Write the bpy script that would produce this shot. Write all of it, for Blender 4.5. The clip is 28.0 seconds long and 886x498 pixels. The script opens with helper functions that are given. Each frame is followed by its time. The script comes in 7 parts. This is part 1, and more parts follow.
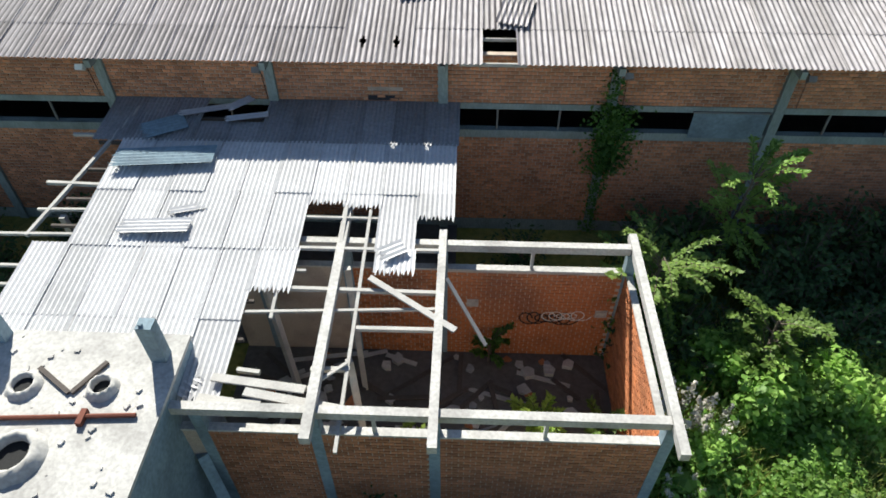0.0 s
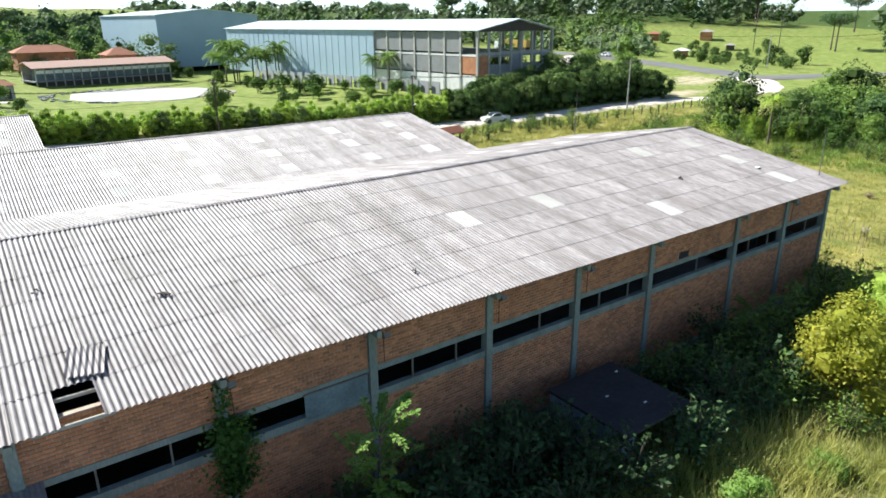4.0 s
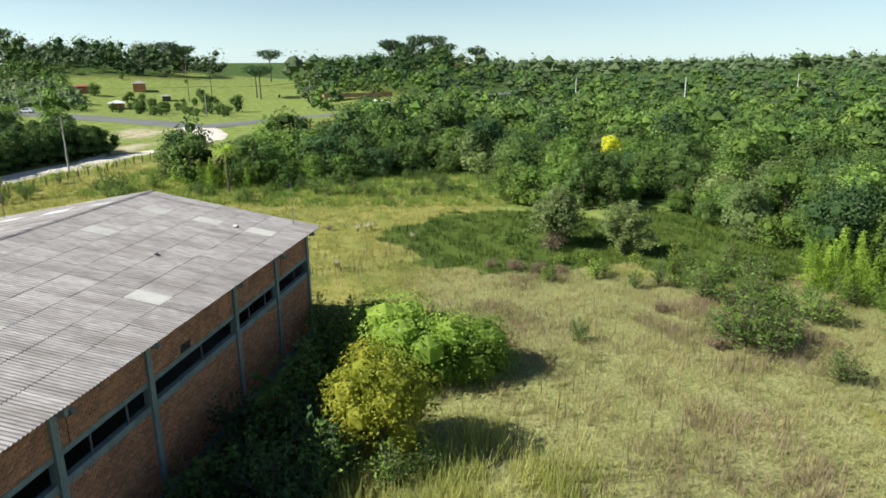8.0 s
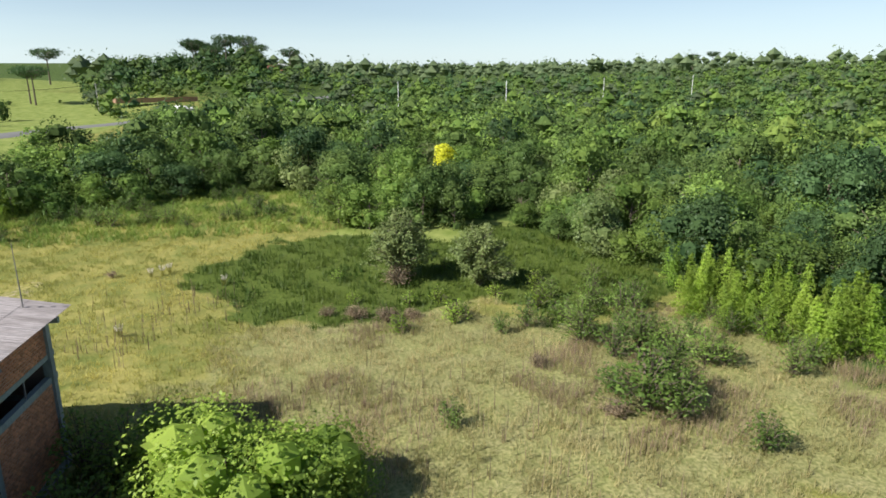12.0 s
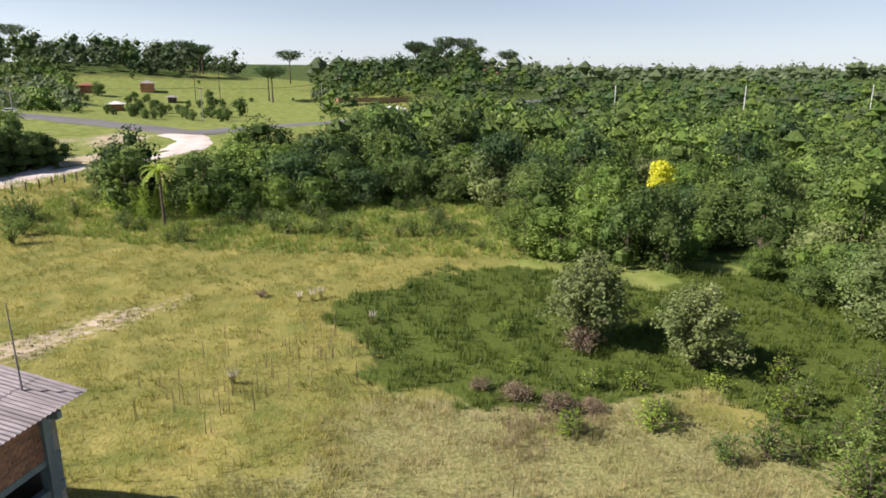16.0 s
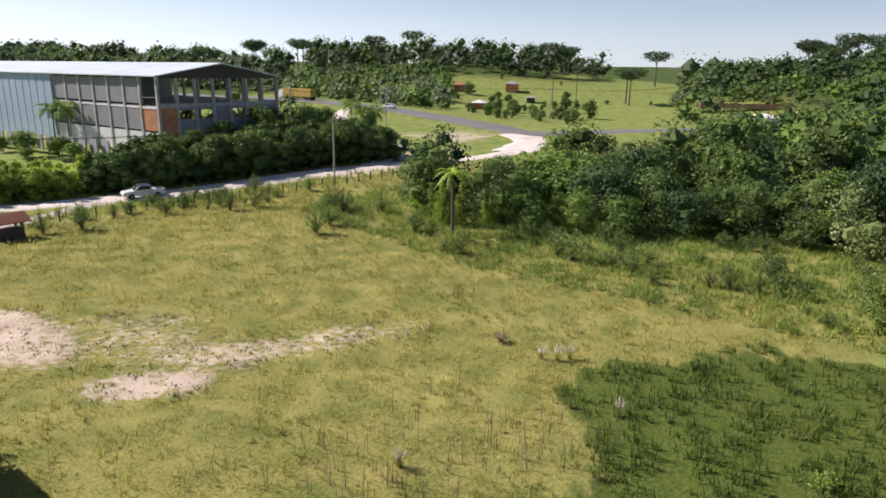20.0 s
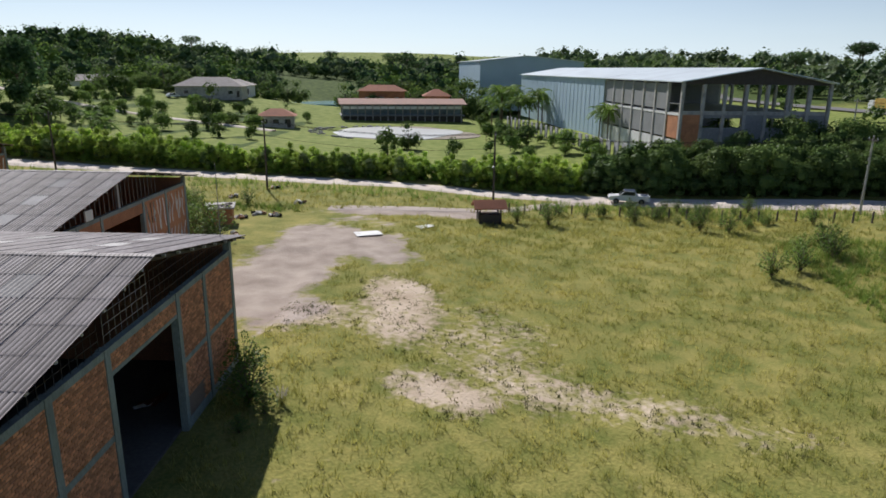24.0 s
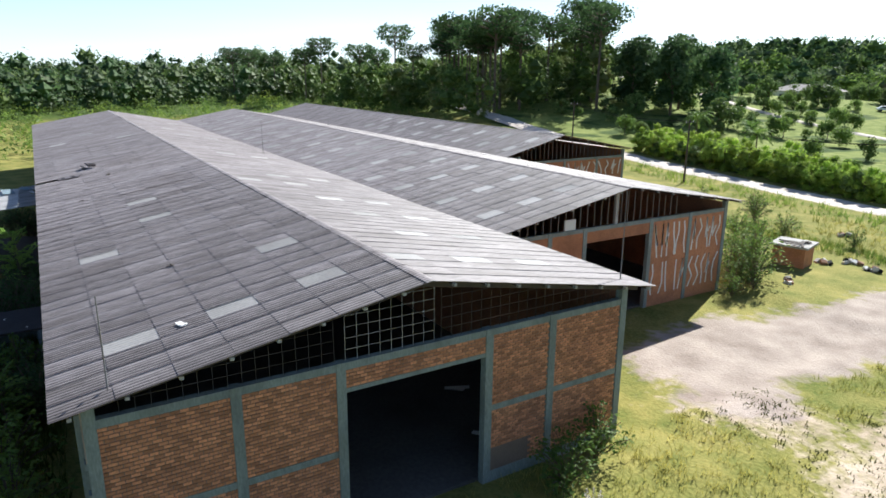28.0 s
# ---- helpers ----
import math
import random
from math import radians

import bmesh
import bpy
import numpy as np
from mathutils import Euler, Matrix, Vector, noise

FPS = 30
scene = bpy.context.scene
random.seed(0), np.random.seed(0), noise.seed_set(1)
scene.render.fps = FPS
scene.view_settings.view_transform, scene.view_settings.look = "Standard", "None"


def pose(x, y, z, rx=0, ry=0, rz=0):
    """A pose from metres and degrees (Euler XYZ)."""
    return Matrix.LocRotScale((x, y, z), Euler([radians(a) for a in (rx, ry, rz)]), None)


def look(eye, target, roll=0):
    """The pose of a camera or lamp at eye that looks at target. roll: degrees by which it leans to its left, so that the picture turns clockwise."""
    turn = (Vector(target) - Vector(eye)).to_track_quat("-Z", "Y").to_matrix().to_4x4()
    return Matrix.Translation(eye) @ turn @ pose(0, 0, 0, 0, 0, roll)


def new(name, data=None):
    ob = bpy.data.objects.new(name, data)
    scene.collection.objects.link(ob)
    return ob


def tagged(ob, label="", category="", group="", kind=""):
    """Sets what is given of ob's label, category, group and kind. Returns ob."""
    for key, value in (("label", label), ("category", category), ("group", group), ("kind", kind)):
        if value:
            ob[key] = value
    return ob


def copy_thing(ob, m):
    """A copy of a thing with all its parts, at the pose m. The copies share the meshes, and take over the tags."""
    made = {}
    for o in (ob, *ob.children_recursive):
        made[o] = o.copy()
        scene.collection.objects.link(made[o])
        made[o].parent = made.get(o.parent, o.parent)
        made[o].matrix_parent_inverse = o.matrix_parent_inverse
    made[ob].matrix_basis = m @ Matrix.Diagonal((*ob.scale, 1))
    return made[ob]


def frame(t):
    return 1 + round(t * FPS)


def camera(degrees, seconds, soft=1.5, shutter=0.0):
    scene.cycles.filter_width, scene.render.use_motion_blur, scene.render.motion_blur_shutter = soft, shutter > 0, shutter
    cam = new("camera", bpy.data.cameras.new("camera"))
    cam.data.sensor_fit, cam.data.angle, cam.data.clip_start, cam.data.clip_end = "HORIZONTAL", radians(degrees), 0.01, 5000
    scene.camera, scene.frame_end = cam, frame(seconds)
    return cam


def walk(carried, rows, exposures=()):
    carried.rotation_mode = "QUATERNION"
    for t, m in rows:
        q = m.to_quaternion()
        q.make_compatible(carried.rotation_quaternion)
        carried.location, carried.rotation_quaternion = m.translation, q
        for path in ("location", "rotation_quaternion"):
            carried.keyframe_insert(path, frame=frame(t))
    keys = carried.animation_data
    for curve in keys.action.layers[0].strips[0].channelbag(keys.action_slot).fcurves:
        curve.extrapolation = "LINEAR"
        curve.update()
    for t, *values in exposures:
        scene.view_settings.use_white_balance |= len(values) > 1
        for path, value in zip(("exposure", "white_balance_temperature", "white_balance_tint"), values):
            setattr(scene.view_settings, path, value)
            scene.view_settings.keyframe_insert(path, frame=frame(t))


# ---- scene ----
cam = camera(67.8, 28.0, 1.7)
METRES, EYE, TILT, LEAN, TURN = 73.06, 16.0, 0.0, 0.8, 1.5
ROWS = [
    (0.0, 0.0, 0.0, 0.0, 0.64, -44.71, -0.65),
    (0.5, -0.0003, 0.0002, -0.0, -4.18, -44.73, -0.59),
    (1.0, -0.0008, 0.0006, -0.0003, -9.83, -44.64, -0.49),
    (1.5, -0.0013, 0.0018, -0.0009, -13.46, -42.61, -0.56),
    (2.0, -0.0015, 0.002, -0.0013, -16.04, -37.83, -0.47),
    (2.5, -0.0015, 0.0025, -0.0012, -20.55, -32.8, -0.42),
    (3.0, -0.0019, 0.0025, -0.0013, -26.11, -27.81, -0.33),
    (3.5, -0.0023, 0.0029, -0.0014, -31.92, -23.06, -0.28),
    (4.0, -0.0018, 0.0044, -0.0011, -37.86, -18.64, -0.19),
    (4.5, 0.0, 0.0073, -0.0012, -43.9, -15.49, -0.08),
    (6.5, 0.02, 0.0262, 0.0002, -64.55, -14.62, 0.19),
    (7.0, 0.0298, 0.0327, 0.0006, -70.7, -14.64, 0.28),
    (7.5, 0.0425, 0.0398, 0.001, -77.11, -14.63, 0.33),
    (8.0, 0.0572, 0.0465, 0.0014, -82.84, -14.64, 0.35),
    (8.5, 0.0732, 0.0524, 0.0019, -87.94, -14.65, 0.37),
    (9.0, 0.0909, 0.057, 0.0021, -92.28, -14.64, 0.37),
    (9.5, 0.1093, 0.0603, 0.0025, -95.0, -14.62, 0.35),
    (10.0, 0.1287, 0.0623, 0.0029, -97.33, -14.6, 0.34),
    (10.5, 0.1483, 0.0636, 0.0034, -98.27, -14.58, 0.3),
    (11.0, 0.1687, 0.0629, 0.0035, -98.24, -14.53, 0.23),
    (11.5, 0.1891, 0.0615, 0.0034, -98.23, -14.49, 0.19),
    (13.5, 0.2711, 0.0506, 0.0041, -97.37, -14.4, 0.06),
    (14.0, 0.2929, 0.0478, 0.0038, -93.86, -14.36, -0.1),
    (14.5, 0.3152, 0.0438, 0.0032, -89.09, -14.31, -0.26),
    (15.0, 0.3369, 0.0404, 0.0032, -85.18, -14.3, -0.4),
    (15.5, 0.3594, 0.0371, 0.0024, -82.18, -14.27, -0.52),
    (16.0, 0.3815, 0.0346, 0.0019, -79.87, -14.28, -0.56),
    (16.5, 0.4042, 0.0325, 0.0013, -76.91, -14.28, -0.65),
    (17.0, 0.4266, 0.0308, 0.001, -73.34, -14.3, -0.76),
    (17.5, 0.4491, 0.0297, 0.0008, -69.48, -14.32, -0.84),
    (18.0, 0.4717, 0.0293, 0.0009, -65.05, -14.39, -0.94),
    (18.5, 0.4946, 0.0293, 0.0006, -61.04, -14.42, -1.02),
    (19.0, 0.5174, 0.0293, 0.0007, -57.68, -14.46, -1.08),
    (19.5, 0.5399, 0.0293, 0.0005, -53.95, -14.53, -1.18),
    (20.0, 0.563, 0.0287, 0.0006, -49.04, -14.58, -1.3),
    (20.5, 0.5862, 0.0272, 0.0006, -42.24, -14.68, -1.38),
    (22.5, 0.6804, 0.0255, 0.0023, -19.89, -15.04, -1.54),
    (23.0, 0.704, 0.0301, 0.002, -13.73, -15.11, -1.53),
    (23.5, 0.7279, 0.0374, 0.0012, -7.45, -15.19, -1.56),
    (24.0, 0.7514, 0.0477, 0.0015, -0.67, -15.26, -1.52),
    (24.5, 0.7737, 0.0614, 0.0017, 7.89, -15.37, -1.46),
    (25.0, 0.7938, 0.0784, 0.0011, 17.03, -15.47, -1.47),
    (25.5, 0.8124, 0.0982, 0.0011, 25.48, -15.58, -1.36),
    (26.0, 0.8275, 0.1204, 0.0012, 33.16, -15.67, -1.26),
    (26.5, 0.8389, 0.1451, 0.0013, 40.86, -15.75, -1.19),
    (27.0, 0.8465, 0.1717, 0.0012, 48.47, -15.8, -1.1),
    (27.5, 0.8512, 0.1994, 0.0014, 53.62, -15.79, -0.96),
    (28.0, 0.8531, 0.2278, 0.001, 57.3, -15.72, -0.85),
]
EXPOSURES = [(0.0, 1.05, 6350, 5), (3.5, 1.18, 6200, 4), (4.5, 1.18, 6200, 4), (6.5, 0.76, 6250, 2), (8.0, 0.72, 6400, 1), (11.5, 0.72, 6400, 6), (14.0, 0.66, 6550, 16), (17.0, 0.62, 6600, 20), (20.0, 0.50, 6500, 20), (22.5, 0.12, 6350, 17), (24.0, 0.12, 6250, 13), (26.0, 0.42, 6200, 12), (28.0, 0.95, 6100, 8)]
walk(cam, [(t, pose(0, 0, EYE, TILT, LEAN, TURN) @ pose(METRES * x, METRES * y, METRES * z, 90 + pitch, roll, yaw)) for t, x, y, z, yaw, pitch, roll in ROWS], EXPOSURES)


# ---- world and sun ----
SUN_EL, SUN_AZ = 38.4, -23.6          # height, and bearing from +y towards +x, in degrees
sun_to = Vector((math.sin(radians(SUN_AZ)) * math.cos(radians(SUN_EL)), math.cos(radians(SUN_AZ)) * math.cos(radians(SUN_EL)), math.sin(radians(SUN_EL))))
world = bpy.data.worlds.new("world")
scene.world = world
world.use_nodes = True
wn, wl = world.node_tree.nodes, world.node_tree.links
sky = wn.new("ShaderNodeTexSky")
sky.sky_type, sky.sun_disc = "NISHITA", False
sky.sun_elevation, sky.sun_rotation = radians(SUN_EL), radians(SUN_AZ)
sky.altitude, sky.air_density, sky.dust_density, sky.ozone_density = 900, 0.8, 0.6, 1.6
wtc = wn.new("ShaderNodeTexCoord")
wmap = wn.new("ShaderNodeMapping")
wmap.inputs["Scale"].default_value = (1.0, 1.0, 9.0)
wno = wn.new("ShaderNodeTexNoise")
wno.inputs["Scale"].default_value, wno.inputs["Detail"].default_value = 1.1, 6
wrp = wn.new("ShaderNodeValToRGB")
wrp.color_ramp.elements[0].position, wrp.color_ramp.elements[1].position = 0.33, 0.80
wmx = wn.new("ShaderNodeMixRGB")
# the low haze is brighter towards the sun
wdot, wgl, wsc = wn.new("ShaderNodeVectorMath"), wn.new("ShaderNodeMapRange"), wn.new("ShaderNodeVectorMath")
wdot.operation, wsc.operation = "DOT_PRODUCT", "SCALE"
wdot.inputs[1].default_value, wsc.inputs[0].default_value = tuple(sun_to), (7.2, 8.4, 8.9)
wgl.inputs["From Min"].default_value, wgl.inputs["From Max"].default_value = -0.1, 0.75
wgl.inputs["To Min"].default_value, wgl.inputs["To Max"].default_value = 1.0, 1.55
wl.new(wtc.outputs["Generated"], wdot.inputs[0])
wl.new(wdot.outputs["Value"], wgl.inputs["Value"])
wl.new(wgl.outputs[0], wsc.inputs["Scale"])
wl.new(wsc.outputs[0], wmx.inputs["Color2"])
wml = wn.new("ShaderNodeMath")
wml.operation = "MULTIPLY"
wml.inputs[1].default_value = 0.35
# haze lies low over the land and thins out overhead
wsx, wlo, wpw, wad = wn.new("ShaderNodeSeparateXYZ"), wn.new("ShaderNodeMath"), wn.new("ShaderNodeMath"), wn.new("ShaderNodeMath")
wlo.operation, wpw.operation, wad.operation = "SUBTRACT", "POWER", "MULTIPLY_ADD"
wlo.inputs[0].default_value, wpw.inputs[1].default_value, wlo.use_clamp = 1.0, 6.0, True
wl.new(wtc.outputs["Generated"], wsx.inputs[0])
wl.new(wsx.outputs["Z"], wlo.inputs[1])
wl.new(wlo.outputs[0], wpw.inputs[0])
wl.new(wtc.outputs["Generated"], wmap.inputs["Vector"])
wl.new(wmap.outputs["Vector"], wno.inputs["Vector"])
wl.new(wno.outputs["Fac"], wrp.inputs["Fac"])
wl.new(wrp.outputs["Color"], wml.inputs[0])
wad.inputs[1].default_value, wad.inputs[2].default_value = 1.0, 0.55
wl.new(wml.outputs[0], wad.inputs[0])
wmf = wn.new("ShaderNodeMath")
wmf.operation = "MULTIPLY"
wl.new(wad.outputs[0], wmf.inputs[0])
wl.new(wpw.outputs[0], wmf.inputs[1])
wl.new(wmf.outputs[0], wmx.inputs["Fac"])
wl.new(sky.outputs["Color"], wmx.inputs["Color1"])
wl.new(wmx.outputs["Color"], wn["Background"].inputs["Color"])
wn["Background"].inputs["Strength"].default_value = 0.07
sun = new("sun", bpy.data.lights.new("sun", "SUN"))
sun.data.energy, sun.data.angle, sun.data.color = 5.0, radians(0.53), (1.0, 0.955, 0.88)
sun.matrix_world = look(sun_to * 300, (0, 0, 0))

# ---- materials ----
def lerp3(a, k):
    return (min(1, a[0] * k), min(1, a[1] * k), min(1, a[2] * k), 1)


def material(name, base, rough=0.85, metal=0.0, fine=25.0, coarse=1.2, vary=0.18, stain=None, stain_amount=0.4, bump=0.15, rnd=0.0, island=0.0, stretch=(1, 1, 1), spec=0.3, groove=0.0, weather=None):
    """A surface with grain, blotches, stains and relief; rnd varies it from object to object, island from piece to piece."""
    m = bpy.data.materials.new(name)
    m.use_nodes = True
    n, l = m.node_tree.nodes, m.node_tree.links
    b = n["Principled BSDF"]
    b.inputs["Roughness"].default_value, b.inputs["Metallic"].default_value = rough, metal
    b.inputs["Specular IOR Level"].default_value = spec
    tc = n.new("ShaderNodeTexCoord")
    mp = n.new("ShaderNodeMapping")
    mp.inputs["Scale"].default_value = stretch
    geo = n.new("ShaderNodeNewGeometry")
    l.new(geo.outputs["Position"], mp.inputs["Vector"])
    f = n.new("ShaderNodeTexNoise")
    f.inputs["Scale"].default_value, f.inputs["Detail"].default_value = fine, 4
    c = n.new("ShaderNodeTexNoise")
    c.inputs["Scale"].default_value, c.inputs["Detail"].default_value = coarse, 6
    l.new(mp.outputs[0], f.inputs["Vector"])
    l.new(mp.outputs[0], c.inputs["Vector"])
    r = n.new("ShaderNodeValToRGB")
    r.color_ramp.elements[0].position, r.color_ramp.elements[1].position = 0.3, 0.7
    r.color_ramp.elements[0].color, r.color_ramp.elements[1].color = lerp3(base, 1 - vary), lerp3(base, 1 + vary)
    l.new(f.outputs["Fac"], r.inputs["Fac"])
    mx = n.new("ShaderNodeMixRGB")
    s = stain or tuple(v * 0.55 for v in base)
    mx.inputs["Color2"].default_value = (*s[:3], 1)
    cr = n.new("ShaderNodeMapRange")
    cr.inputs["From Min"].default_value, cr.inputs["From Max"].default_value, cr.inputs["To Max"].default_value = 0.45, 0.72, stain_amount
    l.new(c.outputs["Fac"], cr.inputs["Value"])
    l.new(cr.outputs[0], mx.inputs["Fac"])
    l.new(r.outputs["Color"], mx.inputs["Color1"])
    last = mx.outputs["Color"]
    for amount, sock in ((rnd, None), (island, "Random Per Island")):
        if amount:
            src = geo.outputs[sock] if sock else n.new("ShaderNodeObjectInfo").outputs["Random"]
            h = n.new("ShaderNodeHueSaturation")
            k = n.new("ShaderNodeMapRange")
            k.inputs["To Min"].default_value, k.inputs["To Max"].default_value = 1 - amount, 1 + amount
            l.new(src, k.inputs["Value"])
            l.new(k.outputs[0], h.inputs["Value"])
            l.new(last, h.inputs["Color"])
            last = h.outputs["Color"]
    if groove:
        # dirt settled in the valleys of the corrugation
        sx = n.new("ShaderNodeSeparateXYZ")
        l.new(geo.outputs["Position"], sx.inputs[0])
        k1, k2, k3 = n.new("ShaderNodeMath"), n.new("ShaderNodeMath"), n.new("ShaderNodeMapRange")
        k1.operation, k2.operation = "MULTIPLY_ADD", "COSINE"
        k1.inputs[1].default_value, k1.inputs[2].default_value = 2 * math.pi / groove, -43.5 * 2 * math.pi / groove
        l.new(sx.outputs["X"], k1.inputs[0])
        l.new(k1.outputs[0], k2.inputs[0])
        k3.inputs["From Min"].default_value, k3.inputs["From Max"].default_value, k3.inputs["To Min"].default_value = -1, 0.1, 0.28
        l.new(k2.outputs[0], k3.inputs["Value"])
        if weather:
            # the eastern end carries more grime
            w1, w2 = n.new("ShaderNodeMapRange"), n.new("ShaderNodeMath")
            w1.interpolation_type = "SMOOTHSTEP"
            w1.inputs["From Min"].default_value, w1.inputs["From Max"].default_value = weather
            w1.inputs["To Min"].default_value, w1.inputs["To Max"].default_value = 1.0, 0.83
            w2.operation = "MULTIPLY"
            l.new(sx.outputs["X"], w1.inputs["Value"])
            l.new(w1.outputs[0], w2.inputs[0])
            l.new(k3.outputs[0], w2.inputs[1])
            k3 = w2
        hg = n.new("ShaderNodeHueSaturation")
        l.new(k3.outputs[0], hg.inputs["Value"])
        l.new(last, hg.inputs["Color"])
        last = hg.outputs["Color"]
    l.new(last, b.inputs["Base Color"])
    if bump:
        bp = n.new("ShaderNodeBump")
        bp.inputs["Strength"].default_value, bp.inputs["Distance"].default_value = bump, 0.03
        l.new(f.outputs["Fac"], bp.inputs["Height"])
        l.new(bp.outputs["Normal"], b.inputs["Normal"])
    return m


def leaf_material(name, base, tip, through_light=0.38, island=0.13, rnd=0.28):
    base, tip = (base[0] * 1.3, base[1] * 1.3, base[2] * 1.4), (tip[0] * 1.35, tip[1] * 1.3, tip[2] * 1.4)
    """Leaves: diffuse and translucent, varied from leaf to leaf and from plant to plant."""
    m = bpy.data.materials.new(name)
    m.use_nodes = True
    n, l = m.node_tree.nodes, m.node_tree.links
    n.remove(n["Principled BSDF"])
    geo, info = n.new("ShaderNodeNewGeometry"), n.new("ShaderNodeObjectInfo")
    no = n.new("ShaderNodeTexNoise")
    no.inputs["Scale"].default_value = 0.16
    l.new(geo.outputs["Position"], no.inputs["Vector"])
    ad = n.new("ShaderNodeMath")
    ad.operation = "MULTIPLY_ADD"
    l.new(geo.outputs["Random Per Island"], ad.inputs[0])
    ad.inputs[1].default_value = 0.22
    l.new(no.outputs["Fac"], ad.inputs[2])
    r = n.new("ShaderNodeMapRange")
    r.inputs["From Min"].default_value, r.inputs["From Max"].default_value = 0.38, 0.9
    l.new(ad.outputs[0], r.inputs["Value"])
    mx = n.new("ShaderNodeMixRGB")
    mx.inputs["Color1"].default_value, mx.inputs["Color2"].default_value = (*base, 1), (*tip, 1)
    l.new(r.outputs[0], mx.inputs["Fac"])
    last = mx.outputs["Color"]
    for src, amount in ((geo.outputs["Random Per Island"], island), (info.outputs["Random"], rnd)):
        k, h = n.new("ShaderNodeMapRange"), n.new("ShaderNodeHueSaturation")
        k.inputs["To Min"].default_value, k.inputs["To Max"].default_value = 1 - amount, 1 + amount
        l.new(src, k.inputs["Value"])
        l.new(k.outputs[0], h.inputs["Value"])
        l.new(last, h.inputs["Color"])
        last = h.outputs["Color"]
    gl, top = n.new("ShaderNodeBsdfGlossy"), n.new("ShaderNodeMixShader")
    gl.inputs["Roughness"].default_value, top.inputs["Fac"].default_value = 0.5, 0.014
    d, t, a = n.new("ShaderNodeBsdfDiffuse"), n.new("ShaderNodeBsdfTranslucent"), n.new("ShaderNodeMixShader")
    a.inputs["Fac"].default_value = through_light
    l.new(last, d.inputs["Color"])
    l.new(last, t.inputs["Color"])
    l.new(d.outputs[0], a.inputs[1])
    l.new(t.outputs[0], a.inputs[2])
    l.new(a.outputs[0], top.inputs[1])
    l.new(gl.outputs[0], top.inputs[2])
    l.new(top.outputs[0], n["Material Output"].inputs["Surface"])
    return m


MAT = {}
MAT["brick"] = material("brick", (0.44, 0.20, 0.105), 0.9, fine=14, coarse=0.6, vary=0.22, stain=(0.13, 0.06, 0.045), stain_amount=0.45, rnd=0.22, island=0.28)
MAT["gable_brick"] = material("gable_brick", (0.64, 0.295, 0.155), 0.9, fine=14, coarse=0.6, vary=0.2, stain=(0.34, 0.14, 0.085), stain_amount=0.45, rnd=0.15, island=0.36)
MAT["mortar"] = material("mortar", (0.50, 0.405, 0.325), 0.95, fine=30, coarse=0.8, stain=(0.14, 0.10, 0.085), stain_amount=0.6)
MAT["mortar_dark"] = material("mortar_dark", (0.23, 0.17, 0.135), 0.95, fine=30, coarse=0.8, stain=(0.12, 0.09, 0.075), stain_amount=0.5)
MAT["inner_brick"] = material("inner_brick", (0.46, 0.17, 0.07), 0.9, fine=14, coarse=0.7, vary=0.2, stain=(0.10, 0.06, 0.05), stain_amount=0.5, island=0.25)
MAT["concrete_green"] = material("concrete_green", (0.25, 0.29, 0.275), 0.9, fine=18, coarse=1.5, stain=(0.12, 0.13, 0.12), stain_amount=0.5, stretch=(1, 1, 0.3))
MAT["concrete"] = material("concrete", (0.46, 0.44, 0.41), 0.92, fine=12, coarse=1.1, stain=(0.16, 0.15, 0.14), stain_amount=0.55)
MAT["concrete_blue"] = material("concrete_blue", (0.22, 0.29, 0.33), 0.9, fine=10, coarse=0.9, stain=(0.10, 0.12, 0.14), stain_amount=0.6)
MAT["roof"] = material("roof", (0.385, 0.345, 0.345), 0.64, spec=0.3, fine=9, coarse=1.1, vary=0.26, stain=(0.20, 0.17, 0.16), stain_amount=0.72, bump=0.1, rnd=0.10, island=0.10, stretch=(1, 0.13, 1), groove=0.175, weather=(6, 27))
MAT["roof_pale"] = material("roof_pale", (0.56, 0.54, 0.52), 0.8, fine=9, coarse=0.5, vary=0.08, stain=(0.3, 0.28, 0.27), bump=0.05, rnd=0.15, island=0.18)
MAT["roof_dull"] = material("roof_dull", (0.46, 0.44, 0.42), 0.9, fine=9, coarse=0.5, vary=0.1, stain=(0.28, 0.26, 0.25), bump=0.05, rnd=0.12)
MAT["annex_roof"] = material("annex_roof", (0.52, 0.51, 0.51), 0.9, fine=9, coarse=0.7, vary=0.1, stain=(0.33, 0.32, 0.31), stain_amount=0.4, bump=0.08, rnd=0.12, island=0.12)
# top-row sheets: soot and the hall's shadow both put into this darker colour
MAT["annex_soot_shade"] = material("annex_soot_shade", (0.27, 0.265, 0.27), 0.9, fine=9, coarse=0.7, vary=0.15, stain=(0.14, 0.135, 0.13), stain_amount=0.6, bump=0.08, rnd=0.15, island=0.12)
MAT["timber"] = material("timber", (0.42, 0.40, 0.37), 0.9, fine=40, coarse=2, stain=(0.2, 0.18, 0.16), stretch=(1, 1, 1))
MAT["dark_timber"] = material("dark_timber", (0.09, 0.075, 0.065), 0.9, fine=20, coarse=2)
MAT["steel"] = material("steel", (0.20, 0.20, 0.20), 0.6, 0.3, fine=30, coarse=3, stain=(0.16, 0.08, 0.05))
MAT["rust"] = material("rust", (0.16, 0.055, 0.035), 0.8, 0.2, fine=30, coarse=3)
MAT["floor"] = material("floor", (0.12, 0.11, 0.10), 0.95, fine=6, coarse=0.4, stain_amount=0.7)
MAT["road_dirt"] = material("road_dirt", (0.68, 0.60, 0.53), 0.97, fine=3, coarse=0.25, vary=0.1, stain=(0.38, 0.31, 0.25), stain_amount=0.5)
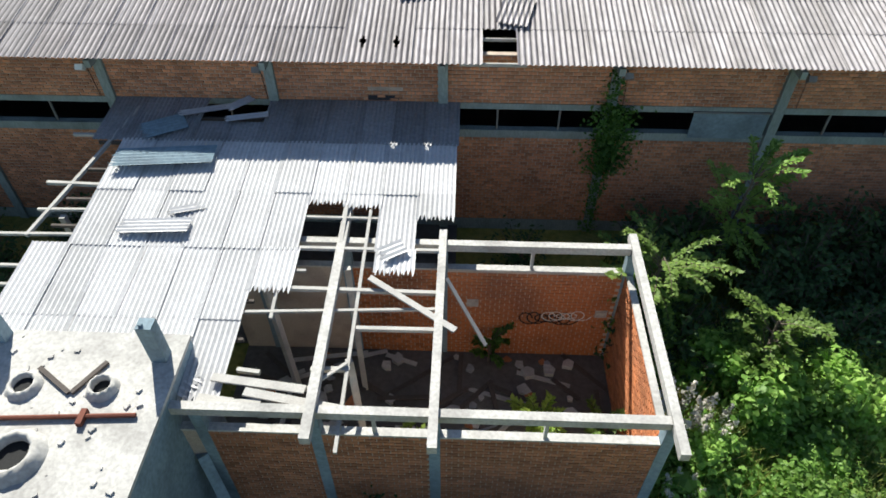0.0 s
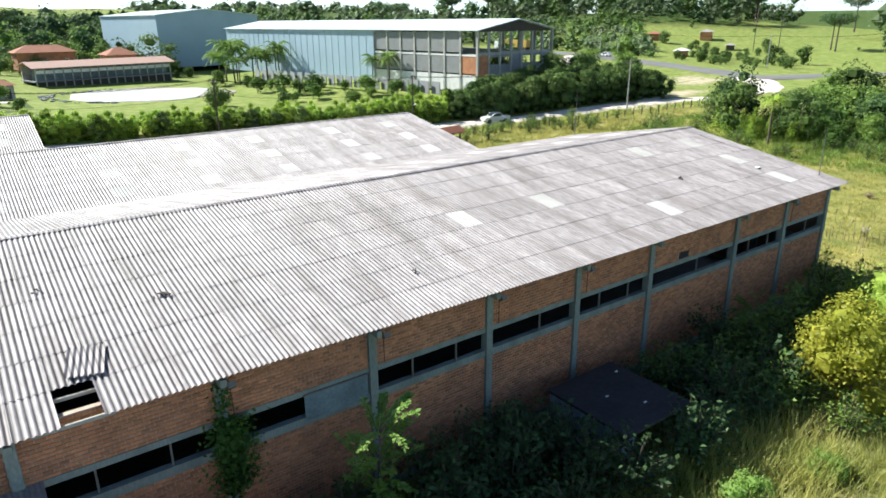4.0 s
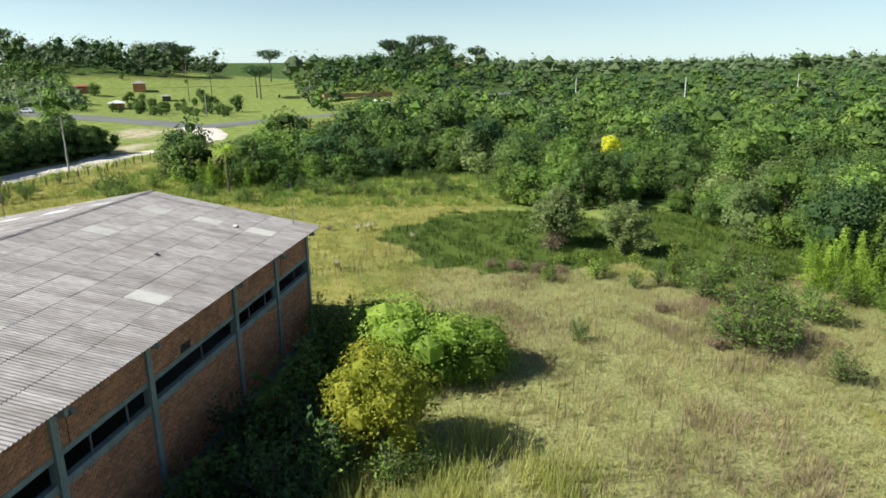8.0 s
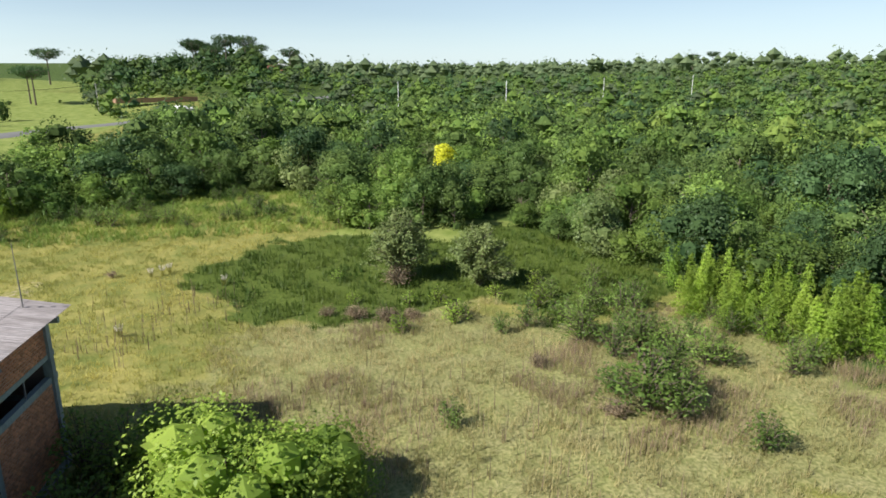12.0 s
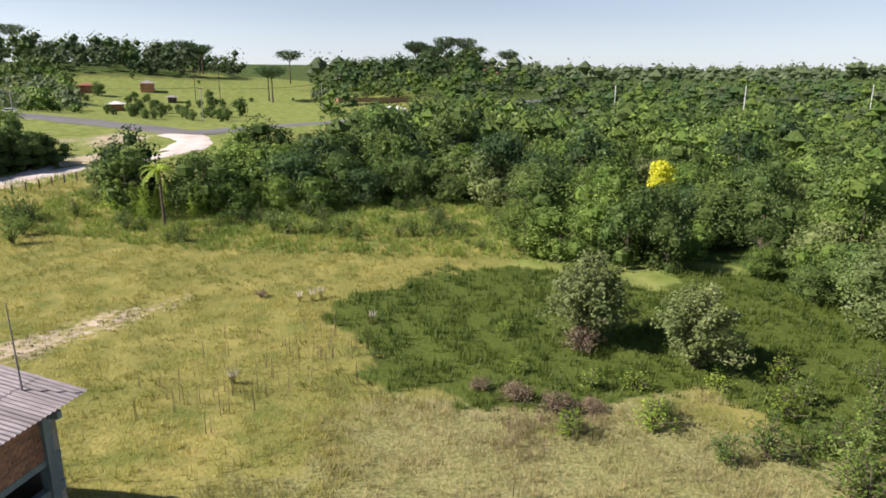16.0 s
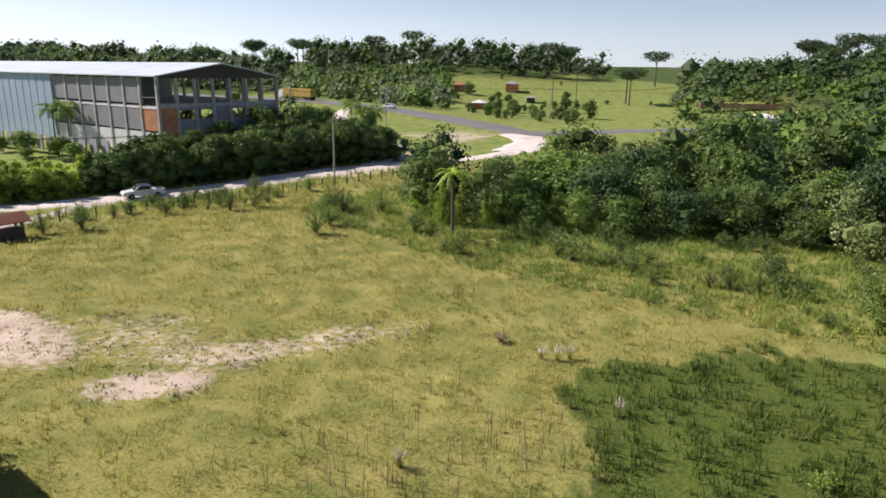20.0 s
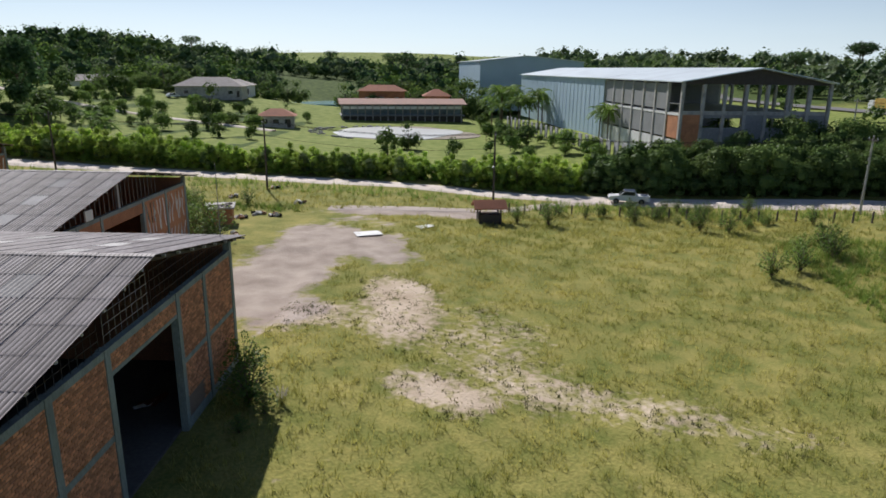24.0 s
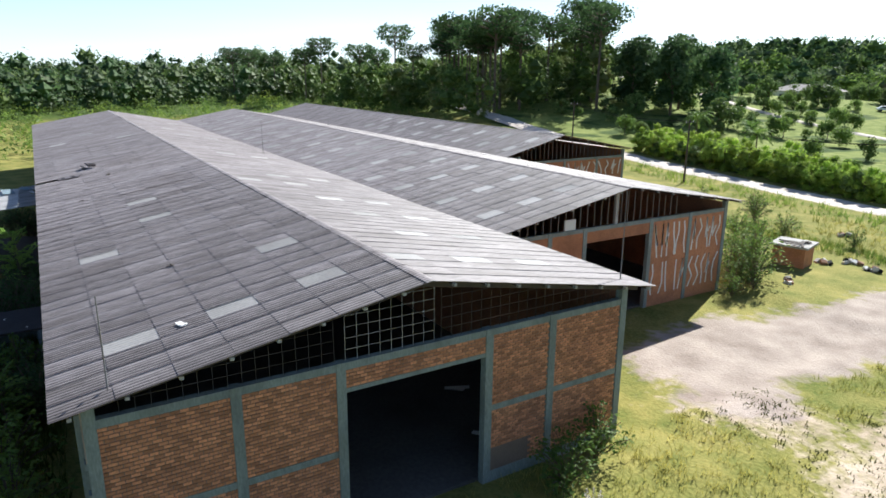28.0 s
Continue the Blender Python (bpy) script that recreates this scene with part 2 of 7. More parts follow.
MAT["asphalt"] = material("asphalt", (0.17, 0.165, 0.16), 0.93, fine=8, coarse=0.15, vary=0.1, stain=(0.11, 0.105, 0.1))
MAT["bark"] = material("bark", (0.14, 0.11, 0.085), 0.95, fine=9, coarse=1.5, stretch=(1, 1, 0.25))
MAT["white"] = material("white", (0.74, 0.74, 0.72), 0.7, fine=20, coarse=1.0, vary=0.05, stain=(0.45, 0.42, 0.38), bump=0.03)
MAT["blue_metal"] = material("blue_metal", (0.36, 0.47, 0.56), 0.5, 0.0, fine=20, coarse=0.2, vary=0.04, stain=(0.29, 0.39, 0.47), bump=0.02)
MAT["pale_metal"] = material("pale_metal", (0.62, 0.68, 0.70), 0.4, 0.0, fine=20, coarse=0.2, vary=0.04, bump=0.02)
MAT["red_tile"] = material("red_tile", (0.36, 0.15, 0.09), 0.9, fine=8, coarse=0.5, stain=(0.2, 0.1, 0.07))
MAT["faded_tile"] = material("faded_tile", (0.42, 0.27, 0.22), 0.9, fine=6, coarse=0.3, vary=0.2, stain=(0.30, 0.24, 0.21))
MAT["yard_dirt"] = material("yard_dirt", (0.45, 0.38, 0.335), 0.97, fine=3, coarse=0.4, vary=0.12, stain=(0.33, 0.28, 0.24))
MAT["grey_tile"] = material("grey_tile", (0.34, 0.31, 0.29), 0.9, fine=8, coarse=0.5)
# pond water: the sky's reflection is put into the pale base colour
MAT["water"] = material("water", (0.60, 0.60, 0.56), 0.3, fine=0.6, coarse=0.1, vary=0.1, stain=(0.72, 0.72, 0.69), stain_amount=0.7, bump=0.02)
MAT["lake"] = material("lake", (0.16, 0.33, 0.37), 0.15, fine=1, coarse=0.1, vary=0.05, bump=0.02)
MAT["glass_dark"] = material("glass_dark", (0.03, 0.035, 0.04), 0.15, fine=5, coarse=1, bump=0, spec=0.5)
# near-black that stands for shade on the shed roof and in holes
MAT["deep_shade"] = material("deep_shade", (0.04, 0.037, 0.042), 0.9, fine=6, coarse=0.8)
MAT["tyre"] = material("tyre", (0.02, 0.02, 0.02), 0.9, fine=30, coarse=2)
MAT["car_white"] = material("car_white", (0.75, 0.76, 0.78), 0.25, fine=30, coarse=1, vary=0.02, stain_amount=0.1, bump=0)
MAT["car_blue"] = material("car_blue", (0.05, 0.07, 0.12), 0.3, fine=30, coarse=1, vary=0.02, bump=0)
MAT["truck_box"] = material("truck_box", (0.45, 0.30, 0.07), 0.6, fine=30, coarse=0.5, vary=0.05, bump=0.02)
MAT["red_earth"] = material("red_earth", (0.34, 0.20, 0.13), 0.97, fine=4, coarse=0.4)
MAT["leaf_forest"] = leaf_material("leaf_forest", (0.057, 0.102, 0.026), (0.130, 0.188, 0.048))
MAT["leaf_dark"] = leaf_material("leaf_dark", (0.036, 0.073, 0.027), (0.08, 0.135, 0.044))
MAT["leaf_bright"] = leaf_material("leaf_bright", (0.135, 0.225, 0.034), (0.29, 0.375, 0.065), 0.55)
MAT["leaf_light"] = leaf_material("leaf_light", (0.10, 0.172, 0.034), (0.215, 0.29, 0.06))
MAT["leaf_yellow"] = leaf_material("leaf_yellow", (0.23, 0.25, 0.03), (0.44, 0.395, 0.055), 0.5)
MAT["leaf_grey"] = leaf_material("leaf_grey", (0.115, 0.16, 0.05), (0.22, 0.26, 0.095))
MAT["leaf_bamboo"] = leaf_material("leaf_bamboo", (0.15, 0.25, 0.035), (0.32, 0.42, 0.065), 0.55)
MAT["leaf_lush"] = leaf_material("leaf_lush", (0.13, 0.255, 0.046), (0.31, 0.43, 0.105), 0.56)
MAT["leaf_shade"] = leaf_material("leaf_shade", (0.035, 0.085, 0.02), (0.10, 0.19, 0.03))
MAT["leaf_brown"] = leaf_material("leaf_brown", (0.15, 0.115, 0.07), (0.27, 0.215, 0.13))
MAT["leaf_mid"] = leaf_material("leaf_mid", (0.072, 0.132, 0.027), (0.168, 0.245, 0.05))
# distance haze put into the leaf colour: paler and greyer for far trees
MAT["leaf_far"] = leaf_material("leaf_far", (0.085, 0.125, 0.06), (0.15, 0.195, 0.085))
MAT["leaf_yellow_bright"] = leaf_material("leaf_yellow_bright", (0.44, 0.46, 0.03), (0.62, 0.62, 0.06))
MAT["grass_tuft"] = leaf_material("grass_tuft", (0.06, 0.07, 0.02), (0.14, 0.14, 0.04))
MAT["concrete_grey"] = material("concrete_grey", (0.27, 0.275, 0.28), 0.9, fine=6, coarse=0.5, stain=(0.17, 0.17, 0.17))
MAT["pond_mud"] = material("pond_mud", (0.30, 0.26, 0.21), 0.95, fine=2, coarse=0.2, stain=(0.2, 0.19, 0.12))
MAT["plume"] = leaf_material("plume", (0.48, 0.45, 0.36), (0.6, 0.57, 0.48))
MAT["grass_dry"] = leaf_material("grass_dry", (0.235, 0.225, 0.08), (0.45, 0.395, 0.185), 0.48)
MAT["grass_seed"] = leaf_material("grass_seed", (0.22, 0.165, 0.10), (0.38, 0.29, 0.19))
MAT["grass_sun"] = leaf_material("grass_sun", (0.21, 0.245, 0.05), (0.46, 0.44, 0.15), 0.55)
MAT["grass_rank"] = leaf_material("grass_rank", (0.10, 0.17, 0.03), (0.21, 0.27, 0.05))
MAT["grass_green"] = leaf_material("grass_green", (0.145, 0.162, 0.034), (0.335, 0.305, 0.085), 0.48)
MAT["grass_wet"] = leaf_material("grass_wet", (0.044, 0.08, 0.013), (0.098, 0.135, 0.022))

# ---- mesh helpers ----
class Shape:
    """Collects faces for one mesh."""
    def __init__(self):
        self.v, self.f = [], []

    def add(self, verts, faces):
        k = len(self.v)
        self.v.extend(verts)
        self.f.extend([tuple(i + k for i in f) for f in faces])
        return self

    def box(self, x0, y0, z0, x1, y1, z1, m=None):
        vs = [Vector(p) for p in ((x0, y0, z0), (x1, y0, z0), (x1, y1, z0), (x0, y1, z0), (x0, y0, z1), (x1, y0, z1), (x1, y1, z1), (x0, y1, z1))]
        if m is not None:
            vs = [m @ p for p in vs]
        return self.add([tuple(p) for p in vs], [(3, 2, 1, 0), (4, 5, 6, 7), (0, 1, 5, 4), (1, 2, 6, 5), (2, 3, 7, 6), (3, 0, 4, 7)])

    def beam(self, a, b, w, h, roll=0.0):
        """A bar from a to b, w wide and h high."""
        a, b = Vector(a), Vector(b)
        d = b - a
        m = Matrix.Translation(a) @ d.to_track_quat("Y", "Z").to_matrix().to_4x4() @ Matrix.Rotation(roll, 4, "Y")
        return self.box(-w / 2, 0, -h / 2, w / 2, d.length, h / 2, m)

    def tube(self, a, b, r0, r1, n=8, cap=True):
        a, b = Vector(a), Vector(b)
        q = (b - a).to_track_quat("Z", "Y").to_matrix()
        vs = []
        for p, r in ((a, r0), (b, r1)):
            vs += [tuple(p + q @ Vector((r * math.cos(2 * math.pi * i / n), r * math.sin(2 * math.pi * i / n), 0))) for i in range(n)]
        fs = [(i, (i + 1) % n, n + (i + 1) % n, n + i) for i in range(n)]
        if cap:
            fs += [tuple(range(n - 1, -1, -1)), tuple(range(n, 2 * n))]
        return self.add(vs, fs)

    def prism(self, outline, axis, lo, hi):
        """An outline of (u, v) pulled along an axis: 'x' takes (y, z), 'y' takes (x, z), 'z' takes (x, y)."""
        put = {"x": lambda u, v, w: (w, u, v), "y": lambda u, v, w: (u, w, v), "z": lambda u, v, w: (u, v, w)}[axis]
        n = len(outline)
        vs = [put(u, v, lo) for u, v in outline] + [put(u, v, hi) for u, v in outline]
        return self.add(vs, [(i, (i + 1) % n, n + (i + 1) % n, n + i) for i in range(n)] + [tuple(range(n - 1, -1, -1)), tuple(range(n, 2 * n))])

    def mesh(self, name, mat, smooth=False):
        me = bpy.data.meshes.new(name)
        me.from_pydata(self.v, [], self.f)
        me.materials.append(MAT[mat])
        if smooth:
            me.polygons.foreach_set("use_smooth", [True] * len(me.polygons))
        me.update()
        return me


def quads_mesh(name, co, mat):
    """A mesh of loose quads from an array of shape (n, 4, 3)."""
    n = len(co)
    me = bpy.data.meshes.new(name)
    me.vertices.add(4 * n)
    me.vertices.foreach_set("co", np.asarray(co, dtype=np.float32).reshape(-1))
    me.loops.add(4 * n)
    me.loops.foreach_set("vertex_index", np.arange(4 * n, dtype=np.int32))
    me.polygons.add(n)
    me.polygons.foreach_set("loop_start", np.arange(0, 4 * n, 4, dtype=np.int32))
    me.materials.append(MAT[mat])
    me.update(calc_edges=True)
    return me


def part(name, shape, mat, parent=None, label="", smooth=False):
    """One mesh object under a thing or a part."""
    me = shape.mesh(name, mat, smooth) if isinstance(shape, Shape) else shape
    ob = new(name, me)
    ob.parent = parent
    return tagged(ob, label)


def thing(name, at=(0, 0, 0), rz=0.0, label="", category="", group="", kind=""):
    e = new(name)
    e.matrix_basis = pose(*at, 0, 0, rz)
    return tagged(e, label, category, group, kind)


def smoothstep(a, b, v):
    k = np.clip((v - a) / (b - a), 0, 1)
    return k * k * (3 - 2 * k)


rng = np.random.default_rng(7)

# ---- ground ----
def bump(x, y, cx, cy, rx, ry, turn=0.0):
    c, s = math.cos(radians(turn)), math.sin(radians(turn))
    u, v = (x - cx) * c + (y - cy) * s, -(x - cx) * s + (y - cy) * c
    return np.exp(-(u / rx) ** 2 - (v / ry) ** 2)


def height(x, y):
    """The lie of the land."""
    x, y = np.asarray(x, float), np.asarray(y, float)
    r = np.hypot(x - 45, y - 40)
    z = -0.75 - 0.75 * smoothstep(44, 66, x) - 0.5 * smoothstep(62, 85, y) + 0.25 * smoothstep(80, 95, x)
    z = z + 1.6 * smoothstep(85, 125, x) * smoothstep(45, 80, y)
    z = z + 1.0 * smoothstep(120, 200, x) + 2.6 * smoothstep(205, 330, x) - 0.4 * smoothstep(0, -40, y)
    z = z + 5.0 * smoothstep(300, 380, y) + 9.0 * smoothstep(330, 650, y)
    z = z + 5.0 * smoothstep(260, 700, r) + 12 * smoothstep(700, 2600, r)
    z = z + 15.5 * bump(x, y, 325, 275, 130, 85, -42)            # pasture hill
    z = z + 9.5 * bump(x, y, 420, 70, 130, 45, 10)
    z = z + 15.0 * bump(x, y, -125, 195, 95, 62, -35) + 19.0 * bump(x, y, -200, 415, 150, 90, -20)            # wooded hill
    z = z + 5.6 * bump(x, y, 104, 165, 30, 52)                    # raised lot of the sheds
    z = z + 3.2 * bump(x, y, 186, 190, 26, 75)                     # paved road on its bank
    z = z - 1.0 * bump(x, y, 39, 184, 27, 24) - 3.0 * bump(x, y, -5, 322, 34, 44)
    z = z + 14.0 * bump(x, y, -20, 640, 260, 110)
    z = z + 5.5 * bump(x, y, -45, 255, 50, 40)
    z = z + 9.0 * bump(x, y, 560, -330, 260, 160) + 15 * bump(x, y, -380, 60, 150, 220)
    return z


def ground_z(x, y):
    return float(height(x, y))


def axis_steps(lo, a, b, hi, step, grow=1.16):
    mid = list(np.arange(a, b + step / 2, step))
    d, right, p = step, [], b
    while p < hi:
        d *= grow
        p += d
        right.append(p)
    d, left, p = step, [], a
    while p > lo:
        d *= grow
        p -= d
        left.append(p)
    return np.array(left[::-1] + mid + right)


gx, gy = axis_steps(-3500, -14, 104, 4200, 0.8), axis_steps(-3500, -40, 104, 4200, 0.8)
GX, GY = np.meshgrid(gx, gy)
GZ = height(GX, GY)
near = bump(GX, GY, 60, 30, 60, 60)
GZ = GZ + near * (0.06 * np.sin(GX * 0.9 + 1.3 * np.sin(GY * 0.4)) * np.sin(GY * 0.8 + GX * 0.2) + rng.normal(0, 0.035, GX.shape))
inside = (GX > -68) & (GX < 43.6) & (GY > 17.6) & (GY < 63) | (GX > -13.4) & (GX < 4.4) & (GY > 6.9) & (GY < 18.4)
GZ = np.where(inside, np.minimum(GZ, -0.85), GZ)


def cover_noise(x, y, scale, seed):
    out = np.zeros_like(x)
    r2 = np.random.default_rng(seed)
    for k in range(7):
        a, f, p = r2.uniform(0, 6.28), scale * r2.uniform(0.6, 2.2), r2.uniform(0, 6.28)
        out += np.sin((x * math.cos(a) + y * math.sin(a)) * f + p + 1.5 * np.sin(y * f * 0.5 + p))
    return out / 7


nz = cover_noise(GX, GY, 0.55, 3)
nz2 = cover_noise(GX, GY, 1.6, 4)


def patch(cx, cy, rx, ry, turn=0.0, edge=0.35, wobble=0.35):
    c, s = math.cos(radians(turn)), math.sin(radians(turn))
    u, v = ((GX - cx) * c + (GY - cy) * s) / rx, (-(GX - cx) * s + (GY - cy) * c) / ry
    d = np.hypot(u, v) + wobble * nz + 0.5 * wobble * nz2
    return smoothstep(1 + edge, 1 - edge, d)


# bare soil, hard yard, wet grass, dry grass, pasture
soil = np.maximum.reduce([patch(51.3, 49.5, 3.0, 6.5, 8, 0.5, 0.75), patch(53.8, 36.5, 3.2, 1.7, -30, 0.4, 0.6), 0.62 * patch(63.5, 36.4, 7.0, 2.4, -24, 0.6, 0.9), 0.5 * patch(57, 44, 4.5, 5, 0, 0.7, 0.9), 0.8 * patch(112, 82, 8, 3), 0.7 * patch(45.5, 46.5, 4.5, 2.6, 15, 0.6, 0.8), 0.7 * patch(128, 90, 12, 5), 0.8 * patch(158, 104, 13, 6, 20), 0.6 * patch(153, 116, 9, 4, 50)]) * (0.82 + 0.55 * nz2)
yard = np.maximum.reduce([patch(41.8, 62, 5.0, 15, -10, 0.55, 0.6), patch(49, 82, 10, 2.2, 5, 0.5, 0.6), 0.85 * patch(47.5, 65, 3.6, 6, 0, 0.55, 0.8), patch(40, 53, 4.6, 7.5, 0, 0.5, 0.6), 0.8 * patch(43.5, 48, 3.2, 4.0, 0, 0.5, 0.8)])
wet = np.maximum.reduce([patch(72.5, 6.5, 13, 13.5, 20, 0.16, 0.2), 0.9 * patch(74, -12, 15, 9, 10, 0.25, 0.28), 0.75 * patch(66, -12, 9, 7, -30, 0.35, 0.4)])
dry = np.maximum.reduce([patch(42, 0, 22, 16, 0, 0.5), patch(46, -18, 15, 9, 0, 0.5)])
rr = np.hypot(GX - 45, GY - 40)
pasture = np.maximum.reduce([1.3 * bump(GX, GY, 250, 165, 105, 75, -50), smoothstep(105, 125, GY) * (GX < 175) * (GY < 330), 1.2 * bump(GX, GY, -20, 600, 220, 90), 1.3 * bump(GX, GY, 440, 205, 130, 50, 27), 0.8 * smoothstep(110, 140, GX) * smoothstep(60, 75, GY) * (GY < 140) * (GX < 230)])
pasture = np.maximum(pasture, patch(87.5, -5, 8, 14, 10, 0.4, 0.3))
wood_edge = np.interp(GY, [-120, -60, -34, -27, -20, -12, -6, 2, 8, 13, 22, 28, 36, 48, 62, 70], [16, 30, 44, 58, 72, 88, 90, 91, 95, 112, 112, 108, 100, 96, 99, 112])
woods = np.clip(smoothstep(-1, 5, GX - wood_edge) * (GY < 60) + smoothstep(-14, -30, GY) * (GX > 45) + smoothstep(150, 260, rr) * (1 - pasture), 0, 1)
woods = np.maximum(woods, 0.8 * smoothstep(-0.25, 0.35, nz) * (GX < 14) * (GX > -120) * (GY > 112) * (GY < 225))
verts = np.stack([GX, GY, GZ], -1).reshape(-1, 3)
ny, nx = GX.shape
idx = np.arange(nx * ny).reshape(ny, nx)
quads = np.stack([idx[:-1, :-1], idx[:-1, 1:], idx[1:, 1:], idx[1:, :-1]], -1).reshape(-1, 4)
gm = bpy.data.meshes.new("ground")
gm.vertices.add(len(verts))
gm.vertices.foreach_set("co", verts.astype(np.float32).reshape(-1))
gm.loops.add(quads.size)
gm.loops.foreach_set("vertex_index", quads.astype(np.int32).reshape(-1))
gm.polygons.add(len(quads))
gm.polygons.foreach_set("loop_start", np.arange(0, quads.size, 4, dtype=np.int32))
gm.polygons.foreach_set("use_smooth", [True] * len(quads))
gm.update(calc_edges=True)
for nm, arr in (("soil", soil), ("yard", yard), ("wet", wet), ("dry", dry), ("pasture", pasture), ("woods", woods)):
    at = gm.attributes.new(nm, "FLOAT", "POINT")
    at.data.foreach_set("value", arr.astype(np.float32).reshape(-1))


def ground_material():
    m = bpy.data.materials.new("ground_cover")
    m.use_nodes = True
    n, l = m.node_tree.nodes, m.node_tree.links
    b = n["Principled BSDF"]
    b.inputs["Roughness"].default_value, b.inputs["Specular IOR Level"].default_value = 0.97, 0.1
    geo = n.new("ShaderNodeNewGeometry")
    def nse(scale, detail=5):
        t = n.new("ShaderNodeTexNoise")
        t.inputs["Scale"].default_value, t.inputs["Detail"].default_value = scale, detail
        l.new(geo.outputs["Position"], t.inputs["Vector"])
        return t.outputs["Fac"]
    fine, mid, big = nse(5.5, 6), nse(0.45, 7), nse(0.13, 4)
    def ramp(src, a, c, lo=0.33, hi=0.67):
        r = n.new("ShaderNodeValToRGB")
        r.color_ramp.elements[0].position, r.color_ramp.elements[1].position = lo, hi
        r.color_ramp.elements[0].color, r.color_ramp.elements[1].color = (*a, 1), (*c, 1)
        l.new(src, r.inputs["Fac"])
        return r.outputs["Color"]
    def mix(fac, a, c):
        x = n.new("ShaderNodeMixRGB")
        l.new(fac, x.inputs["Fac"])
        l.new(a, x.inputs["Color1"])
        l.new(c, x.inputs["Color2"])
        return x.outputs["Color"]
    def mask(name, grain, k=0.9, src=None, soft=0.09):
        a = n.new("ShaderNodeAttribute")
        a.attribute_name = name
        s = n.new("ShaderNodeMath")
        s.operation = "MULTIPLY_ADD"
        l.new(src or fine, s.inputs[0])
        s.inputs[1].default_value = grain
        l.new(a.outputs["Fac"], s.inputs[2])
        r = n.new("ShaderNodeMapRange")
        r.inputs["From Min"].default_value, r.inputs["From Max"].default_value, r.inputs["To Max"].default_value = 0.51 - soft + grain * 0.5, 0.51 + soft + grain * 0.5, k
        l.new(s.outputs[0], r.inputs["Value"])
        return r.outputs[0]
    grass = mix(big, ramp(fine, (0.12, 0.132, 0.032), (0.30, 0.272, 0.08)), ramp(mid, (0.11, 0.15, 0.032), (0.39, 0.338, 0.11)))
    dryc = mix(mid, ramp(fine, (0.17, 0.155, 0.07), (0.38, 0.335, 0.18)), ramp(fine, (0.12, 0.16, 0.04), (0.31, 0.31, 0.11)))
    c = mix(mask("dry", 0.8, 0.9, mid), grass, dryc)
    c = mix(mask("pasture", 0.3), c, ramp(mid, (0.14, 0.19, 0.04), (0.25, 0.29, 0.085)))
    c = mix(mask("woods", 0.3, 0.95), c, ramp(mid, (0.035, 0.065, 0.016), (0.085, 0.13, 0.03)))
    c = mix(mask("wet", 0.25, 0.96, mid), c, ramp(fine, (0.05, 0.08, 0.015), (0.105, 0.138, 0.026)))
    c = mix(mask("soil", 1.5, 0.85, nse(1.9, 9), 0.24), c, ramp(mid, (0.46, 0.35, 0.265), (0.66, 0.54, 0.44)))
    c = mix(mask("yard", 1.0, 0.92, nse(1.3, 9), 0.16), c, ramp(mid, (0.31, 0.25, 0.22), (0.47, 0.395, 0.35)))
    l.new(c, b.inputs["Base Color"])
    bp = n.new("ShaderNodeBump")
    bp.inputs["Strength"].default_value, bp.inputs["Distance"].default_value = 0.4, 0.2
    l.new(fine, bp.inputs["Height"])
    l.new(bp.outputs["Normal"], b.inputs["Normal"])
    return m


gm.materials.append(ground_material())
ground = tagged(new("ground", gm), "sunlit rough grassland with bare pale soil patches", "ground", kind="structure")


def strip(name, path, width, mat, label, lift=0.05, kind="structure", step=3.0):
    """A road surface laid along a line of points."""
    pts = [Vector((x, y, 0)) for x, y in path]
    out = []
    for i in range(len(pts) - 1):
        p0, p1, p2, p3 = pts[max(i - 1, 0)], pts[i], pts[i + 1], pts[min(i + 2, len(pts) - 1)]
        k = max(2, int((p2 - p1).length / step))
        for j in range(k):
            t = j / k
            out.append(0.5 * ((2 * p1) + (p2 - p0) * t + (2 * p0 - 5 * p1 + 4 * p2 - p3) * t * t + (3 * p1 - p0 - 3 * p2 + p3) * t ** 3))
    out.append(pts[-1])
    s, rows, n = Shape(), [], 7
    for i, p in enumerate(out):
        d = (out[min(i + 1, len(out) - 1)] - out[max(i - 1, 0)]).normalized()
        side = Vector((-d.y, d.x, 0))
        w = width * (1 + 0.10 * math.sin(i * 0.9) + 0.06 * math.sin(i * 2.3))
        zs = max(ground_z(*(p + side * (w * (k / (n - 1) - 0.5)))[:2]) for k in range(n))
        rows.append([tuple((p + side * (w * (k / (n - 1) - 0.5))).xy) + (zs + lift - (0.35 if k in (0, n - 1) else 0),) for k in range(n)])
    for i in range(len(rows) - 1):
        s.add(rows[i] + rows[i + 1], [(k, k + 1, n + k + 1, n + k) for k in range(n - 1)])
    return tagged(new(name, s.mesh(name, mat, True)), label, "road", kind=kind)


DIRT_ROAD = [(-140, 134), (-70, 117), (-32, 109.5), (4, 106), (27, 103.2), (49, 99.8), (67, 95.6), (80, 92.3), (95, 89), (106, 86.5), (116, 83.5), (128, 80.5), (142, 79.5), (154, 83), (168, 92)]
PAVED_ROAD = [(430, -40), (320, 10), (245, 52), (208, 74), (190, 84), (173, 94), (176, 106), (181, 128), (185, 155), (185, 190), (182, 235), (178, 330), (172, 430)]
strip("dirt_road", DIRT_ROAD, 6.0, "road_dirt", "pale dusty unpaved road across the grassland")
strip("link_road", [(112, 85), (124, 91), (132, 99.5), (139, 108), (146, 121), (154, 136), (161, 150), (170, 162), (184, 172)], 4.4, "road_dirt", "pale unpaved link road round a grass island")
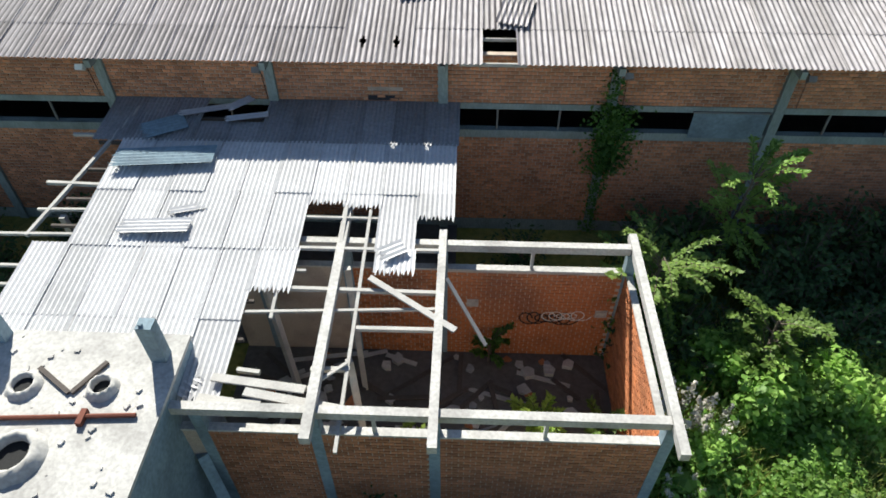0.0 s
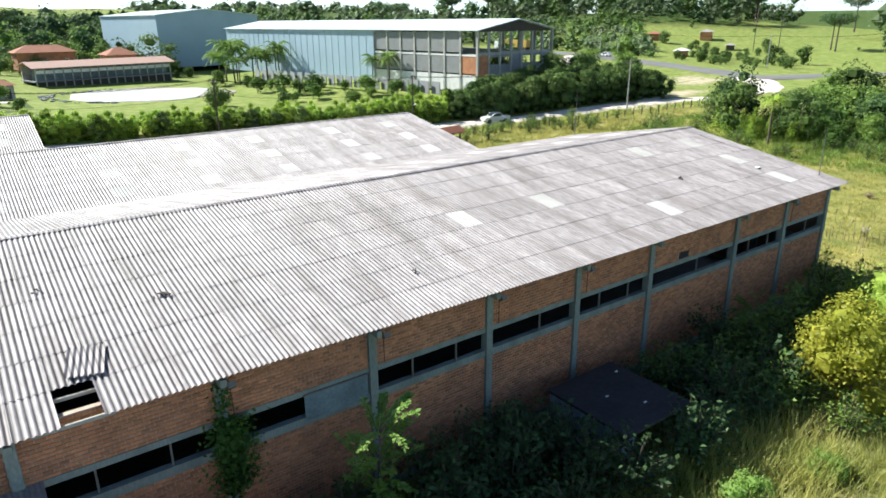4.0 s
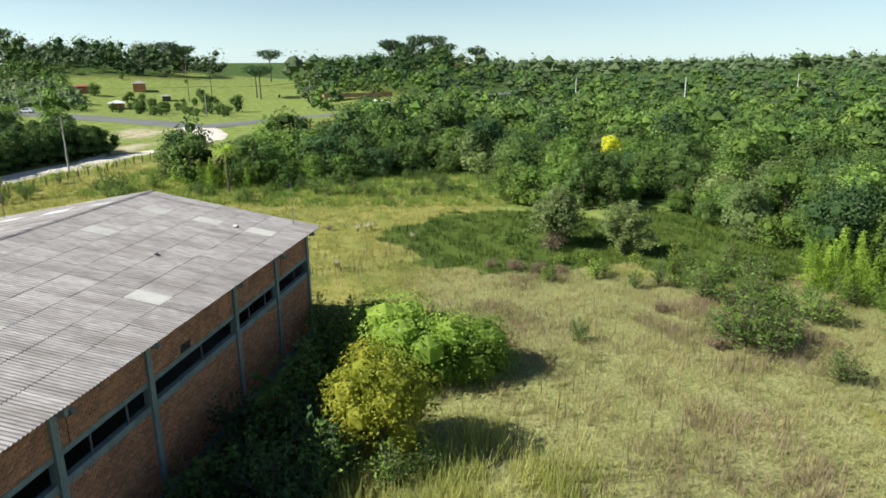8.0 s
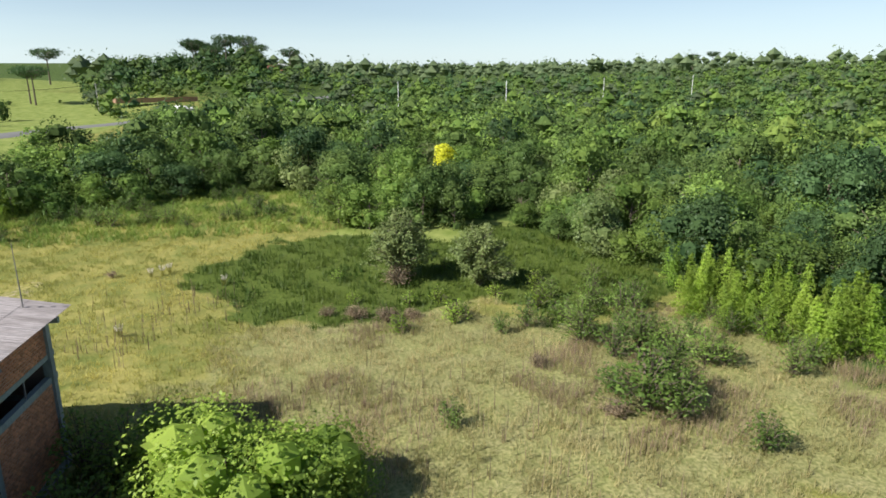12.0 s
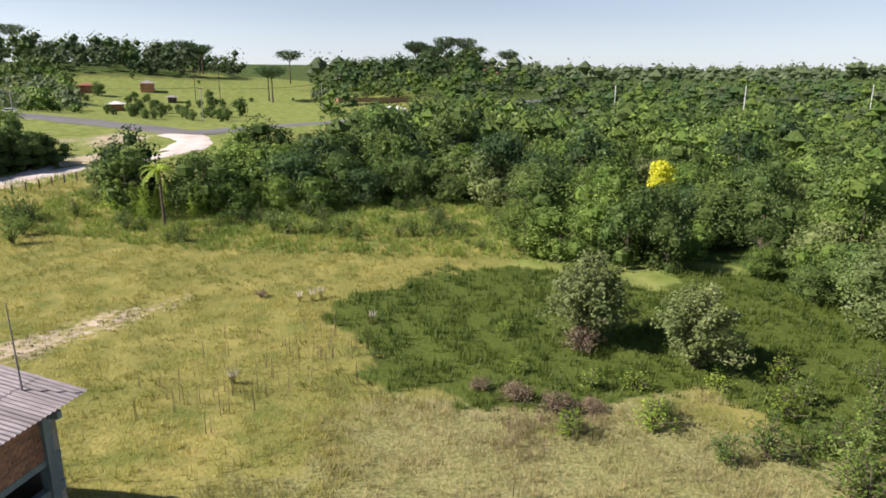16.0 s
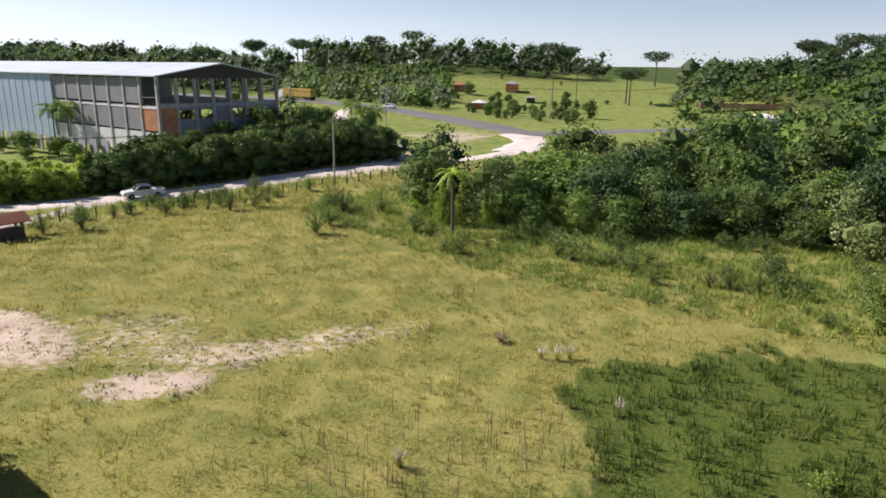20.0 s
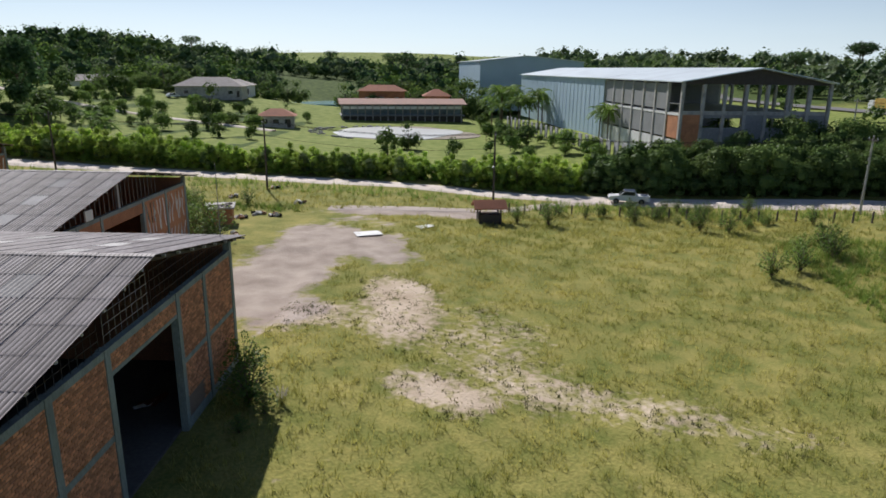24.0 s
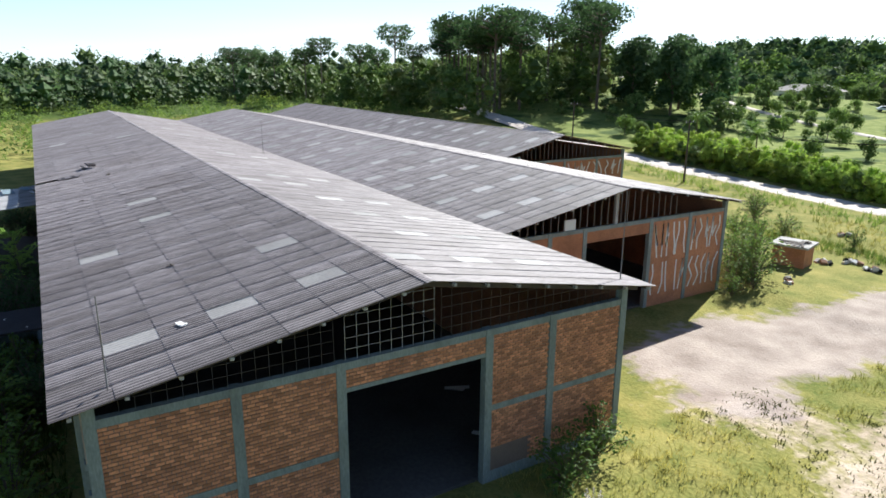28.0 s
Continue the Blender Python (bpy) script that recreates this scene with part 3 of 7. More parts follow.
strip("road_apron", [(145, 80), (155, 83.5), (164, 89), (170, 96)], 10.0, "road_dirt", "pale dusty apron where the dirt road meets the paved one", 0.065)
strip("paved_road", PAVED_ROAD, 10.0, "asphalt", "grey paved country road with worn asphalt", 0.09)
strip("yard_track", [(40, 83), (50, 84), (60, 86), (70, 91), (77, 92)], 3.4, "yard_dirt", "pale dirt track from the yard to the road", 0.04)

# ---- the three long halls ----
FLOOR = -0.7


def corrugated(width, length, waves, seg, amp=0.025, thick=0.0, ragged=None):
    """A corrugated sheet, ribs along y, from y=0 (low end) to y=length; with thickness when thick > 0."""
    s, n = Shape(), waves * seg
    def row(y, dz, k=0.0):
        return [(width * i / n, y + (ragged[i % len(ragged)] if ragged and k else 0.0), dz + amp * math.cos(2 * math.pi * i / seg)) for i in range(n + 1)]
    s.add(row(0, 0, 1) + row(length, 0), [(i, i + 1, n + 2 + i, n + 1 + i) for i in range(n)])
    if thick:
        s.add(row(0, -thick, 1) + row(length, -thick), [(i + 1, i, n + 1 + i, n + 2 + i) for i in range(n)])
        s.add(row(0, 0, 1) + row(0, -thick, 1), [(i + 1, i, n + 1 + i, n + 2 + i) for i in range(n)])
        s.add(row(length, 0) + row(length, -thick), [(i, i + 1, n + 2 + i, n + 1 + i) for i in range(n)])
    return s


def slope_pose(x, y, z, rise, run_sign, tilt=0.0):
    """Lays a sheet on a slope that climbs towards +y (run_sign 1) or -y (-1)."""
    a = math.degrees(math.atan(rise)) - tilt
    return pose(x, y, z, a, 0, 0) if run_sign > 0 else pose(x, y, z, 0, 0, 180) @ pose(0, 0, 0, a, 0, 0)


SHEET_W = 1.05


def roof_slope(roof, x0, x1, eave_y, eave_z, ridge_y, ridge_z, singles, pale, missing=(), seed=1):
    """Corrugated sheets in rows; those in the column range `singles` are pieces of their own."""
    r2 = random.Random(seed)
    sign = 1 if ridge_y > eave_y else -1
    run = abs(ridge_y - eave_y)
    rise = (ridge_z - eave_z) / run
    slope = math.hypot(run, ridge_z - eave_z)
    rows = round(slope / 1.66)
    length = slope / rows
    a = math.atan(rise)
    near = corrugated(SHEET_W + 0.03, length + 0.12, 6, 6, thick=0.009).mesh("sheet", "roof")
    near_pale = near.copy()
    near_pale.materials[0] = MAT["roof_pale"]
    near_dull = near.copy()
    near_dull.materials[0] = MAT["roof_dull"]
    far, far_pale = Shape(), Shape()
    lite = corrugated(SHEET_W + 0.03, length + 0.12, 6, 4)
    cols = int(round((x1 - x0) / SHEET_W))
    for c in range(cols):
        for k in range(rows):
            if (c, k) in missing:
                continue
            d = k * length - 0.06
            x = x1 - (c + 1) * SHEET_W if sign > 0 else x1 - c * SHEET_W
            sag = 0.012 * math.sin(c * 0.23) + r2.uniform(-0.003, 0.003)
            m = slope_pose(x + r2.uniform(-0.008, 0.008), eave_y + sign * d * math.cos(a), eave_z + d * math.sin(a) + 0.03 + sag, rise, sign, 0.42) @ pose(0, 0, 0, 0, 0, r2.uniform(-0.25, 0.25))
            is_pale = pale(c, k)
            if singles[0] <= c < singles[1]:
                o = new("sheet", near_dull if is_pale else near)
                o.matrix_basis = m
                o.parent = roof
            else:
                (far_pale if is_pale else far).add([tuple(m @ Vector(v)) for v in lite.v], lite.f)
    for s, mt, lab in ((far, "roof", ""), (far_pale, "roof_pale", "paler replacement sheets")):
        if s.v:
            tagged(part("sheets", s, mt, roof, lab), kind="stuff")


def ridge_cap(roof, x0, x1, y, z):
    s = Shape()
    n = int((x1 - x0) / 1.1)
    for i in range(n):
        a, b = x0 + (x1 - x0) * i / n, x0 + (x1 - x0) * (i + 1) / n + 0.05
        dz = 0.012 * (i % 2)
        s.prism([(y - 0.2, z + 0.015 + dz), (y - 0.05, z + 0.05 + dz), (y + 0.05, z + 0.05 + dz), (y + 0.2, z + 0.015 + dz), (y + 0.2, z), (y, z + 0.03), (y - 0.2, z)], "x", a, b)
    part("ridge_cap", s, "roof", roof, "weathered ridge tiles")


HALL1 = dict(x0=-67.0, x1=43.5, s_eave=17.55, n_eave=40.3, ridge=29.0, eave_z=6.27, ridge_z=8.32)
HALL2 = dict(x0=-67.0, x1=32.65, s_eave=39.5, n_eave=62.1, ridge=50.2, eave_z=6.15, ridge_z=8.15)
HALL3 = dict(x0=-79.0, x1=5.175, s_eave=62.6, n_eave=79.5, ridge=68.6, eave_z=6.4, ridge_z=8.4)

PALE1 = {(3, 1), (3, 3), (3, 5), (8, 5), (14, 1), (19, 3), (24, 3), (61, 5), (66, 1), (72, 3)}
PALE2 = {int((32.6 - x) / 1.05) for x in (28.9, 23.3, 17.7, 12.1, 6.4, 0.9, -3.9, -9.5, -15.3, -20.7, -26.1, -31.5, -36.9, -42.3, -47.7, -53.1)}
roof1 = thing("roof_hall_south", label="weathered grey corrugated fibre-cement gable roof with holes", category="roof", kind="structure")
h = HALL1
roof_slope(roof1, h["x0"], h["x1"], h["s_eave"], h["eave_z"], h["ridge"], h["ridge_z"], (2, 45), lambda c, k: (c, k) in PALE1, {(40, 0), (43, 0), (44, 0)}, 1)
roof_slope(roof1, h["x0"], h["x1"], h["n_eave"], h["eave_z"], h["ridge"], h["ridge_z"], (0, 0), lambda c, k: (c % 5 == 3 and k in (2, 4) and random.Random(c).random() < 0.45) or (c, k) in ((3, 6), (24, 4), (24, 6)), (), 2)
ridge_cap(roof1, h["x0"], h["x1"], h["ridge"], h["ridge_z"])
roof2 = thing("roof_hall_middle", label="weathered grey corrugated gable roof dotted with pale sheets", category="roof", kind="structure")
h = HALL2
roof_slope(roof2, h["x0"], h["x1"], h["s_eave"], 6.18, h["ridge"], h["ridge_z"], (0, 0), lambda c, k: c in PALE2 and k in (1, 3, 5), (), 3)
roof_slope(roof2, h["x0"], h["x1"], h["n_eave"], h["eave_z"], h["ridge"], h["ridge_z"], (0, 0), lambda c, k: c % 6 == 2 and k in (2, 4), (), 4)
ridge_cap(roof2, h["x0"], h["x1"], h["ridge"], h["ridge_z"])
roof3 = thing("roof_hall_north", label="weathered grey corrugated gable roof of the far hall", category="roof", kind="structure")
h = HALL3
roof_slope(roof3, h["x0"], h["x1"], 60.6, 6.4, h["ridge"], h["ridge_z"], (0, 0), lambda c, k: c % 5 == 2 and k in (1, 3) and c < 40, (), 5)
roof_slope(roof3, h["x0"], h["x1"], h["n_eave"], h["eave_z"], h["ridge"], h["ridge_z"], (0, 0), lambda c, k: False, (), 6)
ridge_cap(roof3, h["x0"], h["x1"], h["ridge"], h["ridge_z"])
# sheets with small holes, the loose sheet beside the gap, torn dark scraps
SLOPE1 = (HALL1["ridge_z"] - HALL1["eave_z"]) / (HALL1["ridge"] - HALL1["s_eave"])


def on_roof1(x, y, dz=0.0):
    return (x, y, HALL1["eave_z"] + (y - HALL1["s_eave"]) * SLOPE1 + dz)


for c, hole in ((43, (19, 5)), (44, (20, 5))):
    s = Shape()
    n, rws = 36, 10
    for j in range(rws + 1):
        s.v += [(1.08 * i / n, 1.78 * j / rws, 0.025 * math.cos(2 * math.pi * i / 6)) for i in range(n + 1)]
    s.f = [(j * (n + 1) + i, j * (n + 1) + i + 1, (j + 1) * (n + 1) + i + 1, (j + 1) * (n + 1) + i) for j in range(rws) for i in range(n) if abs(i - hole[0]) + 2.2 * abs(j - hole[1]) > 3.4]
    o = part("sheet", s, "roof", roof1, "sheet with a punched hole")
    o.matrix_basis = slope_pose(HALL1["x1"] - (c + 1) * SHEET_W, HALL1["s_eave"] - 0.06, HALL1["eave_z"] + 0.03, SLOPE1, 1, 0.35)
o = part("loose_sheet", corrugated(1.0, 1.5, 6, 6, thick=0.01, ragged=[0, 0.05, -0.04, 0.08, 0.02]), "roof", roof1, "slipped sheet lying askew")
o.matrix_basis = pose(*on_roof1(0.85, 19.35, 0.12), math.degrees(math.atan(SLOPE1)) - 1, 3, -13)
part("rafter_edge", Shape().beam(on_roof1(-0.2, 17.75, -0.16), on_roof1(1.8, 17.75, -0.16), 0.06, 0.1).beam(on_roof1(-0.2, 18.9, -0.16), on_roof1(1.8, 18.9, -0.16), 0.06, 0.1), "timber", roof1, "pale purlin bared by the missing sheet")
for x, y, s, rz in ((4.3, 22.5, 0.55, -30), (-3.4, 22.0, 0.4, 70), (0.9, 24.5, 0.3, 10), (13.0, 20.1, 0.3, 40), (33, 22.3, 0.35, 15)):
    sc = thing("torn_scrap", on_roof1(x, y, 0.05), rz, "dark torn scrap of roofing lying on the corrugated roof", "debris", "scraps on the roof")
    sh = Shape()
    for i in range(4):
        sh.box(-0.5 * s + 0.27 * s * i, -0.16 * s, 0, -0.28 * s + 0.27 * s * i, 0.18 * s, 0.03, pose(0, 0.08 * i * s, 0.02 * i + 0.04 * (i % 2), 14 * (-1) ** i, -10 + 9 * i, 18 * (-1) ** i))
    part("sheet_scrap", sh, "dark_timber", sc)
sc = thing("crumpled_sheet", on_roof1(-2.55, 21.2, 0.0), 0, "torn and crumpled corrugated sheet standing up from the roof", "debris", "scraps on the roof")
for at, rot, w, ln, dark in (((0.0, 0.32, 0.12), (8, -52, -72), 0.42, 1.25, "roof"), ((0.15, 0.0, 0.05), (4, -38, -80), 0.40, 1.15, "roof"), ((0.95, 0.55, 0.22), (14, -46, -48), 0.36, 0.5, "roof")):
    o = part("torn_sheet", corrugated(w, ln, 3, 6, 0.028, 0.01, [0, 0.07, -0.05, 0.1, 0.03]), dark, sc)
    o.matrix_basis = pose(*at, *rot)
# the roof stays whole here: a flat black patch paints the hole's shade
part("gap", Shape().prism([(-0.05, -0.16), (0.2, -0.22), (0.45, -0.1), (0.6, -0.2), (0.85, -0.05), (1.05, 0.0), (1.0, 0.35), (0.1, 0.3)], "z", 0.06, 0.075), "deep_shade", sc, "flat black patch coloured as the shade of a torn gap")
sc = thing("white_scrap", on_roof1(39.85, 21.5, 0.06), 15, "small white board lying on the roof", "debris")
part("board", Shape().box(-0.2, -0.12, 0, 0.22, 0.1, 0.03).box(0.1, -0.1, 0.03, 0.2, 0.14, 0.05), "white", sc)

BRICK_L, BRICK_H, JOINT = 0.25, 0.1, 0.024


def bricks(fixed, along, lo, hi, z0, z1, out, depth=0.02, gaps=(), seed=0, shape=None):
    """Running-bond bricks on a wall face. along: 'x' or 'y'; fixed: the face's place; out: +1 or -1, its facing."""
    r2 = random.Random(seed)
    s = shape or Shape()
    rows = int((z1 - z0) / (BRICK_H + JOINT))
    h = (z1 - z0) / max(rows, 1)
    for k in range(rows):
        u = lo - (0.5 * BRICK_L if k % 2 else 0)
        while u < hi:
            a, b = max(u, lo), min(u + BRICK_L, hi)
            za, zb = z0 + k * h + JOINT / 2, z0 + (k + 1) * h - JOINT / 2
            u += BRICK_L + JOINT
            if b - a < 0.04 or any(g[0] < (a + b) / 2 < g[1] and g[2] < (za + zb) / 2 < g[3] for g in gaps):
                continue
            p = fixed + out * (depth + r2.uniform(-0.006, 0.004))
            q = fixed
            ch = 0.004
            if along == "x":
                vs = [(a, q, za), (b, q, za), (b, q, zb), (a, q, zb), (a + ch, p, za + ch), (b - ch, p, za + ch), (b - ch, p, zb - ch), (a + ch, p, zb - ch)]
            else:
                vs = [(q, a, za), (q, b, za), (q, b, zb), (q, a, zb), (p, a + ch, za + ch), (p, b - ch, za + ch), (p, b - ch, zb - ch), (p, a + ch, zb - ch)]
            fs = [(4, 5, 6, 7), (0, 1, 5, 4), (1, 2, 6, 5), (2, 3, 7, 6), (3, 0, 4, 7)]
            if (along == "x") != (out < 0):
                fs = [f[::-1] for f in fs]
            s.add(vs, fs)
    return s


wall_s = thing("wall_south", label="shaded orange-brown brick wall with concrete columns and open window band", category="wall", kind="structure")
COLS_S = [-64.0 + 5.26 * i for i in range(10)] + [-11.4, -6.1, -0.7, 4.6, 9.85, 15.1, 20.1, 25.15, 32.4, 37.5, 42.45]
WALL_Y, SILL0, SILL1, LINT0, LINT1, TOP_S = 18.2, 3.26, 3.55, 4.35, 4.56, 6.22
core = Shape()
for z0, z1 in ((FLOOR - 0.3, SILL0), (LINT1, TOP_S)):
    core.box(-66.5, WALL_Y + 0.012, z0, 42.9, WALL_Y + 0.2, z1)
part("wall_core", core, "mortar", wall_s, "recessed mortar joints")
band = Shape()
for z0, z1 in ((SILL0, SILL1), (LINT0, LINT1)):
    band.box(-66.5, WALL_Y - 0.03, z0, 42.9, WALL_Y + 0.22, z1)
band.box(-66.5, WALL_Y - 0.03, FLOOR - 0.4, 42.9, WALL_Y + 0.2, FLOOR + 0.35)
part("ring_beam", band, "concrete_green", wall_s, "grey-green concrete beams")
for i, cx in enumerate(COLS_S):
    c = Shape().box(cx - 0.15, WALL_Y - 0.13, FLOOR - 0.3, cx + 0.15, WALL_Y + 0.22, 6.3)
    c.box(cx - 0.09, WALL_Y - 0.62, 5.92, cx + 0.09, WALL_Y - 0.1, 6.16)
    part("column", c, "concrete_green", wall_s)
    if i and -20 < cx:
        gap = 0.5 * (COLS_S[i - 1] + cx)
        for off in ((-0.9, 1.1) if i % 2 else (0.4,)):
            part("mullion", Shape().box(gap + off - 0.03, WALL_Y + 0.05, SILL1, gap + off + 0.03, WALL_Y + 0.11, LINT0), "steel", wall_s)

# gable wall towards the field
wall_e = thing("wall_east", label="orange brick gable wall with grey concrete frame and tall open doorway", category="wall", kind="structure")
GX1 = 42.9
COLS_E = [18.42, 22.4, 25.85, 31.9, 35.02, 38.95]
DOOR_TOP, BEAM0, BEAM1, MID0, MID1 = 4.72, 5.55, 5.82, 2.35, 2.6
core = Shape()
for a, b in zip(COLS_E, COLS_E[1:]):
    door = (a, b) == (25.85, 31.9)
    core.box(GX1 - 0.2, a, DOOR_TOP + 0.16 if door else FLOOR - 0.3, GX1 - 0.012, b, BEAM0)
part("wall_core", core, "mortar_dark", wall_e, "recessed mortar joints")
fr = Shape().box(GX1 - 0.24, 18.25, BEAM0, GX1 + 0.03, 39.1, BEAM1)
fr.box(GX1 - 0.22, 25.85, DOOR_TOP, GX1 + 0.03, 31.9, DOOR_TOP + 0.16)
for a, b in zip(COLS_E, COLS_E[1:]):
    if (a, b) != (25.85, 31.9):
        fr.box(GX1 - 0.22, a, MID0, GX1 + 0.025, b, MID1)
        fr.box(GX1 - 0.22, a, FLOOR - 0.4, GX1 + 0.03, b, FLOOR + 0.35)
part("ring_beam", fr, "concrete_green", wall_e, "grey-green concrete beams")
for cy in COLS_E:
    part("column", Shape().box(GX1 - 0.28, cy - 0.17, FLOOR - 0.3, GX1 + 0.06, cy + 0.17, BEAM1 + 0.02 if 20 < cy < 38 else 6.25), "concrete_green", wall_e)


def hall_shell(name, h, wall_n, gable_x, floor_to_west=True):
    """Plain far walls that close a hall."""
    w = thing(name, label="plain brick and concrete wall of the hall", category="wall", kind="structure")
    part("west_wall", Shape().prism([(h["s_eave"] + 0.5, FLOOR - 0.3), (h["n_eave"] - 0.5, FLOOR - 0.3), (h["n_eave"] - 0.5, h["eave_z"] - 0.2), (h["ridge"], h["ridge_z"] - 0.25), (h["s_eave"] + 0.5, h["eave_z"] - 0.2)], "x", h["x0"] + 0.4, h["x0"] + 0.6), "brick", w)
    part("north_wall", Shape().box(h["x0"] + 0.6, wall_n - 0.2, FLOOR - 0.3, gable_x - 0.21, wall_n, h["eave_z"] - 0.15), "brick", w)
    return w


hall_shell("wall_hall_south", HALL1, 39.1, GX1)
hall_shell("wall_hall_middle", HALL2, 61.3, 31.6)
hall_shell("wall_hall_north", HALL3, 78.8, 4.4)
tagged(new("floor", Shape().box(-66, 18.45, FLOOR - 0.3, 42.6, 39, FLOOR).box(-66, 39.2, FLOOR - 0.3, 31.3, 61, FLOOR).mesh("floor", "floor")), "dusty dark concrete floor inside the hall", "floor", kind="structure")


def gable_front(name, x, cols, door, eave_z, label):
    """The brick gable of a far hall: panels, columns, beam, doorway."""
    w = thing(name, label=label, category="wall", kind="structure")
    for a, b in zip(cols, cols[1:]):
        if (a, b) == door:
            part("lintel", Shape().box(x - 0.2, a, 4.6, x, b, 5.35), "brick", w)
        else:
            part("panel", Shape().box(x - 0.2, a, FLOOR - 0.5, x, b, 5.35), "brick", w)
    part("ring_beam", Shape().box(x - 0.22, cols[0], 5.35, x + 0.02, cols[-1], 5.6), "concrete_green", w)
    for c in cols:
        part("column", Shape().box(x - 0.26, c - 0.16, FLOOR - 0.5, x + 0.05, c + 0.16, 5.62 if c not in (cols[0], cols[-1]) else eave_z - 0.1), "concrete_green", w)
    return w


gable_front("wall_middle_gable", 31.6, [41.2, 44.4, 47.3, 53.4, 57.4, 61.3], (47.3, 53.4), 6.2, "orange brick gable wall with white spray scrawls and doorway")
gable_front("wall_north_gable", 4.4, [62.9, 66.5, 69.5, 74.5, 78.8], (66.5, 69.5), 6.4, "brick gable wall of the far hall with white scrawls")

# gable details: steel lattice, purlin ends, verge boards
lattice = thing("gable_lattice", label="dark steel lattice closing the gable above the wall", category="lattice")
for y0, y1 in ((19.2, 25.7), (26.1, 29.55), (29.85, 38.6)):
    n = int((y1 - y0) / 0.42)
    rf = lambda y: HALL1["ridge_z"] - abs(y - HALL1["ridge"]) * SLOPE1 - 0.22
    for i in range(n + 1):
        y = y0 + (y1 - y0) * i / n
        if rf(y) > BEAM1 + 0.1:
            part("bar", Shape().beam((GX1 - 0.15, y, BEAM1), (GX1 - 0.15, y, rf(y)), 0.014, 0.014), "timber" if y0 == 26.1 else "dark_timber", lattice)
    for k in range(1, 6):
        z = BEAM1 + 0.4 * k
        ys = [y0 + (y1 - y0) * i / 60 for i in range(61) if rf(y0 + (y1 - y0) * i / 60) > z]
        if len(ys) > 2:
            part("bar", Shape().beam((GX1 - 0.12, ys[0], z), (GX1 - 0.12, ys[-1], z), 0.014, 0.014), "timber" if y0 == 26.1 else "dark_timber", lattice)
for h, vx, nm in ((HALL1, 43.35, "roof_timbers_south"), (HALL2, 32.45, "roof_timbers_middle"), (HALL3, 5.05, "roof_timbers_north")):
    tim = thing(nm, label="dark roof timbers with pale purlin ends under the verge", category="timbers", kind="structure")
    for a, za in ((h["s_eave"], h["eave_z"] if h is not HALL3 else 6.9), (h["n_eave"], h["eave_z"])):
        b, zb = h["ridge"], h["ridge_z"]
        if h is HALL1:
            part("rafter", Shape().beam((GX1 - 0.1, a + 0.5 * (1 if b > a else -1), za - 0.12), (GX1 - 0.1, b, zb - 0.24), 0.14, 0.2), "dark_timber", tim)
        n = 8
        for i in range(n):
            y, z = a + (b - a) * (i + 0.3) / n, za + (zb - za) * (i + 0.3) / n - 0.09
            part("purlin", Shape().box(vx - (12 if i else 14), y - 0.04, z - 0.05, vx - 0.02, y + 0.04, z + 0.045), "dark_timber", tim)
            part("purlin_end", Shape().box(vx - 0.02, y - 0.06, z - 0.05, vx + 0.12, y + 0.06, z + 0.05), "timber", tim)
for x in range(-60, 40, 6):
    t2 = thing("roof_truss", (x, 0, 0), label="dark timber roof truss inside the hall", category="truss", group="trusses of the hall")
    part("chord", Shape().box(-0.06, 18.4, 6.0, 0.06, 39.0, 6.2), "dark_timber", t2)
    part("rafter", Shape().beam((0, 18.4, 6.15), (0, 29, 8.05), 0.12, 0.16).beam((0, 39.6, 6.15), (0, 29, 8.05), 0.12, 0.16), "dark_timber", t2)
# near-black slabs fill the brick gaps, their inner shade given as colour
for x0, x1, z0, z1 in ((-3.1, -2.0, 4.6, 4.78), (27.45, 28.25, 4.6, 4.98)):
    part("opening", Shape().box(x0, WALL_Y - 0.02, z0, x1, WALL_Y + 0.01, z1), "deep_shade", wall_s, "near-black slab for the shade in a broken-out gap in the bricks")
# panel closing one window bay, floodlights, ivy comes with the plants
panel = thing("window_shutter", label="grey-blue sheet panel closing part of the window band", category="panel")
part("board", Shape().box(7.25, WALL_Y - 0.07, SILL1 - 0.12, 9.62, WALL_Y - 0.035, LINT0 + 0.02), "concrete_blue", panel)
part("rail", Shape().box(7.2, WALL_Y - 0.1, LINT0 + 0.02, 9.65, WALL_Y - 0.035, LINT0 + 0.07), "steel", panel)
for x in (-11.75, -6.35, 4.85, 10.2, 15.45, 20.5, 37.9):
    fl = thing("floodlight", (x, 17.75, 5.85), label="small dark floodlight on a bracket under the eave", category="lamp", group="floodlights under the eave")
    part("housing", Shape().box(-0.12, -0.1, -0.1, 0.12, 0.1, 0.08, pose(0, 0, 0, -35, 0, 0)), "steel" if x > -10 else "white", fl)
    part("bracket", Shape().box(-0.02, 0.1, -0.02, 0.02, 0.32, 0.02), "steel", fl)
    part("cable", Shape().tube((0.03, 0.25, -0.05), (0.08, 0.3, -1.2), 0.012, 0.012, 5), "tyre", fl)
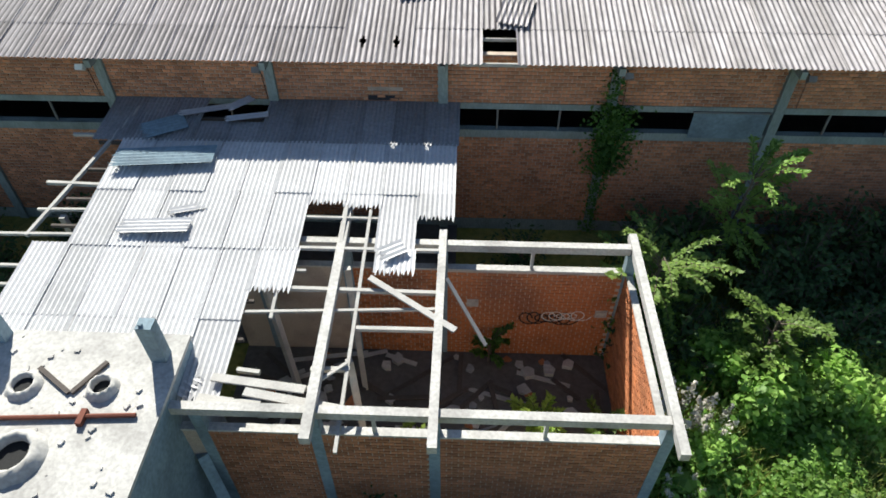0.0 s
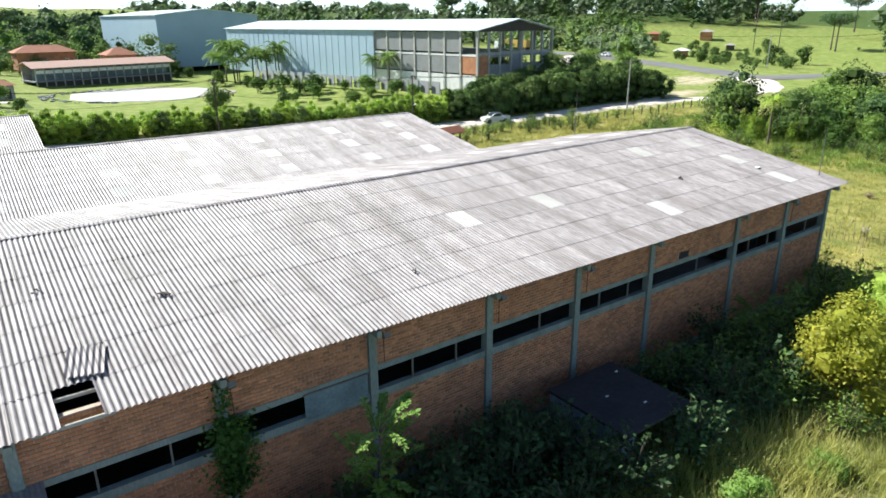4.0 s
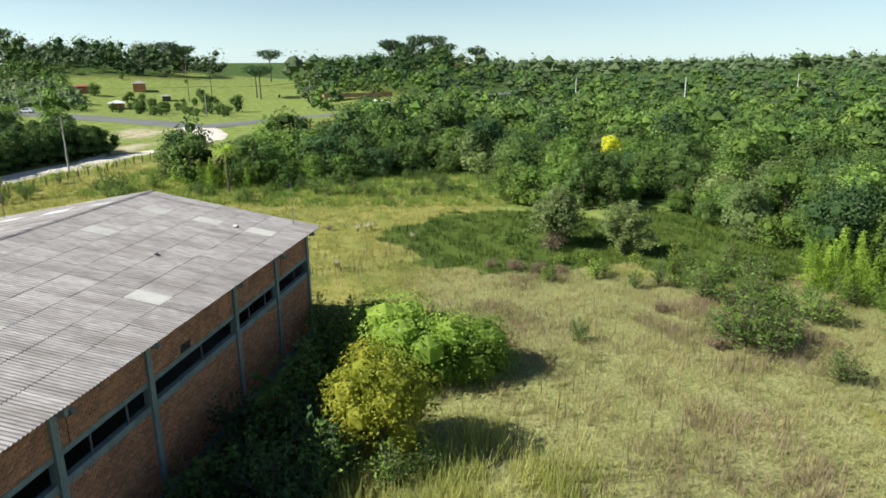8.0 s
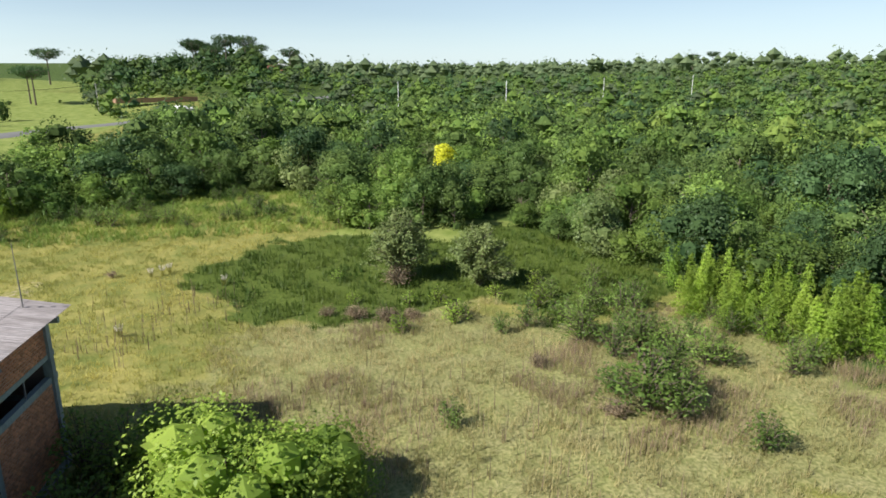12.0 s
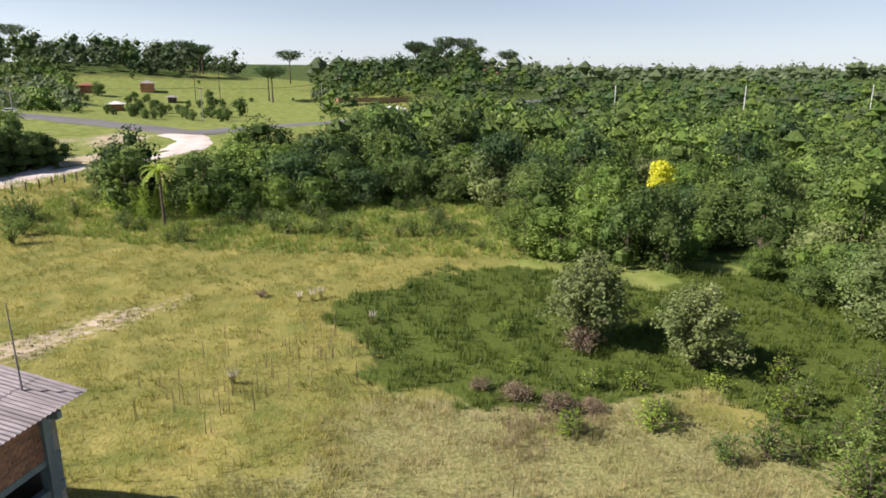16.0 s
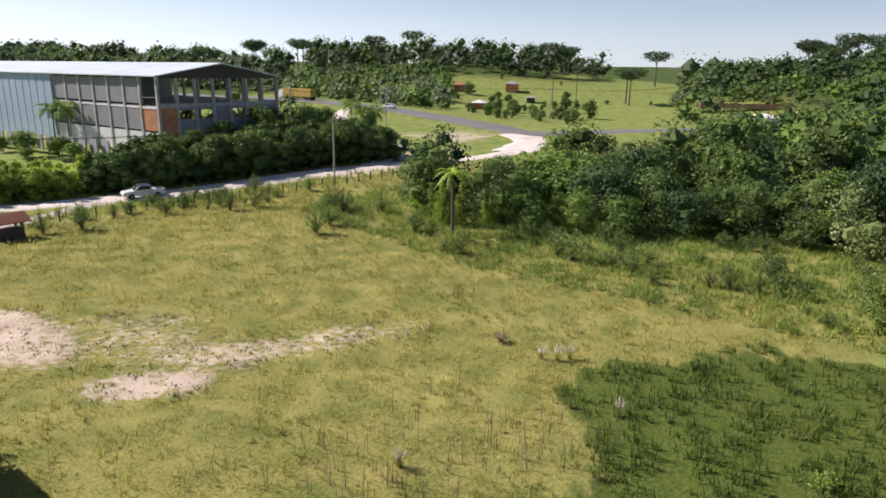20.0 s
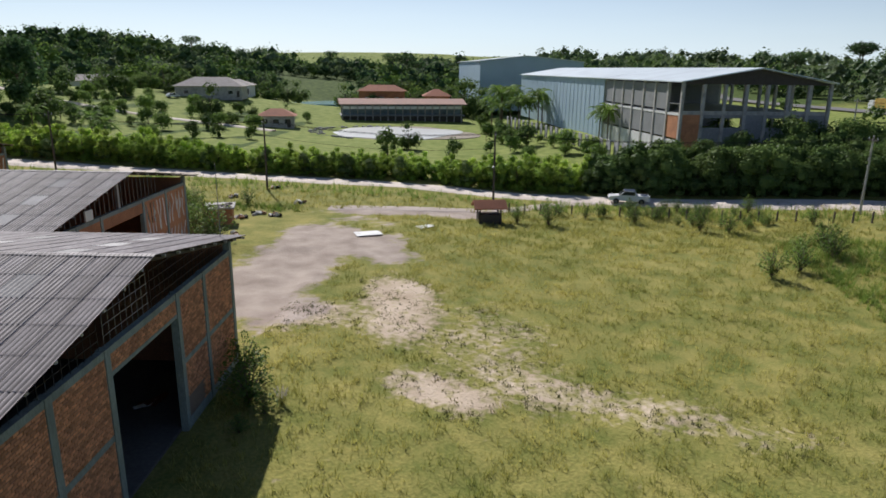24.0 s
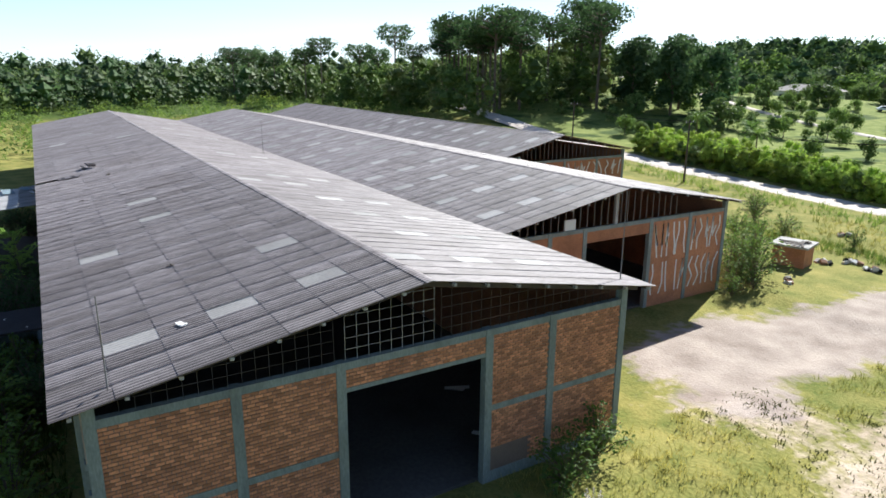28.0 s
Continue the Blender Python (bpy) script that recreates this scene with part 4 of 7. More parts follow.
for x, y, z0, z1, off in ((42.72, 19.0, 6.5, 9.3, -0.05), (42.4, 39.2, 6.4, 10.4, 0.0), (-7.8, 38.3, 6.6, 10.1, 0.0), (-35.7, 56.7, 7.3, 9.2, 0)):
    an = thing("antenna_mast", (x, y, z0), label="thin dark antenna rod fixed to the roof edge", category="antenna", group="masts on the roof")
    part("rod", Shape().tube((0, 0, -0.25), (off, 0, z1 - z0), 0.03, 0.015, 6), "steel", an)
    part("foot", Shape().box(-0.09, -0.09, -0.3, 0.09, 0.09, 0.03), "steel", an)
# junk inside the doorway and a white pole by the wall
for x, y, mt, lab in ((40.5, 34.1, "rust", "rusty red scrap on the hall floor"), (40.4, 33.8, "white", "pale broken boards on the hall floor"), (35.9, 35.2, "white", "pale broken boards on the hall floor")):
    jk = thing("scrap_heap", (x, y, FLOOR), random.Random(x).uniform(0, 90), lab, "debris", "scrap in the doorway")
    for i in range(2 if mt == "white" else 4):
        part("board", Shape().box(-0.7, -0.12, 0, 0.6, 0.12, 0.04, pose(0.15 * i - 0.4, 0.12 * (i % 3), 0.05 * i, 6 * (i % 3), 4 * i - 9, 31 * i)), mt, jk)

# scrawls on the gables: strokes of white paint
def scrawl(name, face, along, lo, hi, z0, z1, mat, label, n, out=1, seed=5, thick=0.07):
    r2 = random.Random(seed)
    t = thing(name, label=label, category="graffiti")
    step = (hi - lo) / n
    for i in range(n):
        a = lo + step * (i + 0.2)
        pts = [(a + r2.uniform(-0.1, 0.9) * step * 0.8, z0 + (z1 - z0) * f) for f in (0, 0.35, 0.7, 1)]
        pts = pts if r2.random() < 0.5 else [pts[0], pts[3], pts[1], (pts[2][0] + 0.3 * step, pts[2][1])]
        s = Shape()
        for (u0, v0), (u1, v1) in zip(pts, pts[1:]):
            d = math.hypot(u1 - u0, v1 - v0) or 1
            px, pz = -(v1 - v0) / d * thick / 2, (u1 - u0) / d * thick / 2
            quad = [(u0 + px, v0 + pz), (u1 + px, v1 + pz), (u1 - px, v1 - pz), (u0 - px, v0 - pz)]
            s.add([(face, u, v) if along == "y" else (u, face, v) for u, v in quad], [(0, 1, 2, 3)])
        part("stroke", s, mat, t)


scrawl("wall_scrawl", 31.606, "y", 53.7, 57.2, 2.7, 5.1, "white", "row of tall white painted scrawls on brick", 6, seed=2, thick=0.13)
scrawl("wall_scrawl", 31.607, "y", 57.6, 61.0, 2.8, 5.1, "white", "row of tall white painted scrawls on brick", 5, seed=3, thick=0.13)
scrawl("wall_scrawl", 31.606, "y", 53.7, 57.2, 0.0, 2.3, "white", "row of tall white painted scrawls on brick", 5, seed=4, thick=0.13)
scrawl("wall_scrawl", 31.607, "y", 57.6, 61.0, 0.0, 2.3, "white", "row of tall white painted scrawls on brick", 5, seed=8, thick=0.13)
scrawl("wall_scrawl", 4.406, "y", 69.7, 78.5, 3.4, 5.1, "white", "row of tall white painted scrawls on brick", 9, seed=6, thick=0.16)
fr2 = thing("gable_lattice", label="dark steel lattice closing the middle gable", category="lattice")
for y in np.arange(41.5, 56.0, 0.6):
    zt = HALL2["ridge_z"] - abs(y - HALL2["ridge"]) * 0.18 - 0.25
    if zt > 5.7:
        part("bar", Shape().beam((31.5, y, 5.6), (31.5, y, zt), 0.04, 0.04), "steel", fr2)
part("post", Shape().box(31.3, 50.0, 5.6, 31.5, 50.25, 7.9), "concrete", fr2)
part("board", Shape().box(31.45, 45.6, 5.62, 31.56, 46.5, 6.3), "white", fr2)
fr3 = thing("gable_lattice", label="dark steel lattice closing the far gable", category="lattice")
for y in np.arange(63.5, 78.6, 0.6):
    zt = 8.4 - (abs(y - 68.6) * (0.25 if y < 68.6 else 0.183)) - 0.25
    if zt > 5.7:
        part("bar", Shape().beam((4.3, y, 5.6), (4.3, y, zt), 0.04, 0.04), "steel", fr3)

# ---- annex with the broken roof and the roofless brick room ----
def annex_z(y):
    return 3.62 + (y - 7.3) * (4.53 - 3.62) / (18.2 - 7.3)


room = thing("wall_room", label="roofless orange brick room with concrete ring beam", category="wall", kind="structure")
RX0, RX1, RY0, RY1, RTOP, RING = -0.35, 4.45, 7.3, 12.35, 2.97, 3.95
part("back_wall", Shape().box(-6.6, RY1 + 0.012, FLOOR - 0.3, RX1, RY1 + 0.15, RTOP), "mortar", room)
part("east_wall", Shape().box(RX1 + 0.012, RY0 + 0.16, FLOOR - 0.3, RX1 + 0.15, RY1 + 0.16, RTOP), "mortar", room)
part("front_wall", Shape().box(-6.6, RY0 + 0.012, FLOOR - 0.3, RX1 + 0.16, RY0 + 0.15, RTOP), "mortar", room)
for nm, a, b, w in (("ring_beam", (-6.6, RY1 + 0.08, RING - 0.13), (RX1 - 0.03, RY1 + 0.08, RING - 0.13), 0.2), ("ring_beam", (-6.6, RY0 + 0.05, RING - 0.15), (RX1 - 0.03, RY0 + 0.05, RING - 0.15), 0.2), ("ring_beam", (RX1 + 0.08, RY0 - 0.75, RING - 0.1), (RX1 + 0.08, RY1 + 0.55, RING - 0.1), 0.2), ("ring_beam", (-0.5, RY0 - 0.8, RING - 0.06), (-0.5, RY1 + 0.5, RING - 0.06), 0.2), ("ring_beam", (-3.08, 6.6, RING - 0.04), (-3.15, 13.9, RING + 0.02), 0.22)):
    part(nm, Shape().beam(a, b, w, 0.24), "concrete", room, "pale weathered concrete beam")
for x, y in ((RX1 + 0.06, RY0 + 0.1), (-0.5, RY0 + 0.1), (RX1 + 0.06, RY1 + 0.08), (-0.5, RY1 + 0.08), (-3.1, RY0 + 0.1), (-5.6, RY0 + 0.1), (-3.1, RY1 + 0.08), (-5.6, RY1 + 0.08)):
    part("column", Shape().box(x - 0.13, y - 0.13, FLOOR - 0.3, x + 0.13, y + 0.13, RING - 0.26), "concrete_blue", room)
for a, b, y in ((-6.6, -0.63, RY0 + 0.08), (-0.37, RX1 - 0.08, RY0 + 0.08), (-6.6, -0.63, RY1 + 0.08), (-0.37, RX1 - 0.08, RY1 + 0.08)):
    part("wall_cap", Shape().box(a, y - 0.10, RTOP, b, y + 0.10, RTOP + 0.06), "concrete", room)
part("wall_cap", Shape().box(RX1 - 0.02, RY0 + 0.25, RTOP, RX1 + 0.16, RY1 - 0.1, RTOP + 0.05), "concrete", room)
for x in (1.9, -1.8):
    for y in (RY0 + 0.08, RY1 + 0.08):
        part("stub", Shape().box(x - 0.04, y - 0.05, RTOP + 0.06, x + 0.04, y + 0.05, RING - 0.28), "concrete", room)
for x, y, z in ((4.05, RY1 - 0.03, 1.15), (0.35, RY1 - 0.03, 1.5)):
    part("vent_block", Shape().box(x - 0.17, y, z, x + 0.17, y + 0.06, z + 0.3).box(x - 0.12, y - 0.02, z + 0.04, x + 0.12, y, z + 0.25), "concrete", room, "grey vent block")
def loops(name, y, x0, x1, z, h, turns, mat, label, thick, drift=0.0):
    """A running line of loops sprayed along a wall that faces south."""
    t = thing(name, label=label, category="graffiti")
    n = turns * 14
    pts = []
    for i in range(n + 1):
        a, f = 2 * math.pi * turns * i / n, i / n
        pts.append((x0 + (x1 - x0) * f + 0.24 * math.cos(a), z + drift * f + h * (0.8 + 0.25 * math.sin(f * 9)) * math.sin(a)))
    s = Shape()
    for (u0, v0), (u1, v1) in zip(pts, pts[1:]):
        d = math.hypot(u1 - u0, v1 - v0) or 1
        px, pz = -(v1 - v0) / d * thick / 2, (u1 - u0) / d * thick / 2
        s.add([(u0 + px, y, v0 + pz), (u1 + px, y, v1 + pz), (u1 - px, y, v1 - pz), (u0 - px, y, v0 - pz)], [(0, 1, 2, 3)])
    part("stroke", s, mat, t)


loops("room_scrawl", RY1 - 0.027, 1.85, 3.2, 1.05, 0.26, 6, "tyre", "dark looping paint scrawl on the brick", 0.045)
loops("room_scrawl", RY1 - 0.031, 2.5, 3.55, 1.15, 0.2, 5, "white", "pale looping paint scrawl on the brick", 0.03, 0.05)
slab_floor = tagged(new("floor_room", Shape().box(-6.6, RY0 + 0.2, FLOOR - 0.25, RX1, RY1 - 0.02, FLOOR + 0.02).mesh("floor", "floor")), "dark littered floor of the ruined room", "floor", kind="structure")
tagged(new("floor_annex", Shape().box(-13.2, RY1 + 0.2, FLOOR - 0.25, -0.2, 18.2, FLOOR - 0.02).mesh("floor", "floor")), "dark bare earth floor under the annex roof", "floor", kind="structure")
r2 = random.Random(21)
for i in range(46):
    x, y = r2.uniform(-5.8, 4.1), r2.uniform(8.0, 12.1)
    pl = thing("fallen_plank", (x, y, FLOOR + 0.03 + 0.02 * (i % 6)), r2.uniform(0, 180), "grey weathered plank lying on the floor of the ruined room", "plank", "planks on the room floor")
    part("plank", Shape().box(-r2.uniform(0.4, 1.3), -0.07, 0, r2.uniform(0.4, 1.2), 0.07, 0.035, pose(0, 0, 0, r2.uniform(-6, 6), r2.uniform(-4, 4), 0)), "dark_timber" if i % 4 else "timber", pl)

for i in range(70):
    x, y, sz = r2.uniform(-5.9, 4.2), r2.uniform(7.8, 12.1), r2.uniform(0.06, 0.22)
    rb = thing("floor_rubble", (x, y, FLOOR + 0.02), r2.uniform(0, 360), "broken lump of concrete or brick on the room floor", "rubble", "rubble on the room floor")
    part("lump", Shape().prism([(-sz, -sz * 0.6), (sz * 0.7, -sz * 0.8), (sz, sz * 0.5), (0, sz), (-sz * 0.8, sz * 0.4)], "z", 0, sz * r2.uniform(0.4, 0.9)), r2.choice(["concrete", "concrete_grey", "inner_brick", "timber"]), rb)

annex = thing("roof_annex", label="sun-bleached corrugated annex roof with missing and broken sheets", category="roof", kind="structure")
AN_ROWS = [18.12, 16.1, 14.0, 11.95, 9.75, 7.6]
RAG = [0.0, 0.07, -0.05, 0.1, 0.16, -0.03, 0.05, 0.2, 0.02, -0.08, 0.12]


def annex_sheet(x, w, ylo, yhi, ragged=False, rz=0.0, lift=0.0, mat="annex_roof"):
    n = max(2, int(round(w / 0.13)))
    s = corrugated(w, (yhi - ylo) * 1.0035 + 0.08, n, 4, 0.018, 0.008, RAG if ragged else None)
    o = part("sheet", s, mat, annex)
    o.matrix_basis = slope_pose(x, ylo - 0.06, annex_z(ylo) + 0.07 + lift, (4.53 - 3.62) / 10.9, 1, 0.4) @ pose(0, 0, 0, 0, 0, rz)


r2 = random.Random(4)
COLW = 1.0
for k in range(5):
    yhi, ylo = AN_ROWS[k], AN_ROWS[k + 1]
    x = -11.2 if k != 1 and k != 2 else -10.25
    while x < -0.25:
        w = min(COLW, -0.2 - x)
        a, b, ok = ylo, yhi, True
        if k == 0 and (-8.3 < x + 0.5 < -6.6 or -10.7 < x + 0.5 < -9.9):
            a, b = 16.1, 16.95
        if k == 2 and -4.4 < x + 0.5 < -2.1:
            a, ok = 13.72 - 0.12 * (int(x * 7) % 3), True
        if k == 2 and x + 0.5 > -1.15:
            a = 13.1
        if k == 3 and x + 0.5 > -5.3:
            a, ok = 10.6, x + 0.5 < -4.4
        if k == 3 and x + 0.5 > -4.4:
            ok = False
        if k == 4 and x + 0.5 > -4.9:
            ok = False
        if k == 3 and -2.0 < x + 0.5 < -1.0:
            ok, a = True, 11.2
        if ok:
            # the row under the eave takes the colour darkened for soot and shadow
            annex_sheet(x, w + 0.04, a, b, a not in AN_ROWS or k == 4, r2.uniform(-0.5, 0.5), r2.uniform(-0.012, 0.012), "annex_soot_shade" if k == 0 else "annex_roof")
        x += COLW
for x, y, w, l, rz, dz, mt in ((-10.2, 15.5, 0.9, 2.9, -84, 0.16, "concrete_blue"), (-9.9, 16.6, 0.8, 1.3, -60, 0.2, "concrete_blue"), (-7.4, 17.1, 0.35, 1.3, -75, 0.16, "annex_roof"), (-8.9, 17.3, 0.35, 1.8, -68, 0.18, "annex_roof"), (-9.1, 12.75, 0.55, 1.9, -88, 0.12, "annex_roof"), (-7.5, 17.5, 0.4, 0.9, -40, 0.22, "annex_roof"), (-2.2, 11.9, 0.5, 0.7, -60, 0.14, "annex_roof"), (-8.0, 13.2, 0.3, 1.0, -70, 0.1, "annex_roof"), (-5.9, 7.6, 0.6, 1.2, 60, 0.1, "annex_roof")):
    ls = thing("loose_sheet", (x, y, annex_z(y) + dz), rz, "loose bleached corrugated sheet lying across the annex roof", "sheet", "loose sheets on the annex roof")
    o = part("sheet", corrugated(w, l, max(2, int(w / 0.13)), 4, 0.018, 0.008, RAG), mt, ls)
    o.matrix_basis = pose(0, 0, 0, r2.uniform(-3, 3), r2.uniform(-4, 4), 0)
bars = thing("annex_purlins", label="bare pale timber purlins and rafters of the annex", category="timbers", kind="structure")
for (x0, y0), (x1, y1), w in (((-4.4, 13.1), (-2.1, 13.1), 0.07), ((-4.5, 11.25), (-3.9, 11.27), 0.07), ((-4.46, 10.7), (-0.49, 10.67), 0.1), ((-5.4, 9.95), (-0.47, 10.2), 0.07), ((-2.43, 9.58), (-0.44, 9.6), 0.1), ((-3.31, 8.46), (-2.43, 8.5), 0.1), ((-4.95, 8.4), (-4.43, 8.35), 0.1), ((-2.49, 13.4), (-2.49, 6.55), 0.08), ((-4.53, 11.8), (-4.49, 9.8), 0.08), ((-4.6, 12.0), (-0.6, 12.02), 0.09), ((-10.3, 17.7), (-11.5, 12.2), 0.1), ((-11.8, 14.2), (-9.9, 14.15), 0.1), ((-11.6, 13.15), (-9.9, 13.2), 0.08), ((-12.3, 12.25), (-9.8, 12.3), 0.08), ((-11.9, 16.3), (-10.4, 16.3), 0.09), ((-12.2, 11.2), (-10.9, 11.2), 0.08), ((-12.2, 10.6), (-10.9, 10.6), 0.08), ((-3.2, 15.9), (-3.15, 12.2), 0.1), ((-5.4, 7.45), (-0.5, 7.42), 0.08)):
    part("purlin", Shape().beam((x0, y0, annex_z(y0) + 0.01), (x1, y1, annex_z(y1) + 0.0), w, w), "timber", bars)
for y in (8.2, 9.2, 10.3, 11.4, 12.6, 13.6, 14.8, 16, 17.2):
    part("purlin", Shape().beam((-11.0, y, annex_z(y) - 0.02), (-5.0 if y < 10.5 else -4.6, y, annex_z(y) - 0.02), 0.07, 0.09), "dark_timber", bars)
for a, b, w in (((-2.25, 10.96, 0.12), (-0.1, 9.5, 0.10), 0.16), ((-0.36, 11.1, 0.0), (0.65, 9.9, -1.0), 0.09), ((-5.4, 8.1, 0.12), (-3.3, 7.85, 0.14), 0.2), ((-4.6, 7.75, 0.16), (-1.95, 7.35, 0.1), 0.2), ((-3.4, 7.8, 0.1), (-2.5, 8.6, 0.05), 0.07), ((-5.6, 7.6, 0.1), (-4.8, 7.5, 0.12), 0.22), ((-4.9, 7.5, 0.12), (-4.2, 7.55, 0.12), 0.14)):
    pk = thing("fallen_plank", label="pale broken plank lying across the bare beams", category="plank", group="planks on the beams")
    part("plank", Shape().beam((a[0], a[1], annex_z(a[1]) + a[2] + 0.05), (b[0], b[1], annex_z(b[1]) + b[2] + 0.05), w, 0.05), "timber", pk)
for (x, y), (tx, ty) in (((-4.7, 10.8), (-4.9, 10.9)), ((-2.75, 10.9), (-2.9, 11.5)), ((-2.3, 8.4), (-2.5, 8.8)), ((-7.5, 12.0), (-7.5, 12.1)), ((-10.8, 13.0), (-10.9, 13.0)), ((-10.9, 17.3), (-10.9, 17.4))):
    ps = thing("timber_post", (x, y, FLOOR), label="leaning grey timber post under the annex roof", category="post", group="posts of the annex")
    part("post", Shape().beam((0, 0, 0), (tx - x, ty - y, annex_z(y) - FLOOR - 0.08), 0.16, 0.16), "timber", ps)

tower = thing("concrete_tank", label="raised concrete block with round openings and blue-grey painted sides", category="tank")
part("body", Shape().box(-12.5, 2.5, FLOOR - 0.3, -6.08, 8.95, 4.1), "concrete_blue", tower, "stained blue-grey painted side walls")
part("slab", Shape().box(-12.5, 2.5, 4.1, -6.05, 8.98, 4.2), "concrete", tower, "pale stained concrete slab")
for x, y in ((-6.5, 8.35), (-10.25, 8.75)):
    part("post_stub", Shape().box(x - 0.17, y - 0.15, 4.2, x + 0.17, y + 0.15, 5.35).box(x - 0.1, y - 0.1, 5.35, x - 0.02, y - 0.04, 5.42), "concrete_blue", tower, "broken concrete column stub")


def ring_mound(x, y, r, hgt):
    s, n = Shape(), 22
    prof = [(1.75, 0.0), (1.45, 0.6), (1.2, 1.0), (1.02, 0.85), (0.95, 0.1)]
    for k, (f, g) in enumerate(prof):
        s.v += [(x + r * f * math.cos(2 * math.pi * i / n) * (1 + 0.06 * math.sin(3 * i + k)), y + r * f * math.sin(2 * math.pi * i / n) * (1 + 0.06 * math.sin(3 * i + k)), 4.2 + hgt * g) for i in range(n)]
    s.f = [(k * n + i, k * n + (i + 1) % n, (k + 1) * n + (i + 1) % n, (k + 1) * n + i) for k in range(len(prof) - 1) for i in range(n)]
    return s


for x, y, r, hgt in ((-9.13, 7.5, 0.22, 0.16), (-7.45, 7.5, 0.2, 0.2), (-8.55, 5.9, 0.36, 0.24)):
    rim = part("rim", ring_mound(x, y, r, hgt), "concrete", tower, "rough concrete rim", True)
    # no hole is cut: a black disc paints the shade inside the rim
    part("opening", Shape().tube((x, y, 4.203), (x, y, 4.215), r * 0.97, r * 0.97, 20), "tyre", rim, "flat black disc coloured as the shade inside the hole")
pipe = thing("rusty_pipe", label="rusty iron pipe lying on the concrete slab", category="pipe")
part("pipe", Shape().tube((-10.2, 6.65, 4.26), (-6.5, 6.87, 4.26), 0.05, 0.05, 8), "rust", pipe)
part("joint", Shape().box(-7.62, 6.6, 4.2, -7.5, 6.95, 4.33), "rust", pipe)
for a, b in (((-9.0, 7.95, 4.24), (-8.1, 7.35, 4.24)), ((-8.05, 7.35, 4.24), (-7.6, 8.15, 4.24))):
    bd = thing("charred_board", label="dark charred board lying on the slab", category="board", group="boards on the slab")
    part("board", Shape().beam(a, b, 0.1, 0.06), "dark_timber", bd)
for i in range(40):
    x, y = r2.uniform(-11, -6.2), r2.uniform(5.0, 8.8)
    s = r2.uniform(0.02, 0.08)
    ch = thing("rubble_chip", (x, y, 4.2), r2.uniform(0, 360), "broken concrete chip on the slab", "rubble", "chips on the slab")
    part("chip", Shape().prism([(-s, -s * 0.5), (s * 0.8, -s * 0.7), (s, s * 0.4), (-s * 0.3, s)], "z", 0, s * 0.6), "concrete", ch)
strut = thing("concrete_strut", label="leaning concrete strut beside the block", category="strut")
part("strut", Shape().beam((-5.9, 7.3, 1.9), (-5.2, 6.4, -0.6), 0.25, 0.25), "concrete_blue", strut)

shed = thing("small_shed", label="low shaded outbuilding with a flat roof coloured dark as if in deep shade and open bay", category="shed")
part("west_wall", Shape().box(17.55, 13.2, FLOOR - 0.3, 17.75, 17.0, 1.29), "concrete_blue", shed)
part("front_wall", Shape().box(17.76, 13.2, FLOOR - 0.3, 18.2, 13.4, 1.29), "concrete_blue", shed)
part("back_wall", Shape().box(17.76, 16.8, FLOOR - 0.3, 21.4, 17.0, 1.29), "concrete_blue", shed)
part("post", Shape().box(21.1, 13.2, FLOOR - 0.3, 21.25, 13.35, 1.29), "concrete_blue", shed)
# the hall's deep shade over the shed is put into the roof colour
part("roof", Shape().box(17.45, 12.95, 1.3, 21.4, 17.1, 1.42), "deep_shade", shed, "flat roof coloured dark as if in deep shade")
for x, y in ((19.8, 14.0), (18.9, 15.2), (20.8, 16.3)):
    part("roof_scrap", Shape().box(x, y, 1.425, x + 0.16, y + 0.08, 1.44), "white", shed)
# ---- plants ----
def leaf_quads(centres, size, rg, up=0.35, aspect=0.6, facing=None):
    """Loose leaf quads round the given centres."""
    n = len(centres)
    d = rg.normal(size=(n, 3))
    d[:, 2] = np.abs(d[:, 2]) + up
    if facing is not None:
        d = 0.6 * rg.normal(size=(n, 3)) + 0.75 * facing + np.array([-0.05, 0.15, 0.5])
    d /= np.linalg.norm(d, axis=1, keepdims=True)
    a = np.cross(d, rg.normal(size=(n, 3)))
    a /= np.linalg.norm(a, axis=1, keepdims=True)
    b = np.cross(d, a)
    s = (size * rg.uniform(0.6, 1.4, n))[:, None]
    a, b = a * s * 0.5, b * s * 0.5 * aspect
    bend = d * s * 0.12
    return np.stack([centres - a, centres - b + bend, centres + a, centres + b + bend], 1)


def crown_points(n, radius, height, rg, lumps=14, base=0.0, fill=0.25):
    """Points on the outside of a crown made of overlapping lumps."""
    low = base <= 0.06 * height
    th, ph = rg.uniform(0, 2 * math.pi, lumps), np.arccos(rg.uniform(-1 if low else -0.35, 1, lumps))
    c = np.stack([np.sin(ph) * np.cos(th) * radius * 0.58, np.sin(ph) * np.sin(th) * radius * 0.62, base + height * (0.46 if low else 0.5) + np.cos(ph) * height * (0.38 if low else 0.36)], 1)
    r = rg.uniform(0.34, 0.60, lumps) * radius
    if lumps <= 8:
        mid = np.array([0, 0, base + height * 0.46])
        c = mid + (c - mid) * np.array([0.78, 0.78, 0.8])
        r = rg.uniform(0.42, 0.66, lumps) * radius
    k = rg.integers(0, lumps, n)
    d = rg.normal(size=(n, 3))
    d[:, 2] += 0.25
    d /= np.linalg.norm(d, axis=1, keepdims=True)
    rad = r[k] * (1 - fill * rg.uniform(0, 1, n) ** 2) * rg.uniform(0.9, 1.12, n)
    return c[k] + d * rad[:, None] * np.array([1, 1, 0.85]), d, (c, r)


